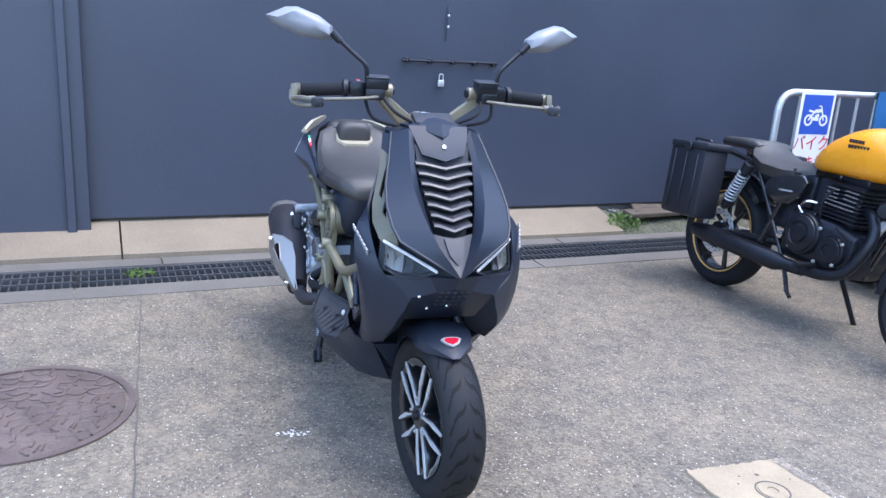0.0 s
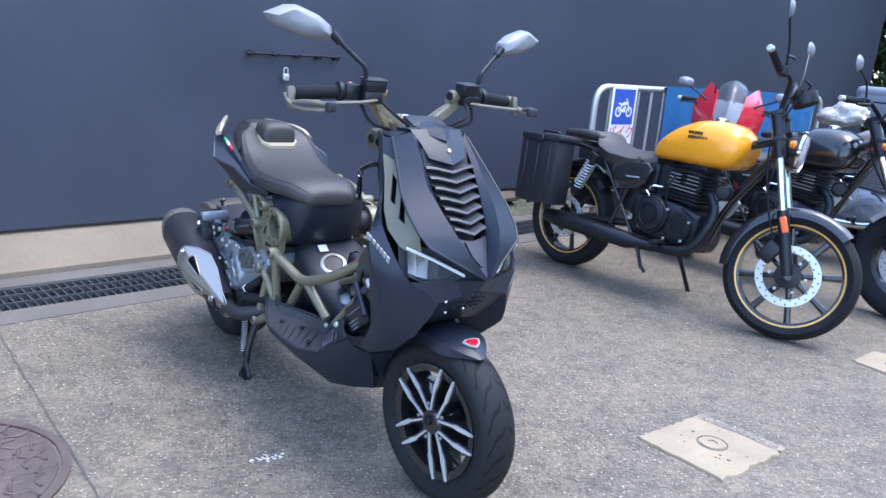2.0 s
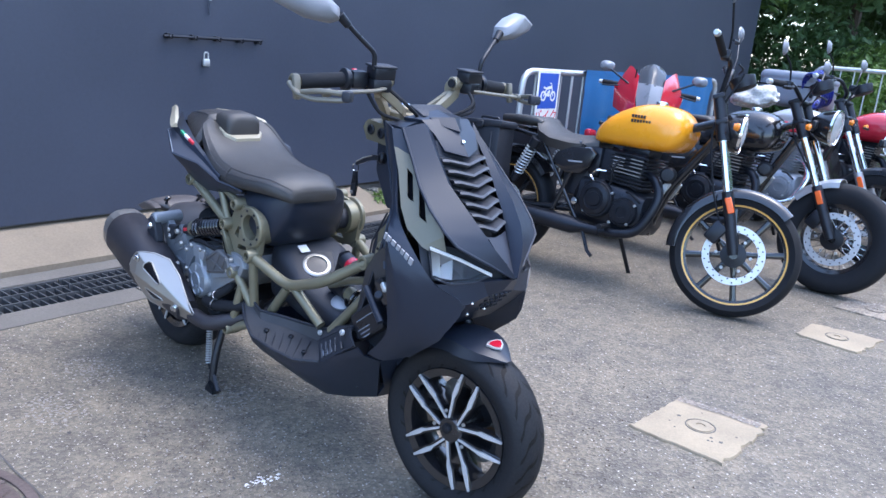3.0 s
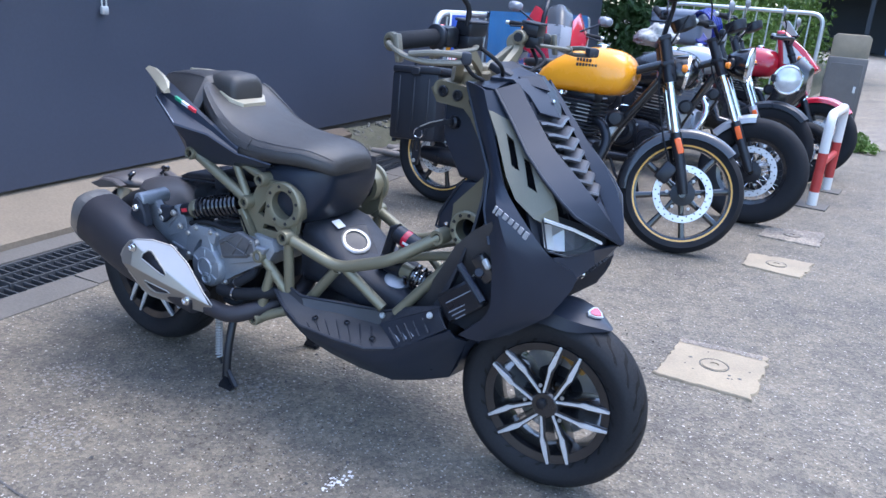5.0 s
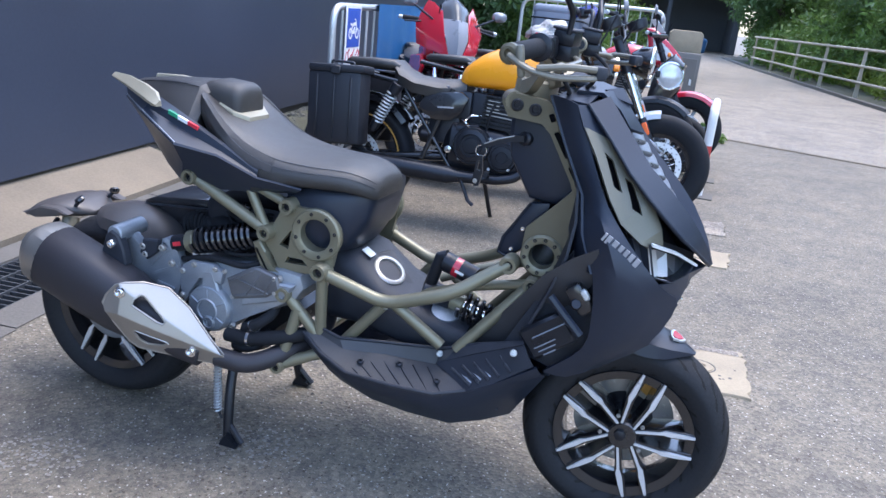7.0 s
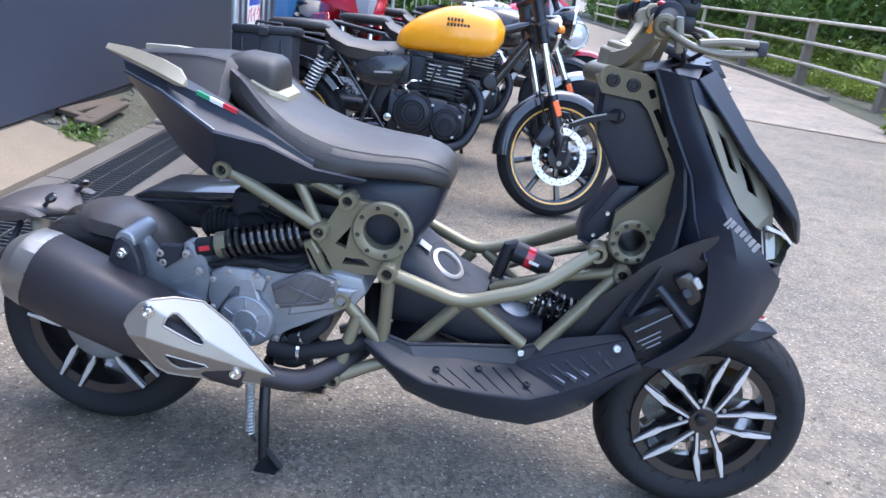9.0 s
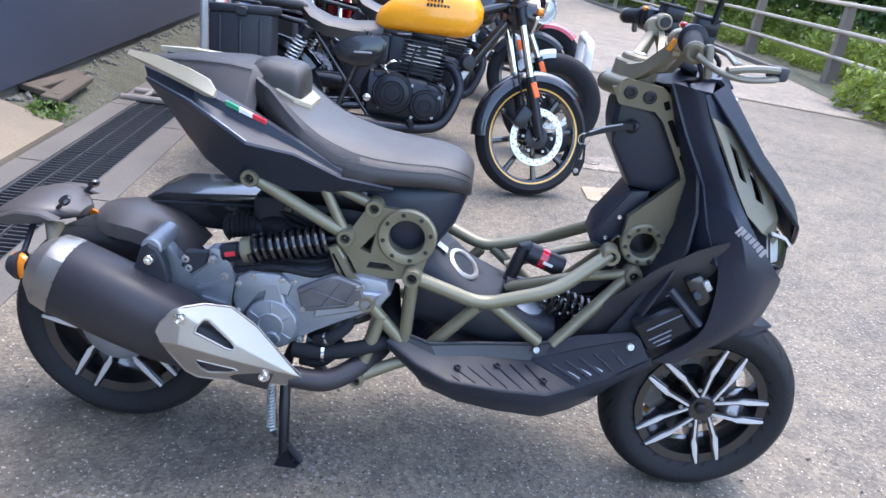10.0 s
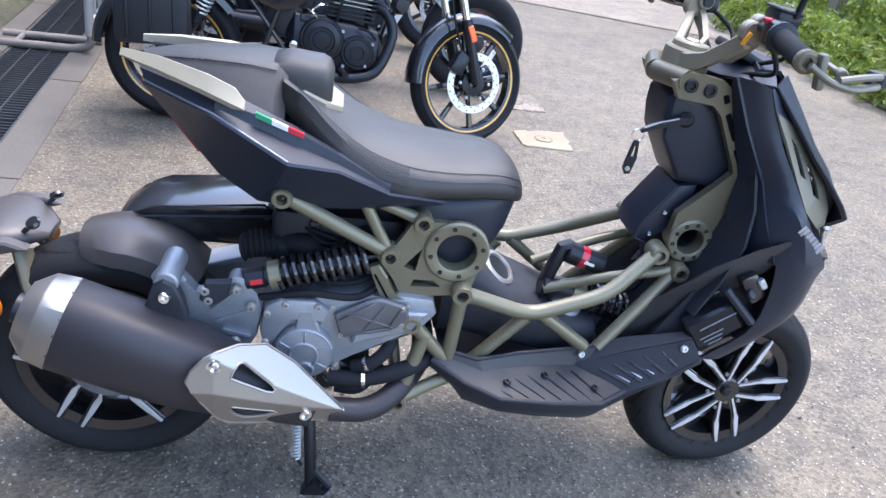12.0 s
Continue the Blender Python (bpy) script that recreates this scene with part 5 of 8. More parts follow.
    PL = [(-0.118, 0.668), (-0.090, 0.655), (-0.050, 0.655), (0.012, 0.600), (-0.002, 0.530), (-0.030, 0.508), (-0.100, 0.500), (-0.125, 0.485), (-0.150, 0.530), (-0.185, 0.575), (-0.160, 0.590)]
    part("frame_plate", prism(PL, s * 0.168, s * 0.184, 0.002, 1, holes=([(-0.042 + 0.040 * math.cos(a), 0.600 + 0.040 * math.sin(a)) for a in (k * math.pi / 12 for k in range(24))], [(-0.135, 0.560), (-0.112, 0.552), (-0.105, 0.600)], [(-0.118, 0.520), (-0.060, 0.522), (-0.075, 0.535), (-0.112, 0.535)])), M_frame, scooter, "olive cast frame plate with triangular cut-outs")
    part("plate_lug", prism([(-0.198, 0.556), (-0.180, 0.566), (-0.162, 0.540), (-0.146, 0.505), (-0.100, 0.488), (-0.096, 0.474), (-0.112, 0.460), (-0.138, 0.454), (-0.160, 0.482), (-0.178, 0.514)], s * 0.176, s * 0.197, 0.003, 1), M_frame, scooter, "", 30)
    # black bead lying on the solid lug, its colour stands for a gap's shade
    part("lug_seam", tube([(-0.186, s * 0.1985, 0.546), (-0.158, s * 0.1985, 0.500), (-0.132, s * 0.1985, 0.470), (-0.106, s * 0.1985, 0.474)], 0.0022, 6), M_void, scooter, "black line painting the shaded gap between lug halves")
    ARM = [(0.318, 0.938), (0.345, 0.958), (0.415, 0.950), (0.432, 0.938), (0.468, 0.878), (0.520, 0.792), (0.534, 0.766), (0.534, 0.738), (0.500, 0.680), (0.490, 0.640), (0.480, 0.592), (0.447, 0.578), (0.412, 0.592), (0.400, 0.622), (0.404, 0.680), (0.462, 0.742), (0.490, 0.774), (0.484, 0.790), (0.428, 0.884), (0.408, 0.902), (0.335, 0.908)]
    part("head_arm", prism(ARM, s * 0.070, s * 0.090, holes=([(0.447 + 0.030 * math.cos(a), 0.624 + 0.030 * math.sin(a)) for a in (k * math.pi / 12 for k in range(24))],)), M_bronze, scooter, "olive cast steering head arm")
    part("arm_tube", tube([(0.316, s * 0.001, 0.936), (0.345, s * 0.086, 0.940)], 0.020, 16), M_bronze, scooter)
    for a, b in (((0.424, 0.925), (0.432, 0.910)), ((0.440, 0.890), (0.471, 0.842)), ((0.479, 0.824), (0.506, 0.783))):
        d = V(b[0] - a[0], 0, b[1] - a[1])
        # no opening is cut: a black inlay on the arm paints the slot's shade
        part("arm_slot", box(((a[0] + b[0]) / 2, s * 0.0905, (a[1] + b[1]) / 2), (0.011, 0.004, d.length), Matrix.Rotation(math.atan2(d.x, d.z), 3, "Y"), 0.0015), M_void, scooter, "black inlay painting the shade of an open slot")
    for x, z in ((0.352, 0.934), (0.391, 0.929)):
        part("arm_screw", lathe([(0.013, 0), (0.013, 0.004), (0.011, 0.006), (0.007, 0.006), (0.006, 0.002), (0, 0.002)], (x, s * 0.089, z), (0, s, 0), 18), M_dark, scooter)

# steering column cover, key
col = section_loft([(0.335, 0.880, 0.052, 0.022), (0.345, 0.865, 0.060, 0.050), (0.395, 0.825, 0.066, 0.090), (0.450, 0.815, 0.066, 0.085), (0.50, 0.80, 0.06, 0.07)], 28, 8)
part("column_cover", col, M_matte, scooter, "", 30)
part("lower_cover", prism([(0.342, 0.605), (0.348, 0.640), (0.402, 0.728), (0.445, 0.735), (0.440, 0.690), (0.400, 0.628), (0.372, 0.596)], -0.060, 0.060, 0.008, 2), M_matte, scooter)
part("cover_lip", tube([(0.402, -0.062, 0.728), (0.350, -0.062, 0.641), (0.343, -0.062, 0.607), (0.372, -0.062, 0.596)], 0.003, 6), M_trim, scooter)
screws("cover_screw", [(0.392, -0.060, 0.668), (0.372, -0.060, 0.618)], (0, -1, 0), 0.006, 0.004, M_chrome, scooter)
part("key_barrel", lathe([(0.015, -0.012), (0.015, 0.006), (0.010, 0.010), (0, 0.010)], (0.374, -0.066, 0.864), (-0.35, -1, 0.1), 18), M_dark, scooter)
part("shield_inner", sheet(grid_smooth([[V(0.440, -0.11, 0.955), V(0.46, 0, 0.96), V(0.440, 0.11, 0.955)], [V(0.51, -0.14, 0.80), V(0.52, 0, 0.80), V(0.51, 0.14, 0.80)], [V(0.515, -0.18, 0.66), V(0.49, 0, 0.66), V(0.515, 0.18, 0.66)], [V(0.46, -0.18, 0.50), V(0.44, 0, 0.50), V(0.46, 0.18, 0.50)]], 2, 2), 0.006), M_trim, scooter)
keys = thing("key_fob", Matrix.Identity(4), "dark metal key with a hanging fob in the ignition", "key")
part("key", prism([(0.283, 0.838), (0.300, 0.850), (0.350, 0.870), (0.374, 0.872), (0.374, 0.858), (0.346, 0.856), (0.302, 0.838), (0.288, 0.832)], -0.082, -0.075, 0.001, 1), M_dark, keys)
part("key_edge", tube([(0.290, -0.0825, 0.843), (0.318, -0.0825, 0.857), (0.352, -0.0825, 0.868)], 0.0016, 6), M_brushed, keys)
part("ring", lathe([(0.011, -0.0015), (0.013, -0.0015), (0.013, 0.0015), (0.011, 0.0015)], (0.283, -0.0785, 0.826), "Y", 20, True), M_chrome, keys)
part("fob", prism([(0.279, 0.816), (0.288, 0.816), (0.292, 0.780), (0.286, 0.750), (0.276, 0.748), (0.270, 0.760), (0.274, 0.785)], -0.082, -0.074, 0.002, 1, holes=([(0.2815, 0.806), (0.2855, 0.806), (0.2870, 0.784), (0.2790, 0.784)],)), M_dark, keys)
part("fob_stud", lathe([(0.005, 0), (0.005, 0.003), (0, 0.004)], (0.278, -0.082, 0.760), (0, -1, 0), 12), M_brushed, keys)

# seat, bolster, tail
def seat_rows():
    secs = ((-0.372, 0.862, 0.118, 0.872, 0.815), (-0.335, 0.840, 0.160, 0.858, 0.795), (-0.285, 0.818, 0.182, 0.815, 0.755), (-0.225, 0.796, 0.192, 0.772, 0.715), (-0.150, 0.776, 0.192, 0.747, 0.700), (-0.070, 0.766, 0.182, 0.742, 0.704), (0.000, 0.762, 0.164, 0.742, 0.704), (0.040, 0.752, 0.146, 0.734, 0.698), (0.064, 0.735, 0.124, 0.722, 0.690), (0.073, 0.718, 0.108, 0.712, 0.688))
    loops = []
    for x, zt, w, ze, zb in secs:
        up = [(0, zt), (0.35, zt - (zt - ze) * 0.08), (0.65, zt - (zt - ze) * 0.35), (0.86, zt - (zt - ze) * 0.75), (0.965, ze - 0.006), (1.0, (ze * 0.55 + zb * 0.45)), (0.985, zb + 0.006), (0.93, zb)]
        pts = [V(x, -k * w, z) for k, z in up[::-1]] + [V(x, k * w, z) for k, z in up[1:]]
        loops.append(pts)
    cols = [smooth_path([lp[i] for lp in loops], 4) for i in range(len(loops[0]))]
    return [[c[k] for c in cols] for k in range(len(cols[0]))]


sr = seat_rows()
part("rider_seat", rings(bmesh.new(), sr), M_seat, scooter, "black stitched vinyl rider seat", 50)
for s in (-1, 1):
    for idx, off in ((3, 0.0016), (4, 0.0012)):
        i = idx if s < 0 else len(sr[0]) - 1 - idx
        part("stitching", tube([r[i] + V(0, s * 0.0006, off) for r in sr[3:-3]], 0.0008, 5), M_louvre, scooter, "grey stitched seam")
    cols = (2, 3, 4) if s < 0 else (len(sr[0]) - 5, len(sr[0]) - 4, len(sr[0]) - 3)
    part("grip_panel", sheet([[sr[k][c] + V(0, s * 0.0018, 0.0012) for c in cols] for k in range(3, 17)], 0.0015), M_grip, scooter, "dotted grip vinyl on the seat side", 50)
bol_b = section_loft([(-0.396, 0.844, 0.064, 0.036), (-0.391, 0.846, 0.074, 0.044), (-0.365, 0.847, 0.078, 0.050), (-0.310, 0.840, 0.078, 0.054), (-0.299, 0.837, 0.075, 0.052), (-0.293, 0.834, 0.068, 0.047), (-0.290, 0.832, 0.058, 0.040)], 32, 3.4)
part("seat_bolster", bol_b, M_seat, scooter, "padded black seat bolster", 50)
TRIM = [(-0.340, 0.084, 0.846), (-0.300, 0.088, 0.830), (-0.270, 0.055, 0.817)]
loop = [V(x, -y, z) for x, y, z in TRIM] + [V(x, y, z) for x, y, z in TRIM[::-1]]
part("bolster_trim", rings(bmesh.new(), [[p - V(0, 0, 0.010) for p in loop], loop, [p * 0.97 + V(-0.305, 0, 0.836) * 0.03 + V(0.001, 0, 0.003) for p in loop]]), M_cream, scooter, "cream bevelled plate under the bolster", 25)
part("passenger_seat", rings(bmesh.new(), [[V(x, -wb, zb), V(x, -wt, zt - 0.005), V(x, -wt + 0.010, zt), V(x, 0, zt + 0.004), V(x, wt - 0.010, zt), V(x, wt, zt - 0.005), V(x, wb, zb), V(x, 0, zb - 0.01)] for x, wt, zt, wb, zb in ((-0.612, 0.040, 0.862, 0.062, 0.848), (-0.56, 0.060, 0.872, 0.094, 0.844), (-0.50, 0.080, 0.880, 0.124, 0.834), (-0.43, 0.094, 0.885, 0.154, 0.816), (-0.385, 0.098, 0.882, 0.168, 0.796), (-0.366, 0.090, 0.868, 0.160, 0.786))]), M_seat, scooter, "black textured passenger seat", 32)
for s in (-1, 1):
    part("seat_piping", tube([(x, s * w, z) for x, w, z in ((-0.612, 0.041, 0.859), (-0.56, 0.061, 0.869), (-0.50, 0.081, 0.877), (-0.43, 0.095, 0.882), (-0.385, 0.099, 0.879))], 0.0012, 6), M_louvre, scooter, "stitched edge seam")
TAIL_CREASE = [(-0.598, 0.106, 0.833), (-0.472, 0.227, 0.823), (-0.351, 0.275, 0.773), (-0.270, 0.2225, 0.753), (-0.180, 0.200, 0.715)]
TAIL_UP = [
    [(-0.612, 0.085, 0.864), (-0.472, 0.150, 0.850), (-0.351, 0.182, 0.812), (-0.270, 0.188, 0.775), (-0.180, 0.192, 0.735)],
    [(-0.606, 0.098, 0.852), (-0.472, 0.195, 0.840), (-0.351, 0.202, 0.810), (-0.270, 0.200, 0.772), (-0.180, 0.197, 0.725)],
    [(-0.600, 0.104, 0.842), (-0.472, 0.206, 0.829), (-0.351, 0.210, 0.787), (-0.270, 0.204, 0.758), (-0.180, 0.199, 0.718)],
    TAIL_CREASE,
]
TAIL_LOW = [
    TAIL_CREASE + [(-0.080, 0.176, 0.702)],
    [(-0.556, 0.090, 0.780), (-0.460, 0.165, 0.752), (-0.365, 0.208, 0.722), (-0.290, 0.196, 0.708), (-0.200, 0.186, 0.692), (-0.090, 0.170, 0.696)],
    [(-0.505, 0.070, 0.715), (-0.470, 0.105, 0.690), (-0.400, 0.150, 0.664), (-0.330, 0.165, 0.664), (-0.210, 0.165, 0.676), (-0.100, 0.155, 0.690)],
]
for s in (-1, 1):
    part("tail_panel_upper", sheet(side(TAIL_UP, s), 0.005), M_matte, scooter, "", 24)
    part("tail_panel_lower", sheet(side(TAIL_LOW, s), 0.006), M_matte, scooter, "", 18)
    WG = [(x, y, z - (0.011 if s > 0 else 0.0)) for x, y, z in ((-0.632, 0.116, 0.877), (-0.570, 0.150, 0.872), (-0.487, 0.198, 0.861), (-0.442, 0.218, 0.851), (-0.424, 0.223, 0.843))]
    bm = bmesh.new()
    rings(bm, [[V(x, s * (y + o), z + dz) for o, dz in ((-0.022 * k, 0.012 * k), (-0.008 * k, 0.014 * k), (0.014, -0.006 * k), (0.010, -0.014 * k), (-0.014, -0.014 * k))] for (x, y, z), k in zip(WG, (0.40, 0.85, 1.10, 1.05, 0.45))])
    part("tail_wing", bm, M_cream, scooter, "cream champagne grab wing", 30)
    fl0, fl1 = V(-0.408, 0.2035, 0.826), V(-0.330, 0.2030, 0.800)
    for i, mt in enumerate((M_green, M_white, M_red)):
        a, b = fl0.lerp(fl1, i / 3), fl0.lerp(fl1, (i + 1) / 3)
        bm = bmesh.new()
        rings(bm, [[V(v.x, s * (v.y + o), v.z + dz) for v, dz in ((a, 0.0045), (b, 0.0040), (b, -0.0040), (a, -0.0040))] for o in (-0.006, 0.004)])
        part("flag_band", bm, mt, scooter, ("green", "white", "red")[i] + " flag band")
    part("tail_light", tube([(-0.607, s * 0.074, 0.826), (-0.563, s * 0.080, 0.780), (-0.510, s * 0.076, 0.714)], 0.004, 8), M_redlens, scooter, "thin red tail light strip")
    part("tail_edge", tube([(x, s * y, z) for x, y, z in TAIL_CREASE[:3]], 0.0020, 6), M_alu, scooter)
part("tail_back", sheet([[V(-0.603, -0.076, 0.835), V(-0.603, 0.076, 0.835)], [V(-0.555, -0.075, 0.78), V(-0.555, 0.075, 0.78)], [V(-0.503, -0.07, 0.715), V(-0.503, 0.07, 0.715)]], 0.004), M_gloss, scooter)
part("tail_under", sheet([[V(-0.505, -0.07, 0.715), V(-0.505, 0.07, 0.715)], [V(-0.40, -0.15, 0.664), V(-0.40, 0.15, 0.664)], [V(-0.21, -0.165, 0.676), V(-0.21, 0.165, 0.676)], [V(-0.10, -0.155, 0.69), V(-0.10, 0.155, 0.69)]], 0.004), M_trim, scooter)
# cowl under the seat nose
part("seat_cowl", section_loft([(-0.135, 0.655, 0.150, 0.055), (-0.10, 0.640, 0.168, 0.078), (-0.04, 0.628, 0.170, 0.095), (0.015, 0.640, 0.158, 0.085), (0.050, 0.668, 0.132, 0.055), (0.066, 0.695, 0.11, 0.026)], 28, 3.6), M_matte, scooter, "", 40)

# fuel cell, cap, front damper
part("fuel_tank", section_loft([(-0.04, 0.46, 0.115, 0.10), (0.02, 0.452, 0.120, 0.088), (0.10, 0.415, 0.120, 0.062), (0.20, 0.385, 0.115, 0.055), (0.30, 0.375, 0.10, 0.04)], 22, 4), M_trim, scooter, "black plastic fuel tank", 40)
capn = V(0.55, -0.25, 0.8)
part("filler_panel", box((0.072, -0.036, 0.487), (0.12, 0.12, 0.014), capn.to_track_quat("Z", "X").to_matrix(), 0.004), M_trim, scooter)
part("fuel_cap_ring", lathe([(0.030, 0.0), (0.042, 0.0), (0.042, 0.008), (0.038, 0.011), (0.032, 0.011), (0.030, 0.008)], (0.078, -0.037, 0.494), capn, 36, True), M_brushed, scooter, "silver fuel cap ring")
part("fuel_cap", lathe([(0.0, 0.006), (0.030, 0.006), (0.030, 0.0)], (0.078, -0.037, 0.494), capn, 36), M_dark, scooter)
part("data_sticker", box((0.030, -0.050, 0.538), (0.028, 0.030, 0.002), rotm(0, 32, 0), 0), M_white, scooter, "white sticker")
part("damper_reservoir", cyl((0.215, -0.040, 0.553), (0.298, -0.044, 0.527), 0.0235, None, 22, 0.003), M_dark, scooter, "black damper reservoir with a red label")
part("reservoir_label", lathe([(0.0238, 0.030), (0.0240, 0.030), (0.0240, 0.046), (0.0238, 0.046)], (0.215, -0.040, 0.553), (0.957, -0.046, -0.290), 22, True), M_redlens, scooter)
part("reservoir_print", box((0.262, -0.0675, 0.539), (0.022, 0.0015, 0.006), rotm(0, 16, 0)), M_white, scooter, "white printed bar")
part("reservoir_neck", tube([(0.222, -0.04, 0.564), (0.208, -0.04, 0.562), (0.185, -0.042, 0.480)], 0.015, 12), M_dark, scooter)
part("damper_body", cyl((0.175, -0.045, 0.472), (0.245, -0.045, 0.462), 0.024, None, 20, 0.003), M_dark, scooter)
part("damper_collar", cyl((0.245, -0.045, 0.462), (0.275, -0.045, 0.455), 0.021, None, 20), M_frame, scooter)
part("front_spring", spring((0.27, -0.045, 0.456), (0.375, -0.045, 0.425), 0.030, 0.0052, 6.5, 14), M_gloss, scooter, "black coil spring")
part("damper_rod", cyl((0.27, -0.045, 0.456), (0.40, -0.045, 0.418), 0.012), M_chrome, scooter)
part("coolant_cap", lathe([(0.034, 0), (0.034, 0.014), (0.02, 0.02), (0, 0.02)], (0.235, -0.055, 0.425), (0.2, -0.3, 0.9), 22), M_alu, scooter)
bm = bmesh.new()
for a, b, c, d in (((0.30, -0.02, 0.44), (0.35, -0.07, 0.40), (0.40, -0.06, 0.42), (0.44, -0.02, 0.48)), ((0.28, 0.02, 0.43), (0.34, -0.04, 0.46), (0.41, 0.01, 0.45), (0.45, 0.03, 0.50)), ((0.33, -0.09, 0.40), (0.37, -0.10, 0.38), (0.42, -0.09, 0.42), (0.45, -0.08, 0.46))):
    add_tube(bm, smooth_path([a, b, c, d], 5), 0.005, 7)
part("front_hoses", bm, M_rubber, scooter)

# engine, gear case, hoses
ENG = [(-0.385, 0.440), (-0.375, 0.370), (-0.345, 0.325), (-0.300, 0.312), (-0.245, 0.330), (-0.215, 0.375), (-0.090, 0.425), (-0.060, 0.470), (-0.070, 0.500), (-0.120, 0.505), (-0.265, 0.490), (-0.350, 0.480)]
part("engine_case", prism(ENG, -0.198, 0.12, 0.010, 2), M_alu, scooter, "grey cast aluminium engine case")
part("barrel", prism([(-0.215, 0.400), (-0.105, 0.436), (-0.078, 0.478), (-0.205, 0.476)], -0.212, -0.19, 0.004, 1), M_alu, scooter)
part("clutch_cover", lathe([(0.058, -0.01), (0.058, 0.012), (0.052, 0.020), (0.029, 0.023), (0.027, 0.027), (0.024, 0.027), (0.023, 0.023), (0, 0.024)], (-0.301, -0.198, 0.374), (0, -1, 0), 40), M_alu, scooter, "round ribbed clutch cover")
for i in range(6):
    a = 1.57 + 2 * math.pi * i / 6
    part("cover_rib", box((-0.301 + 0.039 * math.cos(a), -0.2195, 0.374 + 0.039 * math.sin(a)), (0.024, 0.006, 0.0030), Matrix.Rotation(-a, 3, "Y"), 0.001), M_alu, scooter)
for q0, q1, rr in ((0.3, 2.8, 0.053),):
    part("cover_lip", tube([(-0.301 + rr * math.cos(q0 + (q1 - q0) * k / 12), -0.216, 0.374 + rr * math.sin(q0 + (q1 - q0) * k / 12)) for k in range(13)], 0.003, 6), M_alu, scooter)
part("cover_boss", lathe([(0.017, 0), (0.017, 0.010), (0.013, 0.012), (0.011, 0.006), (0, 0.006)], (-0.295, -0.214, 0.344), (0, -1, 0), 22), M_alu, scooter)
part("rear_housing", prism([(-0.372, 0.374), (-0.384, 0.420), (-0.376, 0.470), (-0.350, 0.486), (-0.290, 0.488), (-0.262, 0.470), (-0.270, 0.440), (-0.330, 0.455), (-0.352, 0.400)], -0.214, -0.19, 0.006, 2), M_alu, scooter)
part("cover_neck", prism([(-0.322, 0.415), (-0.318, 0.468), (-0.290, 0.470), (-0.270, 0.415)], -0.2145, -0.190, 0.004, 1), M_alu, scooter)
part("cam_plate", prism([(-0.252, 0.462), (-0.236, 0.414), (-0.146, 0.437), (-0.112, 0.462), (-0.120, 0.492), (-0.170, 0.505), (-0.190, 0.500)], -0.2165, -0.200, 0.004, 1), M_cast, scooter, "ribbed cast cylinder plate", 30)
for a, b in (((-0.242, 0.455), (-0.180, 0.496)), ((-0.232, 0.424), (-0.150, 0.445)), ((-0.200, 0.430), (-0.160, 0.492)), ((-0.226, 0.470), (-0.140, 0.448)), ((-0.150, 0.445), (-0.130, 0.488))):
    part("plate_rib", box(((a[0] + b[0]) / 2, -0.2175, (a[1] + b[1]) / 2), (math.dist(a, b), 0.006, 0.0035), Matrix.Rotation(-math.atan2(b[1] - a[1], b[0] - a[0]), 3, "Y"), 0.001), M_cast, scooter)
screws("plate_screw", [(-0.257, -0.214, 0.478), (-0.236, -0.212, 0.420), (-0.126, -0.212, 0.452), (-0.128, -0.212, 0.486)], (0, -1, 0), 0.006, 0.005, M_brushed, scooter)
screws("housing_screw", [(-0.372, -0.214, 0.456), (-0.340, -0.214, 0.478), (-0.282, -0.214, 0.478), (-0.372, -0.214, 0.395)], (0, -1, 0), 0.007, 0.006, M_brushed, scooter)
screws("case_screw", [(x, -0.200, z) for x, z in ((-0.365, 0.43), (-0.345, 0.335), (-0.24, 0.34), (-0.235, 0.44), (-0.30, 0.475), (-0.195, 0.465), (-0.10, 0.45), (-0.12, 0.485))], (0, -1, 0), 0.008, 0.010, M_brushed, scooter)
part("oil_plug", lathe([(0.014, 0), (0.014, 0.008), (0.009, 0.008), (0.009, 0.003), (0, 0.003)], (-0.300, -0.205, 0.330), (0, -1, 0), 20), M_dark, scooter)
HANG = [(-0.575, 0.505), (-0.562, 0.525), (-0.532, 0.527), (-0.512, 0.508), (-0.500, 0.478), (-0.470, 0.482), (-0.432, 0.512), (-0.408, 0.515), (-0.398, 0.490), (-0.380, 0.462), (-0.388, 0.400), (-0.410, 0.355), (-0.450, 0.362), (-0.500, 0.392), (-0.520, 0.440), (-0.560, 0.470)]
part("muffler_hanger", prism(HANG, -0.205, -0.180, 0.006, 2), M_alu, scooter, "grey cast muffler hanger bracket")
part("hanger_ear", cyl((-0.541, -0.246, 0.521), (-0.541, -0.150, 0.524), 0.021, None, 20, 0.003), M_alu, scooter)
part("hanger_plate", prism([(-0.580, 0.460), (-0.561, 0.520), (-0.545, 0.531), (-0.526, 0.522), (-0.512, 0.492), (-0.504, 0.455), (-0.52, 0.425), (-0.575, 0.430)], -0.252, -0.225, 0.004, 1), M_trim, scooter)
part("damper_lug", prism([(-0.480, 0.515), (-0.435, 0.520), (-0.440, 0.490), (-0.470, 0.465), (-0.490, 0.480)], -0.222, -0.205, 0.003, 1), M_trim, scooter)
screws("hanger_screw", [(x, -0.216, z) for x, z in ((-0.480, 0.497), (-0.474, 0.478), (-0.426, 0.503), (-0.400, 0.470), (-0.425, 0.395))], (0, -1, 0), 0.009, 0.009, M_brushed, scooter)
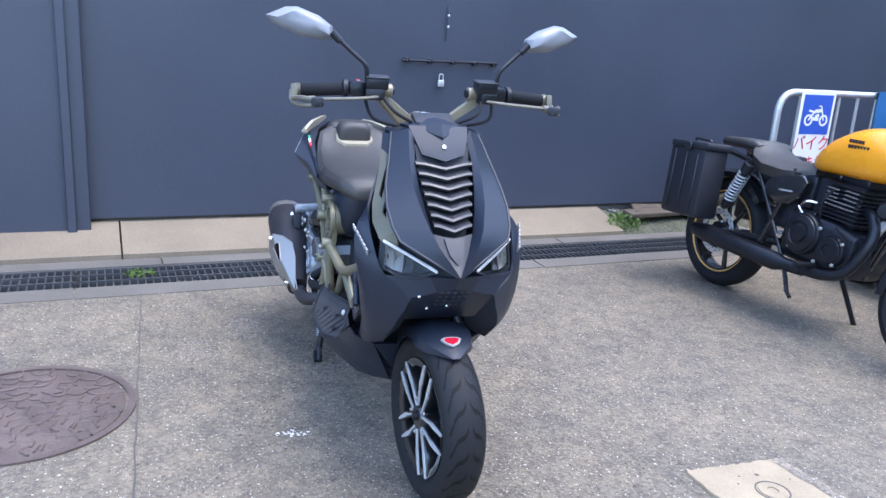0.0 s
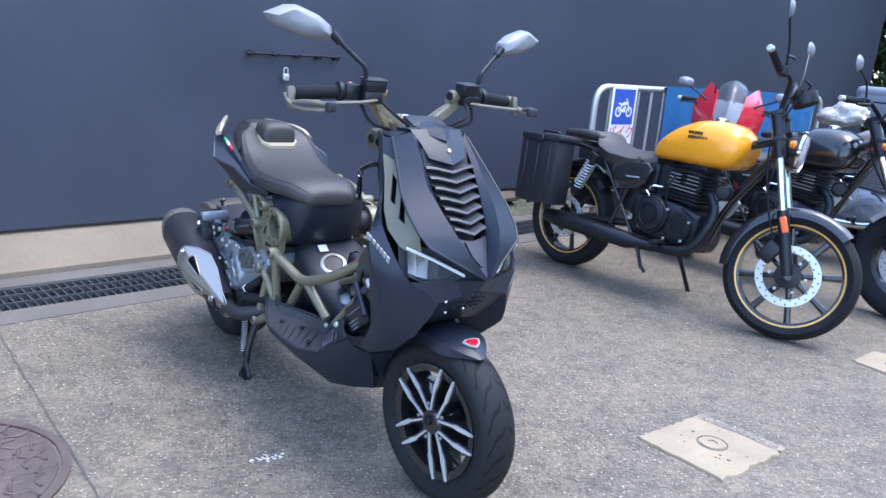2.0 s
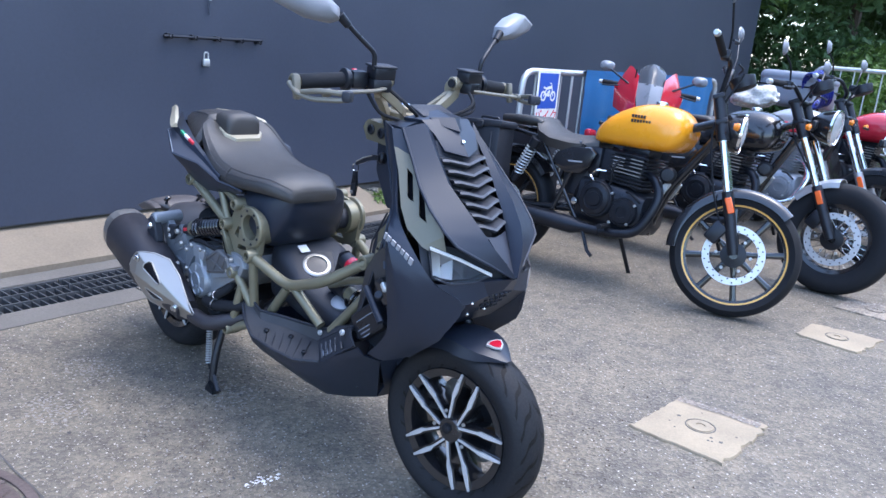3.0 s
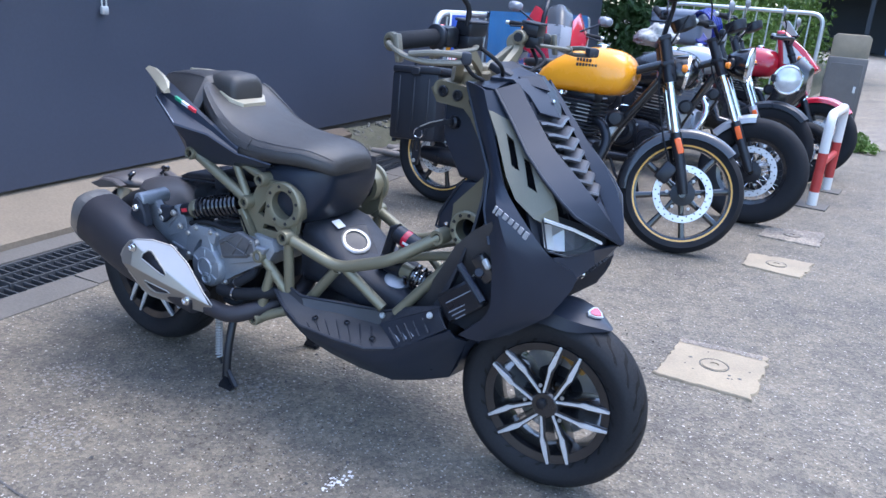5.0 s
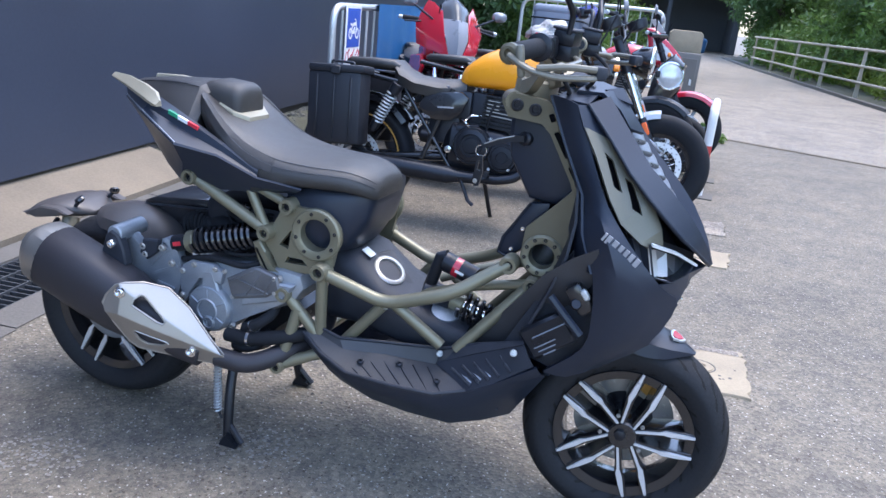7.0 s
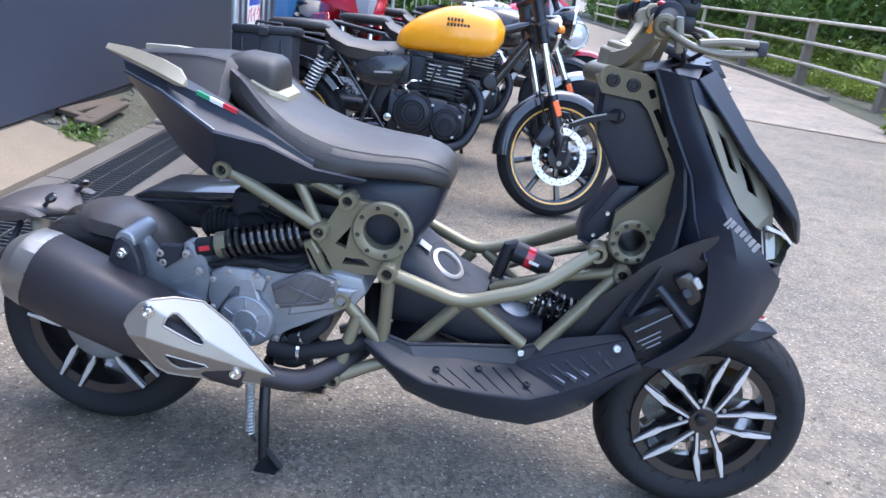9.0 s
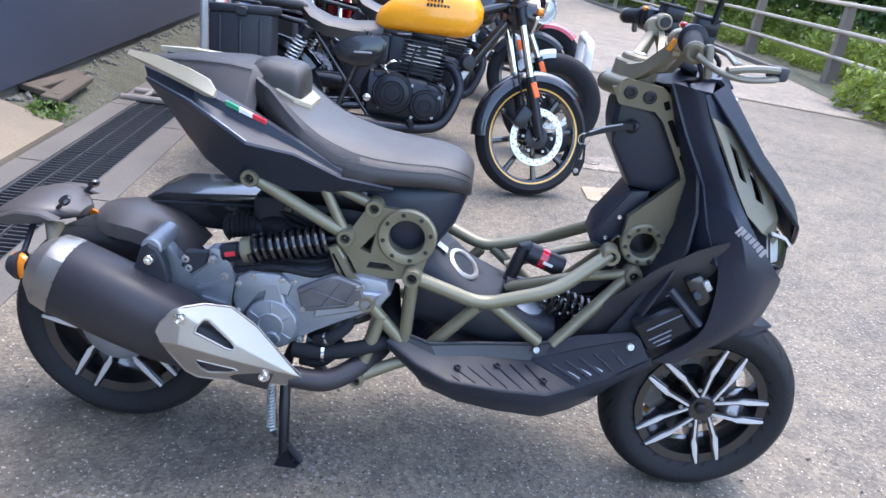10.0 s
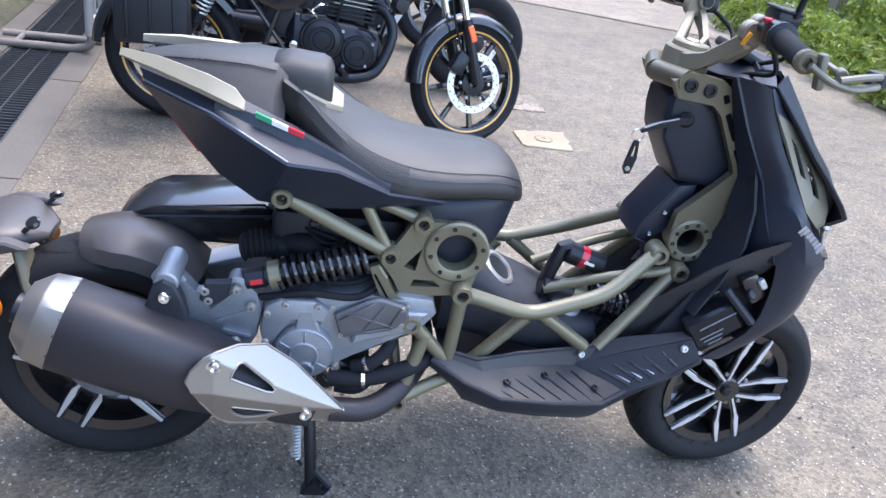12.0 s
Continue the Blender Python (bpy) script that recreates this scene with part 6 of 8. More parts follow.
screws("ear_screw", [(-0.541, -0.252, 0.500)], (0, -1, 0), 0.012, 0.010, M_chrome, scooter)
for a, b in (((-0.47, 0.45), (-0.42, 0.50)), ((-0.46, 0.43), (-0.395, 0.46)), ((-0.45, 0.41), (-0.40, 0.40))):
    part("hanger_rib", box(((a[0] + b[0]) / 2, -0.207, (a[1] + b[1]) / 2), (math.dist(a, b), 0.006, 0.006), Matrix.Rotation(-math.atan2(b[1] - a[1], b[0] - a[0]), 3, "Y")), M_alu, scooter)
part("swing_case", prism([(-0.72, 0.30), (-0.66, 0.33), (-0.40, 0.42), (-0.30, 0.42), (-0.30, 0.27), (-0.42, 0.22), (-0.68, 0.19), (-0.73, 0.24)], 0.085, 0.165, 0.012, 2), M_alu, scooter, "cast transmission case")
part("rear_hub_case", lathe([(0.085, 0), (0.085, 0.025), (0.07, 0.04), (0.03, 0.045), (0, 0.045)], (-0.678, -0.090, 0.254), (0, -1, 0), 36), M_alu, scooter)
for nm, pts, r in (
    ("intake_hose", [(-0.36, -0.10, 0.545), (-0.31, -0.13, 0.555), (-0.27, -0.12, 0.53), (-0.24, -0.08, 0.50)], 0.024),
    ("coolant_hose", [(-0.205, -0.205, 0.345), (-0.17, -0.215, 0.365), (-0.14, -0.19, 0.395), (-0.155, -0.15, 0.44)], 0.013),
    ("coolant_hose", [(-0.25, -0.21, 0.32), (-0.19, -0.215, 0.325), (-0.10, -0.20, 0.345), (-0.03, -0.15, 0.36)], 0.017),
    ("coolant_hose", [(-0.235, -0.2, 0.295), (-0.19, -0.205, 0.30), (-0.15, -0.17, 0.33)], 0.014),
    ("wiring_loom", [(-0.39, -0.19, 0.475), (-0.30, -0.205, 0.50), (-0.21, -0.195, 0.495), (-0.15, -0.16, 0.53)], 0.007),
    ("wiring_loom", [(-0.35, -0.15, 0.52), (-0.28, -0.18, 0.512), (-0.2, -0.17, 0.52), (-0.14, -0.1, 0.56)], 0.005),
):
    part(nm, tube(smooth_path(pts, 6), r, 12), M_rubber, scooter)
for c, ax, r in (((-0.178, -0.212, 0.358), (0.6, -0.2, 0.5), 0.0145), ((-0.185, -0.2145, 0.326), (1, 0, 0.1), 0.0185)):
    part("hose_clamp", lathe([(r, -0.003), (r + 0.0015, -0.003), (r + 0.0015, 0.004), (r, 0.004)], c, ax, 20, True), M_chrome, scooter)
part("water_pump", section_loft([(-0.235, 0.325, 0.0, 0.0), (-0.23, 0.325, 0.19, 0.025), (-0.19, 0.30, 0.20, 0.03), (-0.17, 0.30, 0.19, 0.02)], 16, 4), M_dark, scooter, "", 50)
part("mid_block", box((-0.255, -0.01, 0.555), (0.25, 0.22, 0.13), None, 0.02, 2), M_casing, scooter)
for i in range(7):
    part("intake_ring", lathe([(0.024, -0.004), (0.029, 0.0), (0.024, 0.004)], (-0.425 + 0.010 * i, -0.118, 0.538 + 0.0012 * i * (6 - i)), (1, 0.1, 0.1), 20, True), M_rubber, scooter)
part("intake_elbow", tube(smooth_path([(-0.43, -0.115, 0.535), (-0.39, -0.118, 0.545), (-0.35, -0.115, 0.54), (-0.31, -0.09, 0.52)], 5), 0.023, 14), M_rubber, scooter)
part("throttle_unit", box((-0.345, -0.05, 0.575), (0.045, 0.06, 0.075), rotm(0, 8, 0), 0.006, 2), M_alu, scooter, "grey cast throttle unit")
for i in range(4):
    part("wire", tube(smooth_path([(-0.33 + 0.01 * i, -0.11, 0.59), (-0.28, -0.135 - 0.008 * i, 0.585 - 0.012 * i), (-0.22, -0.13, 0.57 + 0.01 * i), (-0.16, -0.10, 0.60)], 5), 0.004, 6), M_rubber, scooter)
for x, z in ((-0.300, 0.600), (-0.262, 0.612), (-0.232, 0.596)):
    part("plug", box((x, -0.122, z), (0.022, 0.014, 0.014), rotm(0, 20, 0), 0.003), M_gloss, scooter)
part("cross_member", tube([(-0.11, -0.2, 0.273), (-0.11, 0.2, 0.273)], 0.014, 12), M_frame, scooter)
airbox_out = [(-0.690, 0.500), (-0.660, 0.528), (-0.612, 0.549), (-0.400, 0.572), (-0.378, 0.560), (-0.372, 0.505), (-0.45, 0.480), (-0.62, 0.478)]
part("airbox", prism(airbox_out, -0.010, 0.150, 0.010, 3), M_gloss, scooter, "glossy black air box", 50)
part("airbox_lid", prism([(-0.645, 0.538), (-0.607, 0.556), (-0.402, 0.579), (-0.385, 0.568), (-0.388, 0.555), (-0.60, 0.530)], -0.016, 0.145, 0.005, 2), M_gloss, scooter, "glossy black air box lid", 50)
part("airbox_seam", tube([(-0.64, -0.017, 0.530), (-0.60, -0.017, 0.535), (-0.385, -0.017, 0.556)], 0.003, 6), M_trim, scooter)

# rear damper both sides
for s in (-1, 1):
    a, b = V(-0.427, s * 0.190, 0.505), V(-0.165, s * 0.172, 0.578)
    d = (b - a).normalized()
    part("rear_spring", spring(a + d * 0.075, b - d * 0.035, 0.0275, 0.0056, 10.5, 14), M_gloss, scooter, "black rear coil spring")
    part("damper_body", cyl(a + d * 0.03, a + d * 0.215, 0.018, None, 18, 0.002), M_dark, scooter)
    part("damper_collar", cyl(a + d * 0.055, a + d * 0.078, 0.027, None, 20, 0.002), M_frame, scooter)
    part("damper_rod", cyl(a + d * 0.15, b, 0.008), M_dark, scooter)
    part("damper_eye", lathe([(0.018, -0.016), (0.018, 0.016), (0.008, 0.018), (0.008, -0.018)], tuple(a), "Y", 20, True), M_alu, scooter)
    part("damper_head", cyl(a + d * 0.012, a + d * 0.05, 0.020, None, 18, 0.003), M_dark, scooter)
    part("damper_label", box(a + d * 0.034 + V(0, s * 0.0205, 0.002), (0.022, 0.001, 0.010), Matrix.Rotation(-math.atan2(d.z, d.x), 3, "Y")), M_red, scooter, "small red label")

# rear hugger, plate bracket, turn signals
rows = []
for i in range(11):
    a = radians(50 + i * 5.0)
    hw = 0.088 - 0.03 * max(0, (i - 7) / 3)
    Rf = 0.278 + 0.010 * math.sin(i / 10 * math.pi)
    rows.append([V(-0.678 + math.cos(a) * (Rf - dz), y - 0.050, 0.25 + math.sin(a) * (Rf - dz)) for y, dz in ((-hw, 0.055), (-hw * 0.96, 0.025), (-hw * 0.6, 0.004), (0, 0), (hw * 0.6, 0.004), (hw * 0.96, 0.025), (hw, 0.055))])
part("rear_hugger", sheet(rows, 0.005), M_hugger, scooter, "matte black rear wheel hugger", 40)
part("plate_arm", tube(round_corners([(-0.70, -0.140, 0.290), (-0.790, -0.135, 0.37), (-0.830, -0.08, 0.470)], 0.05), [0.020] * 3 + [0.024] * 5, 14, 0.6), M_bronze, scooter, "olive brown plate carrier arm")
part("plate_bracket", section_loft([(-1.004, 0.446, 0.060, 0.005), (-0.985, 0.455, 0.082, 0.012), (-0.945, 0.474, 0.096, 0.022), (-0.900, 0.484, 0.099, 0.027), (-0.860, 0.487, 0.094, 0.026), (-0.825, 0.484, 0.070, 0.019), (-0.798, 0.477, 0.036, 0.008)], 28, 2.6), M_hugger, scooter, "curved satin black number plate bracket", 50)
part("plate_lamp", box((-0.955, 0, 0.448), (0.03, 0.05, 0.016), None, 0.004), M_trim, scooter)
for s in (-1, 1):
    part("bracket_wing", prism([(-0.965, 0.470), (-0.900, 0.498), (-0.845, 0.500), (-0.810, 0.488), (-0.850, 0.478), (-0.920, 0.462)], s * 0.085, s * 0.115, 0.004, 1), M_hugger, scooter)
    part("indicator_stalk", tube([(-0.885, s * 0.07, 0.455), (-0.874, s * 0.135, 0.408)], 0.007, 8), M_trim, scooter)
    sg = part("turn_signal", lathe([(0.0, -0.026), (0.020, -0.022), (0.031, -0.004), (0.032, 0.004), (0.0, 0.004)], (-0.872, s * 0.150, 0.390), (1, 0, 0), 26), M_trim, scooter)
    part("lens", lathe([(0.030, 0.0), (0.028, 0.010), (0.016, 0.016), (0, 0.018)], (-0.872, s * 0.150, 0.390), (-0.25, s * 0.95, 0.1), 26), M_amber, sg, "amber turn signal lens")
    part("reflector_knob", lathe([(0.0, -0.008), (0.010, -0.007), (0.015, 0.0), (0.012, 0.006), (0, 0.007)], (-0.812, s * 0.065, 0.520), (-0.4, s * 0.4, 0.8), 20), M_gloss, scooter)
    part("knob_stalk", tube([(-0.835, s * 0.06, 0.495), (-0.815, s * 0.064, 0.516)], 0.005, 8), M_trim, scooter)

# exhaust
ax = V(1.0, 0.0, -0.35).normalized()
m0 = V(-0.766, -0.262, 0.460)
side_v = V(0, 1, 0)
up_v = ax.cross(side_v).normalized()


def muffler_loft(stations, n=32):
    loops = []
    for t, ry, rz in stations:
        c = m0 + ax * t
        loops.append([c + side_v * (ry * math.copysign(abs(math.cos(q)) ** 0.8, math.cos(q))) + up_v * (rz * math.copysign(abs(math.sin(q)) ** 0.8, math.sin(q))) for q in (2 * math.pi * i / n for i in range(n))])
    return rings(bmesh.new(), loops)


mu = part("muffler", muffler_loft([(0.060, 0.068, 0.076), (0.064, 0.071, 0.079), (0.20, 0.071, 0.080), (0.28, 0.069, 0.077), (0.40, 0.054, 0.058), (0.52, 0.034, 0.036)]), M_muff, scooter, "dark muffler sleeve with brushed steel end cap", 50)
part("end_cap", muffler_loft([(-0.002, 0.030, 0.032), (0.000, 0.046, 0.048), (0.026, 0.066, 0.073), (0.030, 0.068, 0.075), (0.058, 0.071, 0.0795), (0.066, 0.0725, 0.0805)], 16), M_polish, mu, "polished steel end cap", 24)
part("tail_pipe", lathe([(0.020, 0), (0.020, 0.045), (0.026, 0.045), (0.026, 0)], tuple(m0 - ax * 0.012), ax, 24, True), M_dark, mu)


def shield_y(x, z):
    """Three facets: a raised face, a lower face turned down, and a bevel along the top."""
    k = max(0.0, (x + 0.444) / 0.244)
    zc, zu = 0.376 - 0.086 * k, 0.433 - 0.630 * (x + 0.436)
    return -0.352 + 0.060 * k + 0.024 * k * k + 0.20 * max(0.0, z - zc) + 0.9 * max(0.0, z - zu) + 0.40 * max(0.0, zc - z)


def inside(poly, x, z):
    hit = False
    for (x0, z0), (x1, z1) in zip(poly, poly[1:] + poly[:1]):
        if (z0 > z) != (z1 > z) and x < x0 + (x1 - x0) * (z - z0) / (z1 - z0):
            hit = not hit
    return hit


def shield_shell(outline, holes):
    """The pressed plate as a fine grid, cut to its outline and openings."""
    g, vs = bmesh.new(), {}
    d = 0.0019

    def corner(i, j):
        if (i, j) not in vs:
            x, z = -0.492 + i * d, 0.264 + j * d
            vs[i, j] = g.verts.new((x, shield_y(x, z), z))
        return vs[i, j]

    for i in range(155):
        for j in range(98):
            x, z = -0.492 + (i + 0.5) * d, 0.264 + (j + 0.5) * d
            if inside(outline, x, z) and not any(inside(h, x, z) for h in holes):
                g.faces.new((corner(i, j), corner(i + 1, j), corner(i + 1, j + 1), corner(i, j + 1)))
    bmesh.ops.recalc_face_normals(g, faces=g.faces)
    bmesh.ops.solidify(g, geom=g.faces[:], thickness=0.004)
    return g


SH = [(-0.489, 0.395), (-0.482, 0.414), (-0.460, 0.440), (-0.442, 0.446), (-0.411, 0.445), (-0.366, 0.432), (-0.314, 0.392), (-0.250, 0.328), (-0.208, 0.284), (-0.202, 0.274), (-0.214, 0.268), (-0.302, 0.277), (-0.385, 0.282), (-0.420, 0.285), (-0.440, 0.300), (-0.466, 0.350)]
H1 = [(-0.418, 0.400), (-0.414, 0.414), (-0.406, 0.422), (-0.398, 0.420), (-0.351, 0.379), (-0.343, 0.367), (-0.348, 0.362), (-0.360, 0.366)]
H2 = [(-0.420, 0.330), (-0.414, 0.336), (-0.345, 0.317), (-0.339, 0.312), (-0.356, 0.304), (-0.394, 0.301), (-0.410, 0.311)]
part("heat_shield", shield_shell(SH, (H1, H2)), M_polish, scooter, "brushed steel heat shield with two cut-outs", 60)
for hh in (SH, H1, H2):
    rim_pts = [V(x, shield_y(x, z) + 0.001, z) for x, z in hh]
    part("shield_rim", tube(rim_pts + [rim_pts[0]], 0.0026, 6), M_polish, scooter)
for x, z in ((-0.444, 0.427), (-0.289, 0.300)):
    bm = bmesh.new()
    add_lathe(bm, [(0.013, 0), (0.013, 0.003), (0.009, 0.004), (0.009, 0.010), (0.005, 0.011), (0.005, 0.006), (0, 0.006)], (x, shield_y(x, z), z), (0, -1, 0), 20)
    part("shield_screw", bm, M_chrome, scooter)
part("link_pipe", tube(smooth_path([(-0.245, -0.258, 0.283), (-0.17, -0.245, 0.278), (-0.11, -0.20, 0.300), (-0.06, -0.10, 0.33), (-0.08, 0.0, 0.40)], 5), 0.023, 14), M_muff, scooter)

# centre stand, side stand
part("centre_stand", tube(round_corners([(-0.262, -0.185, 0.012), (-0.272, -0.165, 0.12), (-0.285, -0.12, 0.235), (-0.285, 0.12, 0.235), (-0.272, 0.165, 0.12), (-0.262, 0.185, 0.012)], 0.04), 0.0125, 12), M_dark, scooter, "black steel centre stand")
for s in (-1, 1):
    part("stand_foot", prism([(-0.282, 0.0), (-0.232, 0.0), (-0.222, 0.016), (-0.240, 0.014), (-0.258, 0.040), (-0.276, 0.016)], s * 0.170, s * 0.200, 0.003, 1), M_dark, scooter)
    part("stand_strut", tube([(-0.262, s * 0.178, 0.055), (-0.222, s * 0.184, 0.012)], 0.008, 8), M_dark, scooter)
part("stand_spring", spring((-0.305, -0.168, 0.215), (-0.298, -0.176, 0.085), 0.009, 0.0024, 16, 8), M_galv, scooter)
part("stand_hook", tube([(-0.298, -0.176, 0.085), (-0.285, -0.178, 0.065)], 0.004, 6), M_dark, scooter)
part("side_stand", tube(round_corners([(-0.10, 0.18, 0.27), (-0.14, 0.22, 0.20), (-0.20, 0.20, 0.18)], 0.03), 0.012, 10), M_dark, scooter)

# handlebar, grips, levers, mirrors
YOKE = [(0.404, 0.132, 1.018, 1.052), (0.388, 0.102, 0.992, 1.026), (0.366, 0.070, 0.962, 0.994), (0.346, 0.046, 0.949, 0.984), (0.331, 0.020, 0.946, 0.981)]
loops = [[V(x, sd * y, zl), V(x, sd * y, zh - 0.003), V(x + 0.003, sd * (y - 0.001), zh), V(x + 0.013, sd * (y - 0.006), zh), V(x + 0.016, sd * (y - 0.007), zh - 0.003), V(x + 0.016, sd * (y - 0.007), zl)] for sd, row in ((-1, YOKE), (1, YOKE[::-1])) for x, y, zl, zh in row]
part("yoke_wall", rings(bmesh.new(), loops), M_sandmetal, scooter, "forged champagne handlebar yoke", 35)
part("yoke_boss", lathe([(0, -0.040), (0.046, -0.040), (0.046, -0.008), (0.043, -0.004), (0.036, -0.003), (0.035, 0.006), (0.032, 0.009), (0.016, 0.010), (0.015, 0.004), (0, 0.004)], (0.371, 0, 0.988), (0.10, 0, 1), 32), M_sandmetal, scooter, "", 30)
part("stem_nut", lathe([(0.013, 0), (0.013, 0.008), (0.009, 0.011), (0.006, 0.011), (0.006, 0.006), (0, 0.006)], (0.3715, 0, 0.992), (0.10, 0, 1), 12), M_chrome, scooter)
part("steering_stem", tube([(0.358, 0, 0.985), (0.375, 0, 0.90)], 0.026, 16), M_dark, scooter)
for s in (-1, 1):
    part("yoke_leg", rings(bmesh.new(), [[V(x - 0.007, s * y, zl), V(x - 0.007, s * y, zh), V(x + 0.007, s * (y + 0.004), zh), V(x + 0.007, s * (y + 0.004), zl)] for x, y, zl, zh in ((0.424, 0.128, 1.026, 1.056), (0.428, 0.094, 1.004, 1.030), (0.424, 0.055, 0.978, 1.000), (0.396, 0.018, 0.966, 0.990))]), M_sandmetal, scooter, "", 30)
    part("yoke_head", rings(bmesh.new(), [[V(0.413 + r * 0.021 * math.cos(q), s * y, 1.046 + r * 0.021 * math.sin(q)) for q in (k * math.pi / 8 for k in range(16))] for y, r in ((0.112, 0.85), (0.115, 1.0), (0.135, 1.0), (0.138, 0.85))]), M_sandmetal, scooter, "", 40)
    part("bar_clamp", cyl((0.428, s * 0.105, 1.060), (0.426, s * 0.135, 1.060), 0.017, None, 18, 0.002), M_sandmetal, scooter)
    part("handlebar", tube([(0.430, s * 0.10, 1.060), (0.410, s * 0.23, 1.058), (0.388, s * 0.372, 1.048)], 0.011, 12), M_dark, scooter)
    part("grip", tube([(0.409, s * 0.235, 1.058), (0.3895, s * 0.362, 1.0487)], 0.0172, 18), M_rubber, scooter, "black rubber grip")
    part("bar_end", lathe([(0.0165, 0), (0.0180, 0.004), (0.0180, 0.016), (0.013, 0.020), (0.008, 0.020), (0.007, 0.012), (0, 0.012)], (0.3893, s * 0.363, 1.0486), (-0.15, s, -0.06), 22), M_bronze, scooter)
    part("switch_pod", box((0.416, s * 0.198, 1.060), (0.040, 0.046, 0.042), rotm(0, 0, s * 8), 0.010, 2), M_dark, scooter)
    part("switch_collar", lathe([(0.023, 0), (0.026, 0.006), (0.026, 0.014), (0.020, 0.018)], (0.412, s * 0.222, 1.0585), (-0.15, s, -0.04), 22), M_dark, scooter)
    part("switch_knob", box((0.398, s * 0.192, 1.078), (0.014, 0.014, 0.010), None, 0.003), M_redlens if s < 0 else M_amber, scooter, "coloured switch")
    part("brake_reservoir", box((0.446, s * 0.150, 1.078), (0.042, 0.058, 0.028), rotm(0, 6, s * 6), 0.005, 2), M_dark, scooter)
    part("reservoir_lid", box((0.446, s * 0.150, 1.094), (0.046, 0.062, 0.006), rotm(0, 6, s * 6), 0.002), M_trim, scooter)
    part("lever_mount", box((0.448, s * 0.155, 1.050), (0.036, 0.05, 0.03), rotm(0, 0, s * 10), 0.006, 2), M_dark, scooter)
    part("lever", tube(smooth_path([(0.462, s * 0.150, 1.044), (0.482, s * 0.20, 1.040), (0.478, s * 0.27, 1.036), (0.470, s * 0.345, 1.032)], 5), 0.0065, 10, 0.7), M_lever, scooter, "champagne brake lever")
    part("lever_tip", cyl((0.472, s * 0.330, 1.033), (0.468, s * 0.352, 1.031), 0.009, None, 12, 0.002), M_lever, scooter)
    gp = round_corners([(0.388, s * 0.388, 1.046), (0.425, s * 0.394, 1.026), (0.470, s * 0.384, 1.018), (0.530, s * 0.352, 1.022), (0.538, s * 0.325, 1.026)], 0.02)
    part("lever_guard", tube(gp, 0.008, 10, 0.7), M_lever, scooter, "champagne lever guard")
    part("guard_blade", tube(round_corners([(0.440, s * 0.392, 1.030), (0.490, s * 0.378, 1.038), (0.535, s * 0.345, 1.036)], 0.03), 0.006, 8), M_lever, scooter)
    part("guard_cap", box((0.536, s * 0.334, 1.031), (0.022, 0.034, 0.024), rotm(0, 0, s * -30), 0.006, 2), M_trim, scooter)
    part("guard_mount", box((0.410, s * 0.384, 1.038), (0.012, 0.020, 0.054), rotm(0, -10, 0), 0.004, 2), M_lever, scooter)
    part("mirror_stem", tube(round_corners([(0.452, s * 0.178, 1.085), (0.456, s * 0.180, 1.122), (0.444, s * 0.220, 1.155), (0.434, s * 0.262, 1.192)], 0.014), 0.0058, 10), M_dark, scooter)
    part("stem_joint", cyl((0.438, s * 0.246, 1.176), (0.432, s * 0.268, 1.198), 0.0095, 0.011, 12, 0.001), M_dark, scooter)
    OUTL = [(0.262, 1.185), (0.266, 1.212), (0.300, 1.236), (0.352, 1.254), (0.380, 1.252), (0.428, 1.230), (0.412, 1.212), (0.340, 1.184), (0.285, 1.178)]
    bm = bmesh.new()
    cen = V(0, 0.335, 1.216)
    loops = []
    for k, dx in ((1.0, -0.016), (1.02, -0.008), (0.96, 0.006), (0.72, 0.020), (0.36, 0.026)):
        loops.append([V(0.418 + dx + (y - 0.335) * -0.12, s * (cen.y + (y - cen.y) * k), cen.z + (z - cen.z) * k) for y, z in OUTL])
    part("mirror_shell", rings(bm, loops), M_mirrorback, scooter, "grey angular mirror shell", 35)
    bm = bmesh.new()
    bm.faces.new([bm.verts.new(V(0.4005 + (y - 0.335) * -0.12, s * (cen.y + (y - cen.y) * 0.93), cen.z + (z - cen.z) * 0.93)) for y, z in OUTL])
    part("mirror_glass", bm, M_glass, scooter)
part("dash_display", box((0.470, 0, 0.990), (0.060, 0.11, 0.018), rotm(0, 22, 0), 0.006, 2), M_trim, scooter)
part("cowl_top", sheet([[V(0.424, -0.112, 0.964), V(0.415, -0.06, 0.955), V(0.41, 0, 0.95), V(0.415, 0.06, 0.955), V(0.424, 0.112, 0.964)], [V(0.470, -0.128, 0.962), V(0.470, -0.085, 0.972), V(0.475, 0, 0.985), V(0.470, 0.085, 0.972), V(0.470, 0.128, 0.962)], [V(0.500, -0.117, 0.958), V(0.510, -0.085, 0.973), V(0.52, 0, 0.984), V(0.510, 0.085, 0.973), V(0.500, 0.117, 0.958)]], 0.005), M_matte, scooter)
for pts in ([(0.45, -0.14, 1.05), (0.50, -0.11, 1.01), (0.47, -0.04, 0.97), (0.43, -0.02, 0.92)], [(0.45, 0.14, 1.05), (0.50, 0.11, 1.01), (0.47, 0.04, 0.97), (0.43, 0.02, 0.92)], [(0.42, -0.18, 1.05), (0.46, -0.16, 0.99), (0.45, -0.08, 0.965), (0.42, -0.03, 0.92)], [(0.42, 0.18, 1.05), (0.46, 0.16, 0.995), (0.45, 0.08, 0.97), (0.42, 0.03, 0.92)]):
    part("cable", tube(smooth_path(pts, 6), 0.0045, 8), M_rubber, scooter)

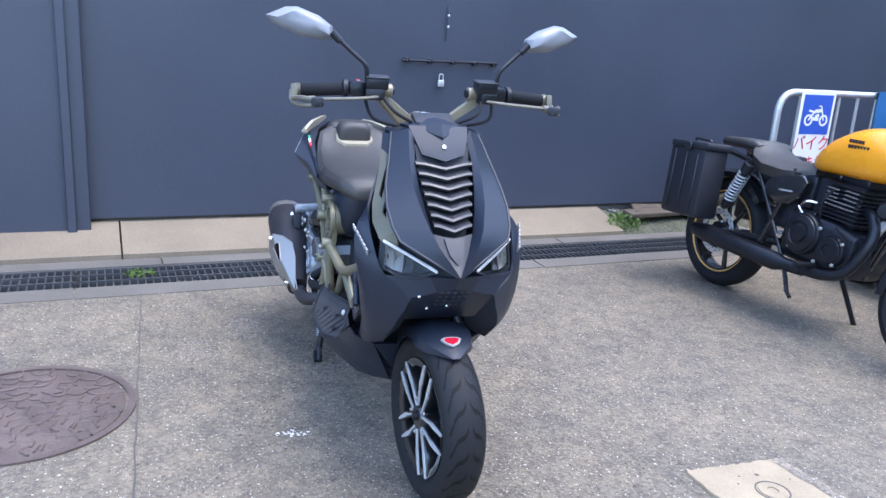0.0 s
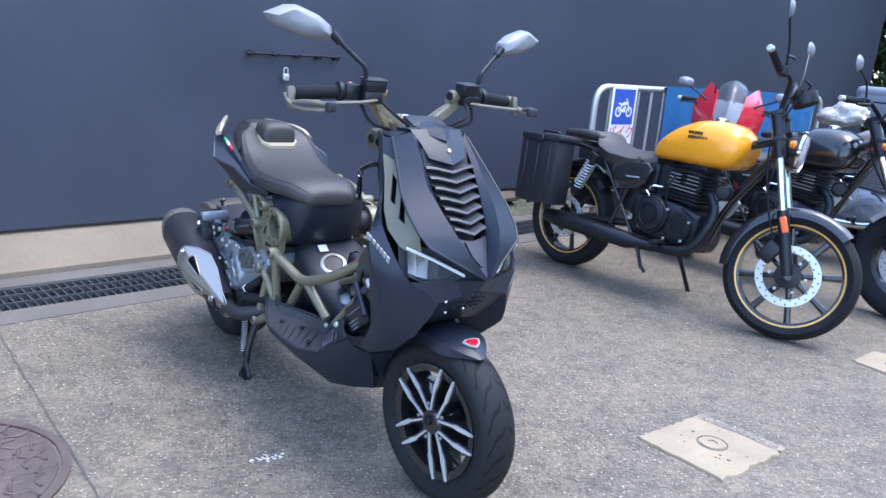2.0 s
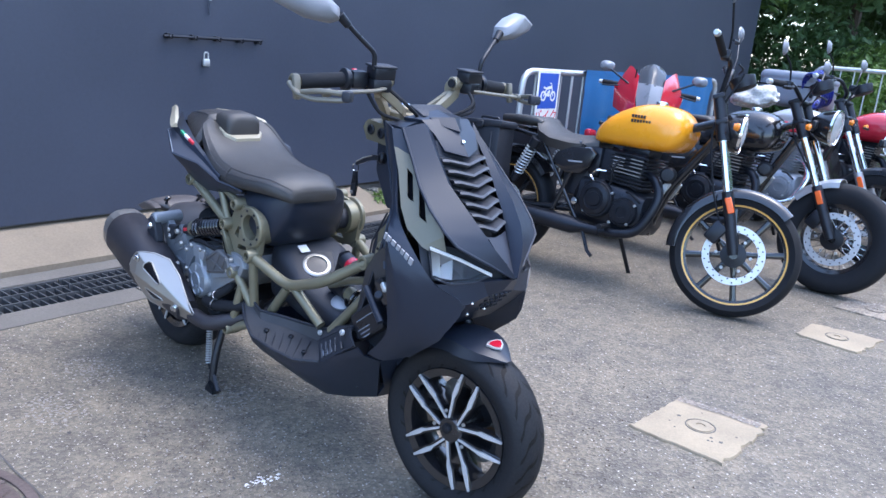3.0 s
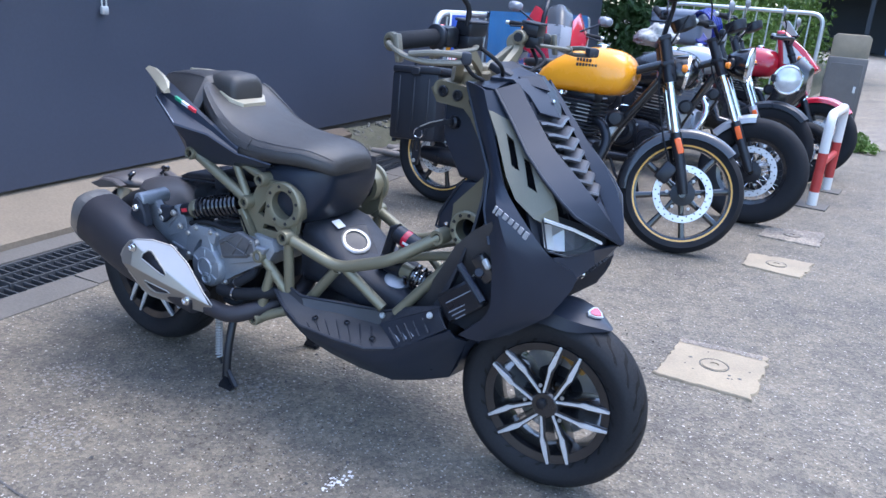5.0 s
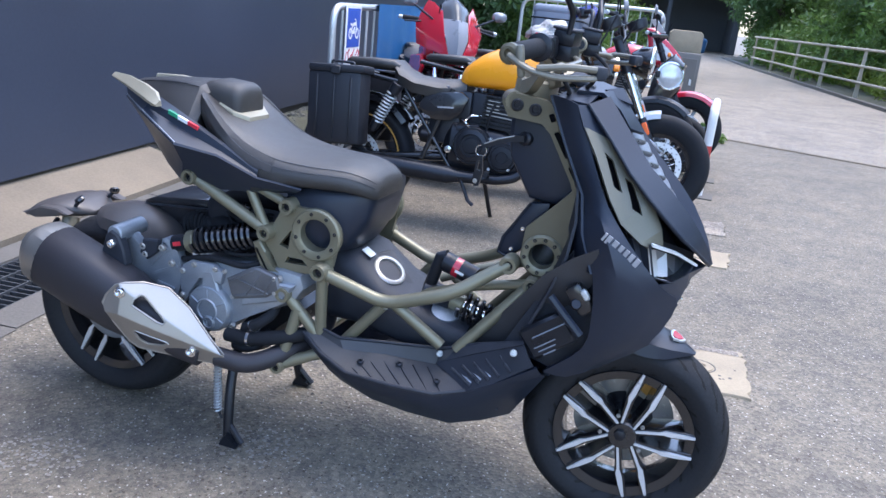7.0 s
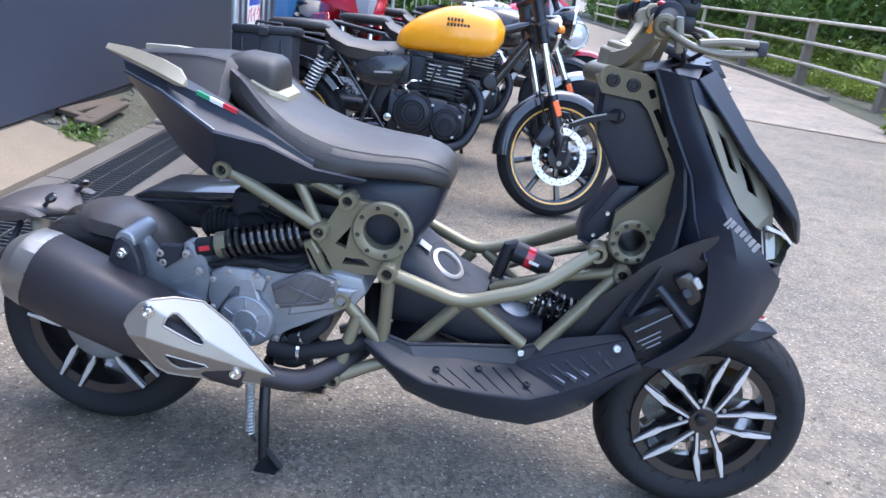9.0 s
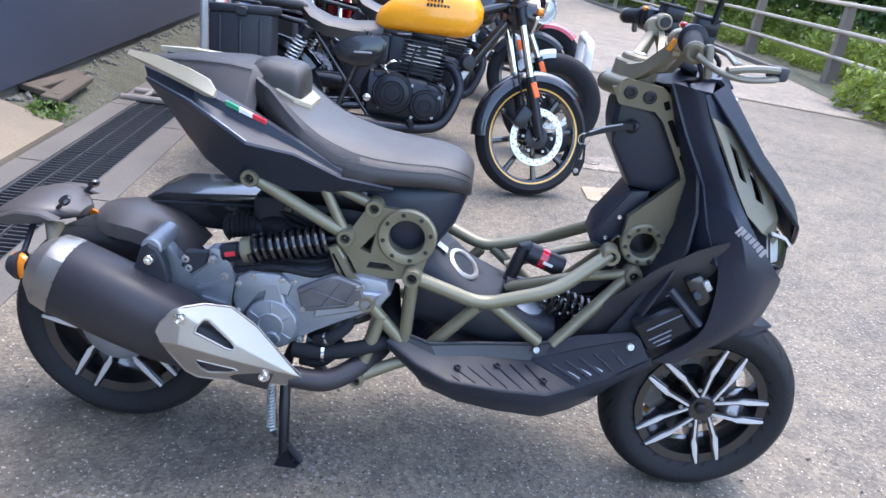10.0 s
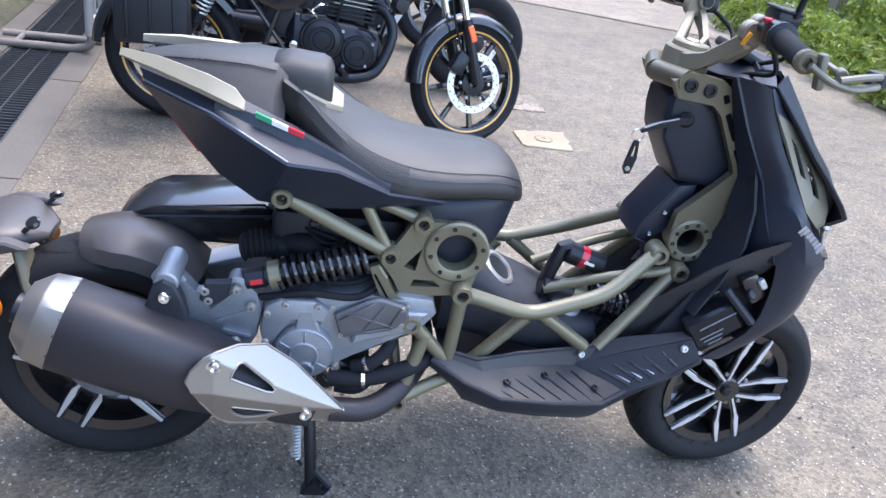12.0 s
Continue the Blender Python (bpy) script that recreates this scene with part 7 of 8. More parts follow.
# the seat and tail unit is narrow and sits to the right of the middle
UNIT_X = (-0.655, -0.52, -0.43, -0.34, -0.20, -0.07, 0.0, 0.045, 0.07)
UNIT_HALF = (0.090, 0.135, 0.180, 0.192, 0.192, 0.182, 0.164, 0.144, 0.118)
UNIT_MID = (-0.030, -0.036, -0.042, -0.046, -0.048, -0.046, -0.043, -0.040, -0.036)


def narrow(me, share=1.0):
    for v in me.vertices:
        mid = float(np.interp(v.co.x, UNIT_X, UNIT_MID)) * share
        v.co.y = mid + v.co.y * (1 + mid / float(np.interp(v.co.x, UNIT_X, UNIT_HALF)))
    me.update()


for ob in scooter.children:
    if ob.name.split(".")[0] == "seat_cowl":
        narrow(ob.data, 0.75)
    if ob.name.split(".")[0] in ("rider_seat", "grip_panel", "seat_piping", "stitching", "seat_bolster", "bolster_trim", "passenger_seat", "tail_panel_upper", "tail_panel_lower", "tail_wing", "flag_band", "tail_light", "tail_edge", "tail_back", "tail_under"):
        narrow(ob.data)
        ob.location.y -= 0.015

for ob in scooter.children:
    if ob.name.split(".")[0] in ("handlebar", "grip", "bar_end", "switch_pod", "switch_collar", "switch_knob", "lever", "lever_tip", "lever_guard", "guard_blade", "guard_cap", "guard_mount"):
        for v in ob.data.vertices:
            if abs(v.co.y) > 0.2:
                v.co.y = math.copysign(0.2 + (abs(v.co.y) - 0.2) * 0.86, v.co.y)

part("wire_tag", box((0.395, -0.150, 1.038), (0.010, 0.003, 0.024), rotm(12, 20, 10), 0.001), M_yellow, scooter, "small yellow tag on a wire")

# ---- motorcycles ----
def bike_wheel(parent, name, c, R, width, rim, spokes, wire=False, stripe=None, disc=-0.06, disc_r=0.15, silver=False):
    hub_m = M_alu if silver else M_gloss
    w = placed(part(name, lathe([(rim - 0.022, -width * 0.30), (rim, -width * 0.36), (rim + 0.003, -width * 0.26), (rim - 0.014, -width * 0.15), (rim - 0.016, width * 0.15), (rim + 0.003, width * 0.26), (rim, width * 0.36), (rim - 0.022, width * 0.30)], axis="Y", seg=56, closed=True), M_chrome if wire and silver else M_gloss, parent, "motorcycle wheel rim"), c)
    part("tyre", tyre(bmesh.new(), R, width, rim), M_rubber, w, "black rubber tyre", 50)
    part("hub", lathe([(0, -0.055), (0.03, -0.055), (0.045, -0.04), (0.045, 0.04), (0.03, 0.055), (0, 0.055)], axis="Y", seg=24), hub_m, w)
    if stripe:
        for s in (-1, 1):
            part("rim_stripe", lathe([(rim - 0.010, s * width * 0.335), (rim - 0.003, s * width * 0.362), (rim - 0.003, s * width * 0.372), (rim - 0.011, s * width * 0.345)], axis="Y", seg=56, closed=True), stripe, w, "gold rim stripe")
    if wire:
        bm = bmesh.new()
        for i in range(36):
            a = 2 * math.pi * i / 36
            b = a + (0.5 if i % 2 else -0.5)
            y = 0.035 if i % 4 < 2 else -0.035
            add_tube(bm, [V(0.04 * math.cos(b), y, 0.04 * math.sin(b)), V((rim - 0.015) * math.cos(a), 0, (rim - 0.015) * math.sin(a))], 0.0018, 4)
        tagged(part("wire_spokes", bm, M_chrome, w, "thin wire spokes"), kind="stuff")
    else:
        for i in range(spokes):
            a = 2 * math.pi * i / spokes + 0.2
            d = V(math.cos(a), 0, math.sin(a))
            part("spoke", tube([d * 0.035, d * 0.10, d * (rim - 0.012)], [0.014, 0.010, 0.013], 8, 1.3), hub_m, w)
    if disc:
        bm = lathe([(disc_r * 0.765, disc), (disc_r, disc), (disc_r, disc + 0.005), (disc_r * 0.765, disc + 0.005)], axis="Y", seg=48, closed=True)
        part("brake_disc", bm, M_machined, w, "drilled steel brake disc")
        bm = bmesh.new()
        for i in range(36):
            a, q = 2 * math.pi * i / 36, disc_r * (0.92 - 0.12 * (i % 2))
            add_lathe(bm, [(0.0042, 0), (0.0042, 0.0010), (0, 0.0010)], (q * math.cos(a), disc, q * math.sin(a)), (0, -1, 0), 6)
        tagged(part("disc_drilling", bm, M_dark, w, "dark drilled holes"), kind="stuff")
        screws("disc_bolt", [(disc_r * 0.55 * math.cos(a), disc - 0.006, disc_r * 0.55 * math.sin(a)) for a in (k * 2 * math.pi / 6 for k in range(6))], (0, -1, 0), 0.008, 0.008, M_galv, w)
        part("disc_carrier", lathe([(0.02, disc - 0.004), (disc_r * 0.42, disc + 0.001), (disc_r * 0.42, disc + 0.004), (0.02, disc + 0.006)], axis="Y", seg=24, closed=True), M_dark, w)
    return w


def arc_fender(parent, name, c, R, hw, a0, a1, mat, label):
    rows = []
    for i in range(19):
        a = radians(a0 + (a1 - a0) * i / 18)
        rows.append([V(c[0] + math.cos(a) * (R - dz), y, c[2] + math.sin(a) * (R - dz)) for y, dz in ((-hw, 0.05), (-hw * 0.95, 0.022), (-hw * 0.6, 0.005), (0, 0), (hw * 0.6, 0.005), (hw * 0.95, 0.022), (hw, 0.05))])
    return part(name, sheet(rows, 0.004), mat, parent, label, 45)


def tank_mesh(x0, x1, zb, zt, w, lip=0.0):
    n = 24
    loops = []
    for k, ww, top, bot in ((0.0, 0.34, 0.26, 0.02), (0.05, 0.55, 0.45, 0.0), (0.2, 0.80, 0.71, 0.0), (0.42, 0.95, 0.93, 0.0), (0.62, 1.0, 1.0, 0.0), (0.82, 0.97, 0.97, 0.02), (0.93, 0.86, 0.86, 0.12), (1.0, 0.58, 0.66, 0.36)):
        x = x0 + (x1 - x0) * k
        lo, hi = zb + (zt - zb) * bot, zb + (zt - zb) * top
        lp = []
        for i in range(n):
            q = 2 * math.pi * i / n
            c, s = math.cos(q), math.sin(q)
            cc = math.copysign(abs(c) ** (0.75 if s > 0 else 0.45), c)
            ss = math.copysign(abs(s) ** (0.75 if s > 0 else 0.6), s)
            lp.append(V(x, ww * w * cc * (1 - 0.15 * max(0, ss)), (lo + hi) / 2 + (hi - lo) / 2 * ss))
        loops.append(lp)
    cols = [smooth_path([lp[i] for lp in loops], 3) for i in range(n)]
    return rings(bmesh.new(), [[c[k] for c in cols] for k in range(len(cols[0]))])


def round_lamp(parent, c, r, d=(1, 0, 0), shell=None):
    h = part("headlight", lathe([(0, -0.13), (r * 0.45, -0.12), (r * 0.85, -0.07), (r, -0.01), (r * 1.02, 0.0), (r * 0.94, 0.004)], c, d, 32), shell or M_chrome, parent, "round chrome headlight")
    part("lens", lathe([(r * 0.93, 0.003), (r * 0.8, 0.014), (r * 0.4, 0.024), (0, 0.027), ], c, d, 32), M_flute, h, "fluted round lens")
    part("bezel", lathe([(r * 0.93, 0.0), (r * 1.03, 0.0), (r * 1.03, 0.012), (r * 0.95, 0.015)], c, d, 32, True), M_chrome, h)
    return h


STEERED = ("front_wheel", "front_mudguard", "fork_slider", "fork_tube", "fork_shroud", "fork_clamp", "reflector", "calliper", "brake_hose", "handlebar", "grip", "bar_end", "lever", "switch_pod", "mirror_stem", "mirror_shell", "mirror_glass", "indicator", "indicator_arm", "headlight", "lamp_bracket", "speedometer")


def motorcycle(m, label, wb=1.40, rf=0.331, rr=0.314, tf=0.10, tr=0.14, wire=False, stripe=None, spokes=8, tank=M_yellow, fender=M_dark, lamp=(0.60, 0.87), lamp_shell=M_chrome, grip=(0.36, 0.36, 1.22), fork_m=M_dark, engine=M_dark, pipe=M_dark, mirrors=True, tank_box=(-0.155, 0.335, 0.705, 0.945, 0.15), seat_m=M_seat, disc_r=0.128, group="parked motorcycles", fender_arc=(46, 152), lamp_turn=0.0, amber=0.020, rise=0.0, rim_f=0.0, rim_r=0.0, rake=0.31, reflect=True, silver=False, steer=0.0):
    b = thing("motorcycle", m, label, "motorcycle", group)
    fx, rx = wb / 2, -wb / 2
    bike_wheel(b, "front_wheel", (fx, 0, rf), rf, tf, rim_f or rf - tf * 0.92, spokes, wire, stripe, -0.068, disc_r, silver)
    bike_wheel(b, "rear_wheel", (rx, 0, rr), rr, tr, rim_r or rr - tr * 0.68, spokes, wire, stripe, -0.075, disc_r * 0.85, silver)
    arc_fender(b, "front_mudguard", (fx, 0, rf), rf + 0.022, tf * 0.62, fender_arc[0], fender_arc[1], fender, "curved front mudguard")
    arc_fender(b, "rear_mudguard", (rx, 0, rr), rr + 0.05, tr * 0.62, 40, 178, M_gloss if fender is not M_whitepaint else fender, "curved rear mudguard")
    # forks
    head = V(fx - rake, 0, 0.93)
    axl = V(fx, 0, rf)
    up = (head - axl).normalized()
    for s in (-1, 1):
        off = V(0, s * 0.095, 0)
        part("fork_slider", tube([axl + off, axl + off + up * 0.05, axl + off + up * 0.30], [0.024, 0.027, 0.027], 14), fork_m, b)
        part("fork_tube", tube([axl + off + up * 0.29, head + off + up * 0.09], 0.0195, 14), M_chrome, b, "chrome fork tube")
        part("fork_shroud", tube([head + off - up * 0.12, head + off + up * 0.10], 0.029, 14), M_dark, b)
        if reflect:
            part("reflector", box(axl + off + up * 0.235 + V(0.005, s * 0.028, 0), (0.030, 0.008, 0.075), rotm(0, -25, 0), 0.004), M_orange, b, "orange fork reflector")
    for k in (-0.03, 0.09):
        part("fork_clamp", box(head + up * k, (0.06, 0.25, 0.028), rotm(0, -25, 0), 0.01, 2), M_dark, b)
    part("calliper", box(axl + V(-0.10, -0.085, 0.09), (0.07, 0.05, 0.10), rotm(0, 30, 0), 0.012, 2), M_dark, b)
    part("brake_hose", tube(smooth_path([axl + V(-0.09, -0.09, 0.13), axl + V(-0.16, -0.10, 0.30), head + V(-0.02, -0.10, -0.05), head + V(0.06, -0.12, 0.2)], 6), 0.005, 6), M_rubber, b)
    # handlebar
    gx, gy, gz = grip
    for s in (-1, 1):
        part("handlebar", tube(round_corners([head + up * 0.10 + V(0, s * 0.03, 0.0), (head.x - 0.01, s * 0.08, gz - 0.06), (head.x - 0.03, s * 0.20, gz + 0.01 - rise), (gx + 0.03, s * (gy - 0.12), gz + 0.004 - rise), (gx, s * gy, gz)], 0.05), 0.0115, 10), M_dark, b)
        part("grip", tube([(gx + 0.03, s * (gy - 0.12), gz + 0.004 - rise), (gx, s * gy, gz)], 0.017, 12), M_rubber, b)
        part("bar_end", cyl((gx, s * gy, gz), (gx - 0.005, s * (gy + 0.03), gz - 0.001), 0.016, 0.014, 14, 0.003), M_galv, b)
        part("lever", tube(smooth_path([(gx + 0.07, s * (gy - 0.15), gz), (gx + 0.09, s * (gy - 0.08), gz - 0.01), (gx + 0.07, s * gy, gz - 0.02)], 5), 0.006, 8), M_dark, b)
        part("switch_pod", box((gx + 0.04, s * (gy - 0.15), gz + 0.004 - rise), (0.045, 0.06, 0.045), None, 0.01, 2), M_dark, b)
        if mirrors:
            part("mirror_stem", tube(round_corners([(gx + 0.05, s * (gy - 0.14), gz + 0.02 - rise), (gx + 0.05, s * (gy - 0.10), gz + 0.10 - rise), (gx + 0.03, s * (gy - 0.02), gz + 0.16)], 0.03), 0.005, 8), M_dark, b)
            part("mirror_shell", lathe([(0, 0.020), (0.024, 0.016), (0.040, 0.004), (0.042, -0.002), (0, -0.004)], (gx + 0.03, s * gy, gz + 0.18), (1, s * -0.15, 0.1), 24), M_mirrorback, b)
            part("mirror_glass", lathe([(0.038, -0.0045), (0, -0.0045)], (gx + 0.03, s * gy, gz + 0.18), (1, s * -0.15, 0.1), 24), M_glass, b)
        part("indicator", lathe([(0, -amber), (amber * 0.7, -amber * 0.9), (amber, 0), (amber * 0.7, amber * 0.4), (0, amber * 0.55)], (head.x + 0.09, s * 0.165, head.z - 0.05), (1, 0, 0), 18), M_amber, b, "amber indicator")
        part("indicator_arm", tube([(head.x + 0.09, s * 0.10, head.z - 0.06), (head.x + 0.10, s * 0.17, head.z - 0.06)], 0.007, 8), M_dark, b)
    if lamp:
        round_lamp(b, (lamp[0] - 0.7 + fx, 0, lamp[1]), 0.098, (1, lamp_turn, -0.05), lamp_shell)
        part("lamp_bracket", box((lamp[0] - 0.78 + fx, 0, lamp[1]), (0.03, 0.22, 0.05), None, 0.008), M_dark, b)
        part("speedometer", lathe([(0.0, -0.05), (0.055, -0.04), (0.062, 0.0), (0.062, 0.012), (0.055, 0.014), (0, 0.012)], (head.x + 0.05, 0, head.z + 0.19), (-0.45, 0, 0.9), 26), M_dark, b)
    # frame and engine
    for pts, r in (
        ([(head.x, 0, head.z - 0.02), (0.10, 0, 0.78), (-0.35, 0, 0.70), (-0.62, 0.0, 0.72)], 0.022),
        ([(head.x - 0.005, 0.0, head.z - 0.10), (0.28, 0.0, 0.55), (0.20, 0.0, 0.30)], 0.024),
    ):
        part("frame_tube", tube(round_corners(pts, 0.06), r, 12), M_gloss, b)
    for s in (-1, 1):
        part("rear_loop", tube(round_corners([(-0.20, s * 0.11, 0.70), (-0.47, s * 0.12, 0.70), (-0.80, s * 0.12, 0.74)], 0.05), 0.014, 10), M_gloss, b)
        part("frame_stay", tube([(-0.18, s * 0.12, 0.70), (-0.30, s * 0.13, 0.33)], 0.013, 10), M_gloss, b)
        part("frame_stay", tube([(-0.44, s * 0.12, 0.68), (-0.14, s * 0.13, 0.30)], 0.010, 10), M_gloss, b)
        part("swingarm", tube([(-0.14, s * 0.10, 0.36), (rx, s * 0.10, rr)], 0.022, 12), M_gloss, b)
        a, c = V(-0.46, s * 0.155, 0.69), V(rx + 0.09, s * 0.150, rr + 0.14)
        d = (c - a).normalized()
        part("shock_spring", spring(a + d * 0.06, a + d * 0.22, 0.029, 0.0042, 9, 12), M_galv, b, "silver coil spring")
        part("shock_body", cyl(a, c, 0.014), M_dark, b)
        part("shock_cap", cyl(a + d * 0.0, a + d * 0.055, 0.032, 0.03, 16, 0.003), M_dark, b)
        part("shock_boot", cyl(a + d * 0.22, c - d * 0.01, 0.026, 0.022, 16, 0.003), M_dark, b)
        part("side_cover", prism([(-0.345, 0.598), (-0.325, 0.640), (-0.235, 0.678), (-0.125, 0.690), (-0.085, 0.662), (-0.115, 0.590), (-0.165, 0.545), (-0.245, 0.535), (-0.315, 0.560)], s * 0.125, s * 0.150, 0.010, 2), M_gloss, b, "gloss black side cover with printed bar")
        part("cover_print", box((-0.20, s * 0.1515, 0.605), (0.085, 0.002, 0.008), rotm(0, -4, 0)), M_print, b, "pale printed bar")
        part("footpeg", tube([(0.05, s * 0.12, 0.31), (0.07, s * 0.26, 0.31)], 0.014, 10), M_rubber, b)
        part("crank_cover", lathe([(0.098, 0), (0.098, 0.022), (0.092, 0.030), (0.084, 0.030), (0.080, 0.038), (0.058, 0.044), (0.054, 0.038), (0.040, 0.038), (0.037, 0.046), (0, 0.048)], (-0.04, s * 0.13, 0.435), (0, s, 0), 32), engine, b, "round crankcase cover")
        part("crank_cover", lathe([(0.075, 0), (0.075, 0.018), (0.070, 0.026), (0.060, 0.026), (0.056, 0.034), (0.030, 0.036), (0.028, 0.030), (0, 0.030)], (0.12, s * 0.12, 0.395), (0, s, 0), 28), engine, b)
        for x, z in ((-0.13, 0.44), (-0.10, 0.36), (-0.04, 0.525), (0.05, 0.48), (0.06, 0.33), (0.185, 0.44), (0.16, 0.34)):
            bm = bmesh.new()
            bolt(bm, (x, s * 0.145, z), (0, s, 0), 0.008, 0.010)
            part("case_screw", bm, M_galv, b)
        part("exhaust_bolt", lathe([(0.018, 0), (0.018, 0.01), (0, 0.014)], (-0.16, s * 0.15, 0.40), (0, s, 0), 14), M_chrome, b)
    part("crankcase", section_loft([(-0.20, 0.42, 0.10, 0.06), (-0.16, 0.42, 0.135, 0.13), (0.10, 0.40, 0.135, 0.13), (0.21, 0.39, 0.12, 0.10), (0.24, 0.38, 0.08, 0.05)], 20, 4), engine, b, "dark cast crankcase", 40)
    part("cylinder", box((0.085, 0, 0.60), (0.15, 0.17, 0.20), rotm(0, 4, 0), 0.012), engine, b)
    for i in range(9):
        z = 0.535 + i * 0.0185
        part("fin", box((0.085 + (z - 0.6) * 0.07, 0, z), (0.21, 0.235, 0.0075), rotm(0, 4, 0), 0.001), engine, b)
        if 2 < i < 8:
            for t in (-1, 1):
                for dx, ln in (((-0.052, 0.062), (0.048, 0.070)) if i > 4 else ((0.0, 0.165),)):
                    part("fin_edge", box((0.085 + (z - 0.6) * 0.07 + dx, t * 0.1185, z), (ln, 0.003, 0.0045), rotm(0, 4, 0)), M_brushed, b, "bright machined fin edge")
    part("intake_shroud", box((-0.03, 0, 0.60), (0.13, 0.16, 0.20), rotm(0, 4, 0), 0.02, 2), M_casing, b)
    part("battery_case", box((-0.21, 0, 0.52), (0.17, 0.20, 0.20), None, 0.02, 2), M_casing, b)
    part("rocker_cover", box((0.095, 0, 0.715), (0.16, 0.15, 0.05), rotm(0, 4, 0), 0.015, 2), engine, b)
    part("throttle_body", cyl((-0.08, -0.02, 0.63), (0.02, -0.02, 0.63), 0.035, None, 18, 0.004), M_dark, b)
    part("air_box", box((-0.16, 0, 0.62), (0.16, 0.20, 0.16), None, 0.02, 2), M_dark, b)
    hp = smooth_path([(0.165, -0.05, 0.60), (0.24, -0.075, 0.575), (0.275, -0.095, 0.48), (0.22, -0.125, 0.33), (0.13, -0.145, 0.285), (0.0, -0.15, 0.275)], 6)
    part("exhaust_header", tube(hp, 0.024, 14), pipe, b)
    part("silencer", tube([(0.02, -0.15, 0.275), (-0.10, -0.155, 0.272), (-0.14, -0.16, 0.272), (-0.62, -0.175, 0.285), (-0.72, -0.175, 0.290)], [0.028, 0.032, 0.045, 0.048, 0.036], 18), pipe, b, "long dark silencer")
    for k, (a, c) in enumerate((((-0.10, 0.545), (-0.02, 0.585)), ((0.02, 0.52), (0.05, 0.66)), ((-0.05, 0.50), (-0.12, 0.56)), ((0.12, 0.50), (0.20, 0.46)))):
        for s in (-1, 1):
            part("oil_line", tube(smooth_path([(a[0], s * 0.135, a[1]), ((a[0] + c[0]) / 2, s * 0.160, (a[1] + c[1]) / 2 + 0.015), (c[0], s * 0.130, c[1])], 4), 0.006, 8), M_chrome if k % 2 == 0 else M_rubber, b)
    part("starter_cover", cyl((-0.14, -0.10, 0.505), (-0.02, -0.10, 0.515), 0.030, None, 18, 0.005), M_alu if silver else M_dark, b)
    part("horn", lathe([(0.0, 0.02), (0.03, 0.018), (0.042, 0.0), (0.040, -0.02), (0, -0.03)], (0.30, -0.09, 0.62), (0.3, -1, 0), 20), M_dark, b)
    for s in (-1, 1):
        part("regulator_cover", prism([(0.235, 0.47), (0.275, 0.50), (0.315, 0.575), (0.295, 0.59), (0.25, 0.545)], s * 0.055, s * 0.075, 0.004, 1), M_galv if engine is M_dark else engine, b)
    part("side_stand", tube([(-0.02, 0.12, 0.28), (0.03, 0.26, 0.02)], 0.012, 10), M_dark, b)
    part("kick_foot", tube([(-0.08, -0.17, 0.28), (-0.02, -0.17, 0.16), (0.01, -0.175, 0.14)], 0.010, 8), M_dark, b)
    x0, x1, zb, zt, w = tank_box
    part("fuel_tank", tank_mesh(x0, x1, zb, zt, w), tank, b, "glossy teardrop fuel tank", 60)
    part("filler_cap", lathe([(0.032, -0.01), (0.032, 0.012), (0.024, 0.018), (0, 0.018)], (x0 + (x1 - x0) * 0.62, 0, zt - 0.002), "Z", 22), M_chrome, b)
    part("rider_seat", rings(bmesh.new(), [[V(x, y * wd, z + h * (1 - abs(y) ** 3) - (0.0 if k else 0.0)) for y in (-1, -0.9, -0.6, -0.2, 0.2, 0.6, 0.9, 1)] + [V(x, y * wd * 0.9, z - 0.05) for y in (1, 0.3, -0.3, -1)] for k, (x, z, wd, h) in enumerate(((-0.50, 0.77, 0.12, 0.045), (-0.46, 0.735, 0.155, 0.045), (-0.38, 0.705, 0.165, 0.045), (-0.26, 0.695, 0.150, 0.05), (-0.17, 0.70, 0.11, 0.055), (-0.12, 0.72, 0.08, 0.05)))]), seat_m, b, "black vinyl rider seat", 50)
    part("pillion_seat", section_loft([(-0.79, 0.775, 0.06, 0.012), (-0.76, 0.775, 0.10, 0.026), (-0.62, 0.780, 0.12, 0.03), (-0.51, 0.782, 0.125, 0.03), (-0.48, 0.772, 0.11, 0.02)], 20, 3.5), seat_m, b, "black vinyl pillion seat", 50)
    part("tail_lamp", box((-0.93, 0, 0.66), (0.05, 0.10, 0.06), None, 0.02, 2), M_redlens, b, "red tail lamp")
    if steer:
        turn = Matrix.Translation(axl) @ Matrix.Rotation(radians(steer), 4, up) @ Matrix.Translation(-axl)
        for ob in b.children:
            if ob.name.split(".")[0] in STEERED:
                ob.matrix_basis = turn @ ob.matrix_basis
    return b


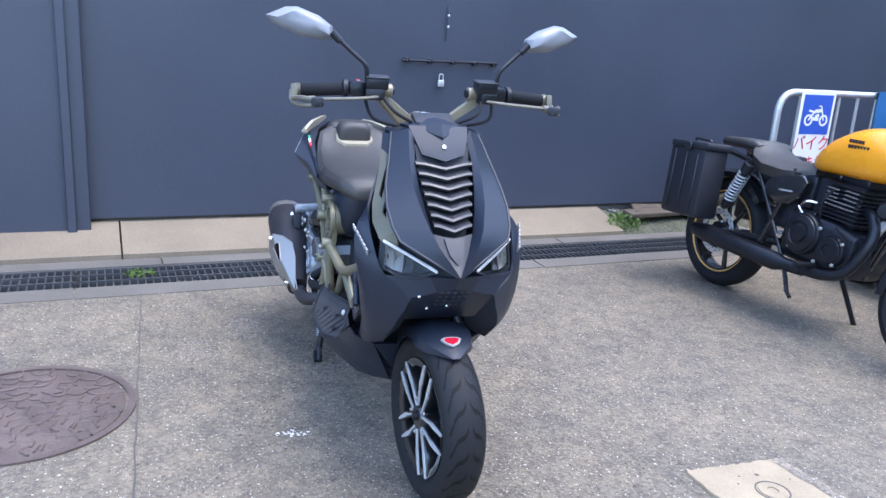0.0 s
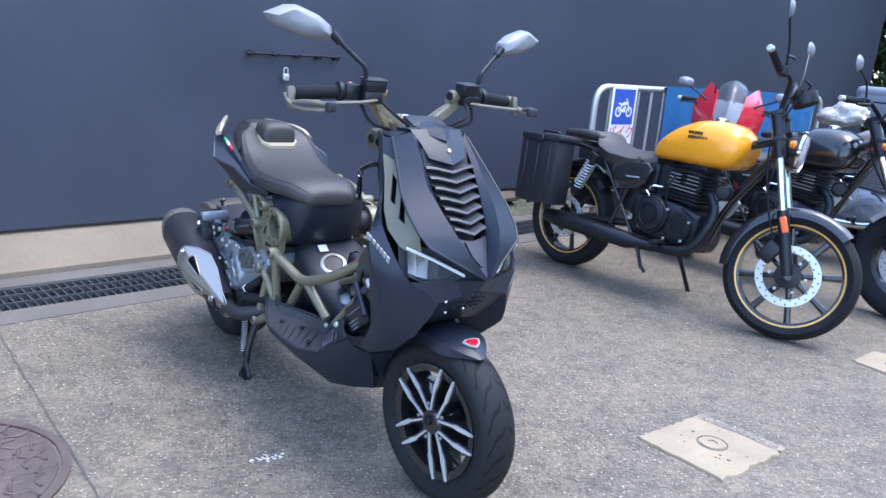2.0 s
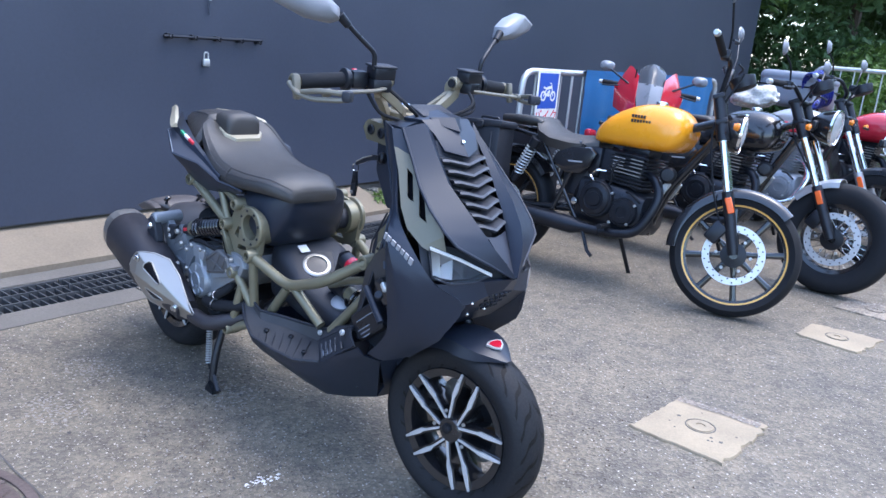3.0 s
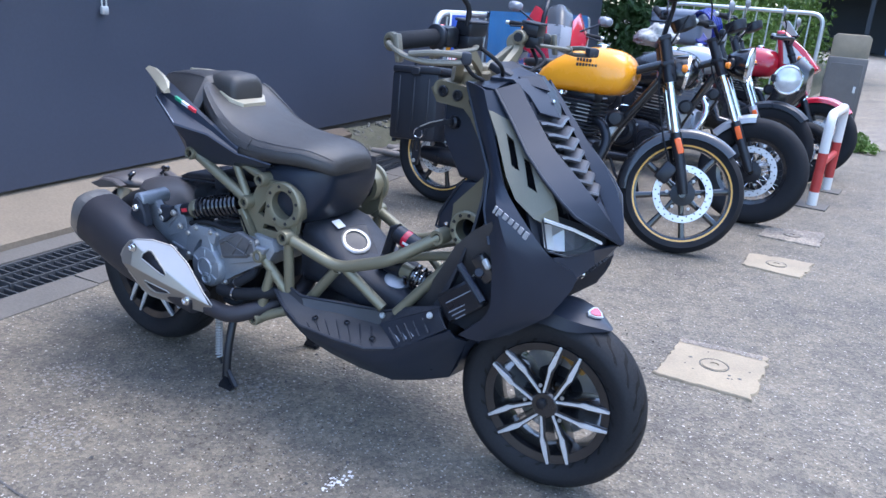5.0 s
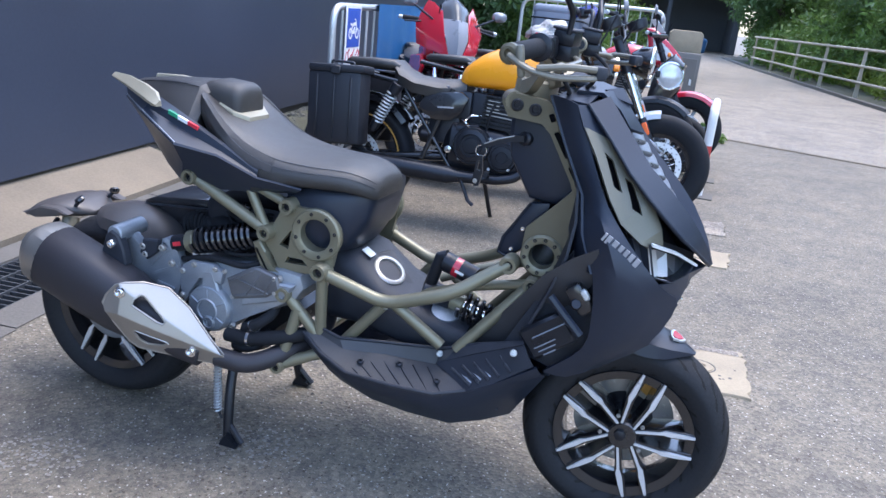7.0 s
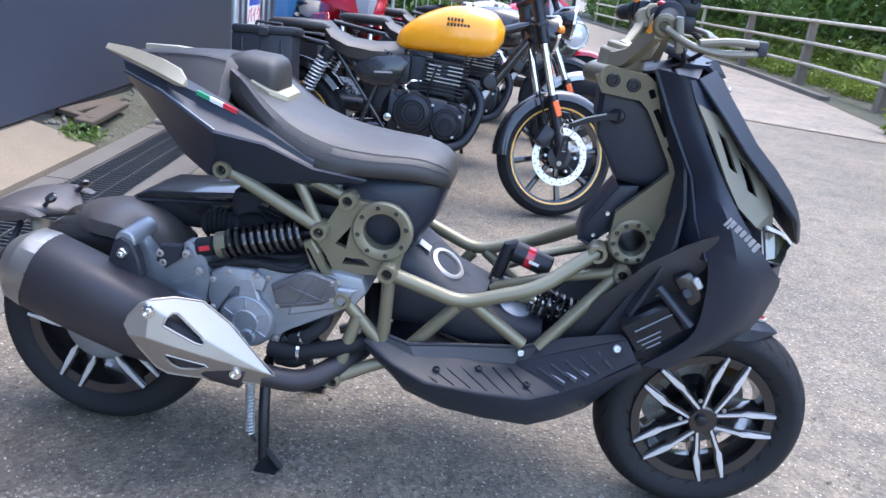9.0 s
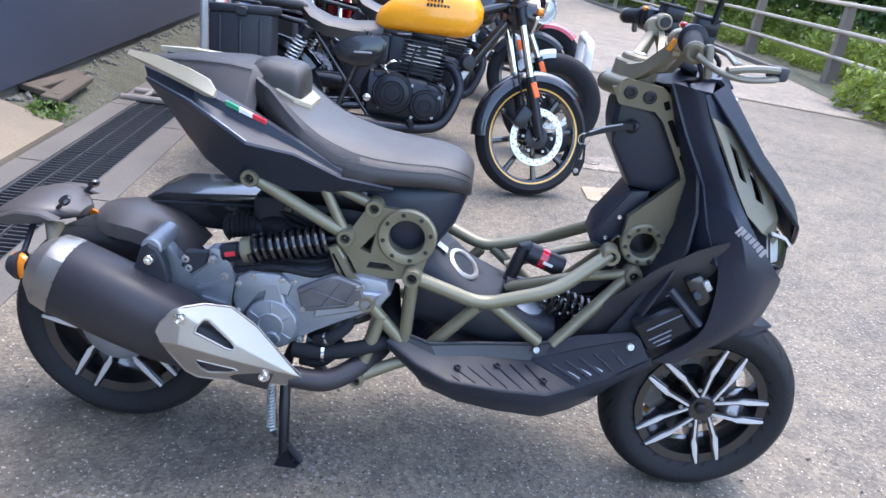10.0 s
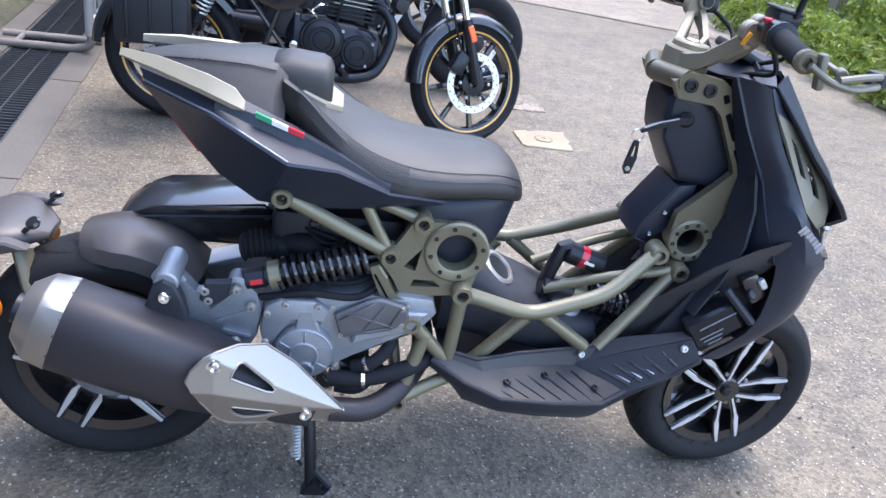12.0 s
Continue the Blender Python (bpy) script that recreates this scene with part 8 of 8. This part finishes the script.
def pannier(parent, s, x=-0.73):
    c = part("side_case", box((x, s * 0.255, 0.537), (0.285, 0.15, 0.36), rotm(0, -3, 0), 0.018, 2), M_casing, parent, "black ribbed plastic side case")
    part("case_lid", box((x, s * 0.258, 0.728), (0.298, 0.160, 0.040), rotm(0, -3, 0), 0.014, 2), M_casing, c)
    for dx in (-0.09, 0.0, 0.09):
        part("case_rib", box((x + dx, s * 0.332, 0.535), (0.012, 0.010, 0.31), rotm(0, -3, 0), 0.004), M_casing, c)
    part("case_latch", box((x, s * 0.341, 0.720), (0.05, 0.010, 0.04), None, 0.004), M_casing, c)
    part("case_handle", tube(round_corners([(x - 0.06, s * 0.25, 0.742), (x - 0.06, s * 0.25, 0.763), (x + 0.06, s * 0.25, 0.763), (x + 0.06, s * 0.25, 0.742)], 0.015), 0.007, 8), M_casing, c)
    return c


def at_bike(rear, front, lean):
    mx, my = (rear[0] + front[0]) / 2, (rear[1] + front[1]) / 2
    yaw = math.degrees(math.atan2(front[1] - rear[1], front[0] - rear[0]))
    return pose(mx, my, 0, 0, 0, yaw) @ pose(0, 0, 0, -lean, 0, 0)


YB = motorcycle(at_bike((-0.985, 2.11), (0.355, 2.187), 6.0), "black cruiser motorcycle with a bright yellow tank and gold rim stripes", stripe=M_gold, wb=1.342, rake=0.20, rf=0.300, rr=0.296, tf=0.092, tr=0.13, rim_f=0.243, rim_r=0.226, disc_r=0.142, grip=(0.40, 0.37, 1.24), rise=0.06, lamp_shell=M_gloss, tank_box=(-0.165, 0.345, 0.722, 0.958, 0.15), fender_arc=(48, 184), fender=M_gloss, steer=18)
for s in (-1, 1):
    pannier(YB, s)
    for i in range(2):
        for k in range(5 if i == 0 else 7):
            part("brand_bar", box((0.118 + (k - 2.5) * 0.016, s * (0.1455 - 0.0015 * i), 0.882 - i * 0.024), (0.010, 0.006, 0.015), rotm(s * -12, 3, 0)), M_trim, YB, "small dark printed bar")

B2 = motorcycle(at_bike((-0.95, 3.05), (0.51, 3.11), 6.0), "black bobber motorcycle with pale mudguard and wire wheels", wb=1.46, rf=0.308, rr=0.305, tf=0.125, tr=0.16, wire=True, tank=M_gloss, fender=M_silverpaint, lamp=(0.56, 0.90), lamp_shell=M_gloss, grip=(0.33, 0.38, 1.08), disc_r=0.145, fender_arc=(95, 142))
bag = thing("cloth_cover", pose(-0.41, 3.95, 0.975, 4, -8, 20), "crumpled white and grey cloth cover lying on a motorcycle tank", "cover")
bm = bmesh.new()
bmesh.ops.create_icosphere(bm, subdivisions=4, radius=1.0)
for v in bm.verts:
    k = 1 + 0.30 * noise.noise(v.co * 1.7) + 0.14 * noise.noise(v.co * 4.5 + V(3, 1, 2))
    v.co = V(v.co.x * 0.155 * k, v.co.y * 0.125 * k, v.co.z * (0.095 if v.co.z > 0 else 0.05) * k)
part("cloth", bm, M_cloth, bag, "", 60)
B3 = motorcycle(at_bike((-1.02, 4.12), (0.40, 4.15), 6.0), "classic motorcycle with silver and red tank and round headlight", wb=1.42, rf=0.305, rr=0.30, tank=M_silverpaint, lamp=(0.74, 0.78), lamp_turn=-2.6, fork_m=M_silverpaint, engine=M_alu, pipe=M_chrome, grip=(0.28, 0.40, 1.13), tank_box=(-0.17, 0.29, 0.755, 0.945, 0.135), spokes=9)
part("tank_panel", prism([(-0.10, 0.765), (0.20, 0.775), (0.24, 0.83), (0.05, 0.84)], -0.150, -0.120, 0.006, 1), M_redpaint, B3, "red tank panel")
B4 = motorcycle(at_bike((-0.83, 5.20), (0.59, 5.16), 6.0), "red and white sport motorcycle with a small dark screen", wb=1.42, rf=0.30, rr=0.31, tf=0.115, tank=M_redpaint, fender=M_redpaint, lamp=None, grip=(0.30, 0.34, 1.02), silver=True, spokes=6, mirrors=True, reflect=False)
part("nose_fairing", prism([(0.26, 1.08), (0.32, 1.09), (0.50, 0.95), (0.63, 0.82), (0.60, 0.79), (0.34, 0.79)], -0.105, 0.105, 0.025, 3), M_redpaint, B4, "red wedge-shaped nose fairing", 50)
for t in (-1, 1):
    part("number_panel", prism([(0.315, 1.045), (0.46, 0.935), (0.575, 0.83), (0.37, 0.83)], t * 0.104, t * 0.109, 0.002, 1), M_whitepaint, B4, "white side panel")
part("windscreen", sheet(grid_smooth([[V(0.36, -0.09, 1.05), V(0.42, 0, 1.06), V(0.36, 0.09, 1.05)], [V(0.27, -0.075, 1.15), V(0.32, 0, 1.17), V(0.27, 0.075, 1.15)]], 4, 3), 0.003), M_screen, B4)

# red sport bike parked askew by the barrier
B5 = motorcycle(pose(-1.29, 3.84, 0.0, 0, 0, -58) @ pose(0, 0, 0, -5, 0, 0) @ Matrix.Scale(0.97, 4), "red and black sport motorcycle with tinted screen by the barrier", wb=1.36, rf=0.30, rr=0.31, tf=0.12, tank=M_redpaint, fender=M_gloss, lamp=None, grip=(0.26, 0.34, 1.00), spokes=6, mirrors=False, reflect=False)
for s in (-1, 1):
    part("cheek_fairing", sheet(side([[(0.22, 0.17, 1.15), (0.31, 0.145, 1.14), (0.42, 0.095, 1.09)], [(0.30, 0.25, 0.98), (0.46, 0.20, 0.96), (0.58, 0.09, 0.92)], [(0.34, 0.23, 0.84), (0.50, 0.17, 0.82), (0.63, 0.05, 0.80)]], s), 0.006), M_redpaint, B5, "red cheek fairing")
    part("lower_fairing", prism([(0.05, 0.74), (0.40, 0.78), (0.48, 0.70), (0.35, 0.45), (0.10, 0.38)], s * 0.17, s * 0.20, 0.01, 1), M_redpaint, B5)
    part("mirror_stem", tube([(0.42, s * 0.15, 1.02), (0.40, s * 0.30, 1.10)], 0.007, 8), M_dark, B5)
    part("mirror_shell", section_loft([(0.375, 1.12, 0.02, 0.02), (0.385, 1.12, 0.055, 0.035), (0.41, 1.12, 0.045, 0.028), (0.425, 1.12, 0.01, 0.01)], 16, 2.5), M_mirrorback, B5).location = (0, s * 0.33, 0.0)
part("nose_panel", sheet([[V(0.45, -0.10, 1.04), V(0.53, 0, 1.05), V(0.45, 0.10, 1.04)], [V(0.575, -0.08, 0.92), V(0.64, 0, 0.90), V(0.575, 0.08, 0.92)], [V(0.62, -0.045, 0.80), V(0.66, 0, 0.78), V(0.62, 0.045, 0.80)]], 0.006), M_mirrorback, B5, "grey nose panel")
part("windscreen", sheet(grid_smooth([[V(0.46, -0.085, 1.03), V(0.53, 0, 1.04), V(0.46, 0.085, 1.03)], [V(0.36, -0.095, 1.12), V(0.43, 0, 1.14), V(0.36, 0.095, 1.12)], [V(0.30, -0.065, 1.165), V(0.35, 0, 1.185), V(0.30, 0.065, 1.165)]], 4, 3), 0.003), M_screen, B5, "tinted windscreen")

# far step-through scooter with a grey top case, and a blue coiled cable on it
S2 = thing("touring_scooter", pose(-0.05, 4.76, 0, 0, 0, -3) @ pose(0, 0, 0, -4, 0, 0), "dark scooter with a large grey top case", "scooter")
for nm, x, r in (("front_wheel", 0.62, 0.23), ("rear_wheel", -0.58, 0.23)):
    bike_wheel(S2, nm, (x, 0, r), r, 0.11, r - 0.075, 6, disc=-0.05, disc_r=0.10)
part("body", section_loft([(-0.80, 0.62, 0.10, 0.05), (-0.70, 0.58, 0.16, 0.14), (-0.40, 0.52, 0.18, 0.20), (-0.10, 0.48, 0.17, 0.18), (0.00, 0.36, 0.16, 0.06), (0.30, 0.33, 0.16, 0.05), (0.36, 0.55, 0.17, 0.26), (0.48, 0.72, 0.15, 0.20), (0.56, 0.75, 0.10, 0.10)], 22, 3.4), M_gloss, S2, "", 45)
part("seat", section_loft([(-0.72, 0.80, 0.10, 0.03), (-0.60, 0.80, 0.15, 0.05), (-0.25, 0.76, 0.15, 0.05), (-0.10, 0.73, 0.10, 0.03)], 20, 3.2), M_seat, S2, "", 45)
tc = part("top_case", box((-0.45, 0, 1.04), (0.42, 0.50, 0.24), None, 0.05, 3), M_greybox, S2, "grey plastic top case")
part("case_lid", box((-0.45, 0, 1.13), (0.425, 0.505, 0.09), None, 0.04, 3), M_greybox, tc)
part("case_seam", box((-0.45, 0, 1.065), (0.428, 0.508, 0.012), None, 0.003), M_dark, tc)
part("handlebar", tube([(0.30, -0.33, 1.02), (0.38, 0, 1.04), (0.30, 0.33, 1.02)], 0.014, 10), M_dark, S2)
coil = thing("cable_lock", pose(-0.25, 4.56, 1.07, 18, 12, -35), "coiled blue bicycle cable lock hanging up", "lock")
for i in range(5):
    part("coil", lathe([(0.125 + 0.010 * math.cos(q), -0.036 + i * 0.018 + 0.010 * math.sin(q)) for q in (k * math.pi / 4 for k in range(8))], (0, 0, 0), "Y", 36, True), M_navy, coil)
part("hanger", tube([(0, 0, -0.11), (-0.05, 0.05, -0.30), (-0.15, 0.12, -0.50)], 0.010, 8), M_dark, coil)

# ---- plants ----
def leaf_mass(name, blobs, n, size, mat, label, cat, seed, kind="stuff"):
    """Many small folded leaves in and on a set of ellipsoids (centre, radii)."""
    rs = np.random.RandomState(seed)
    w = np.array([b[1][0] * b[1][1] + b[1][1] * b[1][2] + b[1][0] * b[1][2] for b in blobs])
    pick = rs.choice(len(blobs), n, p=w / w.sum())
    c = np.array([b[0] for b in blobs], float)[pick]
    r = np.array([b[1] for b in blobs], float)[pick]
    d = rs.normal(size=(n, 3))
    d /= np.linalg.norm(d, axis=1)[:, None]
    lump = 1 + 0.18 * np.sin(d[:, :1] * 7 + pick[:, None]) * np.sin(d[:, 1:2] * 6 + 2 * pick[:, None]) + 0.12 * np.sin(d[:, 2:3] * 11)
    p = c + d * r * lump * (0.62 + 0.42 * rs.random_sample((n, 1)) ** 0.6)
    ax = rs.normal(size=(n, 3)) + np.array([0, 0, 0.1])
    ax /= np.linalg.norm(ax, axis=1)[:, None]
    side = np.cross(ax, d + 0.6 * rs.normal(size=(n, 3)))
    side /= np.linalg.norm(side, axis=1)[:, None] + 1e-9
    up = np.cross(side, ax)
    s = size * (0.6 + 0.8 * rs.random_sample((n, 1)))
    co = np.stack([p - ax * s, p + side * s * 0.42 + up * s * 0.12, p + ax * s, p - side * s * 0.42 + up * s * 0.12], 1)
    keep = co[:, :, 2].min(1) > 0.0
    co = co[keep]
    k = len(co)
    f = np.arange(4 * k).reshape(k, 4)
    faces = np.concatenate([f[:, [0, 1, 2]], f[:, [0, 2, 3]]])
    me = bpy.data.meshes.new(name)
    me.from_pydata(co.reshape(-1, 3).tolist(), [], faces.tolist())
    me.materials.append(mat)
    ob = new(name, me)
    return tagged(ob, label, cat, kind=kind)


def tree(name, x, y, h, spread, seed, mat, n=9000):
    r = random.Random(seed)
    t = thing("tree", pose(x, y, 0), "leafy green broadleaf tree beside the road", "tree", "trees")
    bm = bmesh.new()
    add_tube(bm, smooth_path([(0, 0, -0.1), (r.uniform(-0.1, 0.1), r.uniform(-0.1, 0.1), h * 0.3), (r.uniform(-0.3, 0.3), r.uniform(-0.3, 0.3), h * 0.75)], 4), [0.16 - 0.011 * i for i in range(9)], 9)
    blobs = [((0, 0, h * 0.8), (spread * 0.6, spread * 0.6, h * 0.22))]
    for i in range(8):
        q = i * 0.785 + r.uniform(-0.4, 0.4)
        z = h * r.uniform(0.35, 0.85)
        e = V(math.cos(q) * spread * r.uniform(0.6, 1), math.sin(q) * spread * r.uniform(0.6, 1), z)
        add_tube(bm, [V(0, 0, z - h * 0.15), e * 0.5 + V(0, 0, z * 0.45), e], [0.06, 0.04, 0.015], 6)
        blobs.append((tuple(e), (spread * r.uniform(0.35, 0.6), spread * r.uniform(0.35, 0.6), h * r.uniform(0.1, 0.19))))
    part("trunk", bm, M_bark, t)
    crown = leaf_mass("crown", blobs, n, 0.11, mat, "", "", seed, "")
    crown.parent = t
    return t


# low plants along the verge, then bushes, then trees
def verge_x(y):
    for (x0, y0), (x1, y1) in zip(EDGE, EDGE[1:]):
        if y0 <= y <= y1:
            return x0 + (x1 - x0) * (y - y0) / (y1 - y0)
    return EDGE[-1][0]


rnd = random.Random(21)
low = []
for i in range(60):
    y = 2.0 + i * 0.25
    off = rnd.uniform(0.25, 0.9) if y < 6.8 else rnd.uniform(0.95, 1.5)
    low.append(((verge_x(y) + off, y, rnd.uniform(0.02, 0.12)), (rnd.uniform(0.2, 0.4), 0.3, rnd.uniform(0.14, 0.30))))
leaf_mass("verge_plants", low, 26000, 0.035, M_leafy, "low bright green weeds along the verge", "plants", 5)
bush = [((4.28 + 0.22 * (i % 3) - 0.04 * (i % 2), 3.5 + 0.24 * i, rnd.uniform(0.06, 0.22)), (rnd.uniform(0.30, 0.46), 0.34, rnd.uniform(0.22, 0.40))) for i in range(17)]
bush += [((5.15 + rnd.uniform(-0.1, 0.5), 2.9 + 0.3 * i, rnd.uniform(0.25, 0.55)), (0.5, 0.42, rnd.uniform(0.35, 0.55))) for i in range(13)]
leaf_mass("roadside_bush", bush, 24000, 0.045, M_leafy, "bright green bush spilling over the road edge", "bush", 25)
mid = []
for i in range(60):
    y = 1.5 + i * 0.5
    mid.append(((verge_x(y) + rnd.uniform(1.6, 2.6), y, rnd.uniform(0.1, 0.35)), (rnd.uniform(0.5, 0.9), 0.6, rnd.uniform(0.3, 0.6))))
leaf_mass("hedge", mid, 42000, 0.06, M_leafy, "dense green shrubs behind the guard rail", "shrubs", 6)
back = []
for i in range(40):
    y = 1.0 + i * 0.95
    back.append(((verge_x(y) + rnd.uniform(3.6, 5.2), y, rnd.uniform(0.8, 2.2)), (rnd.uniform(1.0, 1.7), 1.1, rnd.uniform(0.9, 1.6))))
leaf_mass("undergrowth", back, 42000, 0.10, M_leafd, "tall dark green undergrowth behind the shrubs", "shrubs", 7)
thick = []
for i in range(16):
    y = 22.5 + i * 1.15
    thick.append(((verge_x(y) + rnd.uniform(0.9, 1.7) + 0.02 * i, y, rnd.uniform(0.3, 1.3)), (rnd.uniform(0.6, 0.9), 0.8, rnd.uniform(0.6, 1.0))))
for i in range(46):
    y = 13.5 + i * 0.5
    thick.append(((verge_x(y) + rnd.uniform(2.0, 3.4), y, rnd.uniform(0.8, 3.4)), (rnd.uniform(0.8, 1.4), 1.0, rnd.uniform(0.8, 1.3))))
leaf_mass("thicket", thick, 46000, 0.09, M_leaf, "tall leafy green thicket behind the guard rail", "shrubs", 17)
for i, (x, y, h, s) in enumerate(((8.5, 8, 6.5, 2.2), (8.8, 13.5, 7, 2.5), (8.2, 19, 7, 2.6), (6.8, 25, 7.5, 2.7), (5.2, 31, 7, 2.6), (9.5, 3.0, 7, 2.5), (3.6, 35.0, 6.5, 2.2), (4.6, 40.0, 8, 3.0), (7.5, 37.0, 9, 3.2), (6.2, 22.0, 7, 2.4), (3.0, 33.5, 5.5, 1.8), (2.5, 38.5, 7, 2.0))):
    tree("tree", x, y, h, s, 30 + i, M_leafd)
for i, (x, y, h, s) in enumerate(((-3.2, 14.0, 6.0, 2.4), (-5.5, 13.2, 7, 2.8), (-2.6, 18.5, 6.5, 2.6), (-3.4, 24.0, 7, 2.8), (-8.5, 14.5, 7, 3.0))):
    tree("tree", x, y, h, s, 50 + i, M_leaf if i % 2 else M_leafd, 14000)
bl = [((-1.5 - 0.35 * (i % 5), 11.2 + 0.6 * i, 0.5 + 0.25 * (i % 3)), (0.8, 0.7, 0.8)) for i in range(14)]
leaf_mass("shrubs_by_fence", bl, 26000, 0.06, M_leaf, "green shrubs behind the yard fence", "shrubs", 8)
leaf_mass("undergrowth", [((-2.9 - 0.8 * i, 12.6 + 0.3 * (i % 3), 0.9 + 0.7 * (i % 2)), (0.9, 0.8, 1.1)) for i in range(8)], 16000, 0.08, M_leafd, "dark green undergrowth at the end of the wall", "shrubs", 28)
leaf_mass("weed_tuft", [(tuple(at_site(-1.86, 2.42, 0.06)), (0.10, 0.13, 0.07)), (tuple(at_site(-1.95, 2.62, 0.06)), (0.07, 0.08, 0.06))], 500, 0.018, M_leaf, "small green weeds at the foot of the wall", "weeds", 9)
leaf_mass("weed_tuft", [((0.78, 7.05, 0.06), (0.11, 0.2, 0.11)), ((0.90, 6.95, 0.04), (0.09, 0.12, 0.06))], 700, 0.028, M_leaf, "grass tuft beside the road joint", "weeds", 19)
leaf_mass("grate_weed", [(tuple(at_site(-1.47, -0.72, 0.012)), (0.05, 0.07, 0.02))], 140, 0.012, M_leaf, "tiny weed growing through the drain grate", "weeds", 10)

# gravel and timber at the wall foot
gm = bmesh.new()
rows = []
for i in range(30):
    uu = 2.36 + i * 0.2
    rows.append([at_site(v, uu, max(0.004, z + 0.02 * noise.noise((v * 9, uu * 6, 0)))) for v, z in ((-2.12, 0.10), (-2.0, 0.10), (-1.9, 0.075), (-1.82, 0.045), (-1.75, 0.006))])
rings(gm, rows, close=False)
setting(part("gravel_bed", gm, M_soil), "rough gravel and soil bed at the wall foot", "gravel")
sm = bmesh.new()
r2 = random.Random(12)
for i in range(520):
    uu, vv = 2.38 + r2.random() * 5.5, r2.uniform(-2.06, -1.77)
    s = r2.uniform(0.008, 0.026)
    z = 0.105 if vv < -2 else 0.105 * (-1.75 - vv) / 0.25
    bmesh.ops.create_icosphere(sm, subdivisions=1, radius=s, matrix=Matrix.Translation(at_site(vv, uu, z)) @ rotm(r2.uniform(0, 360), r2.uniform(0, 360), 0).to_4x4() @ Matrix.Diagonal((1, r2.uniform(0.6, 1), r2.uniform(0.5, 0.8), 1)))
tagged(part("gravel_stones", sm, M_bedstone, angle=10), "loose grey gravel stones at the wall foot", "gravel", kind="stuff")
for uu, vv, L, a, w in ((2.75, -1.88, 0.62, 5, 0.10), (2.9, -2.0, 0.5, -8, 0.08), (2.62, -1.98, 0.35, 60, 0.07)):
    tagged(part("plank", box(at_site(vv, uu, 0.125), (w, L, 0.035), SITE.to_3x3() @ rotm(0, 8, a), 0.006), M_wood), "weathered brown timber offcut lying on gravel", "plank", "timber offcuts")

# far end of the road: a dark open garage under a pale roof edge, a pale block and a blue sheet
far = thing("garage", pose(-1.9, 41.0, 0, 0, 0, 5), "far dark open garage with a pale roof edge", "garage")
part("side_wall", box((-3.4, 2.0, 1.6), (0.3, 4.0, 3.2), None, 0.02), M_bluewall, far)
part("side_wall", box((3.4, 2.0, 1.6), (0.3, 4.0, 3.2), None, 0.02), M_bluewall, far)
part("back_wall", box((0, 4.0, 1.6), (6.6, 0.2, 3.2), None, 0.02), M_bluewall, far)
part("roof", box((0, 1.8, 3.35), (7.6, 4.8, 0.28), None, 0.03), M_whiteband, far)
part("post", box((0.0, 0.1, 1.6), (0.2, 0.2, 3.2), None, 0.01), M_bluewall, far)
tagged(part("blue_sheet", box((-0.30, 39.2, 0.38), (1.0, 0.8, 0.75), rotm(4, 6, 20), 0.18, 3), M_tarp), "blue plastic sheet heaped by the far garage", "tarp")
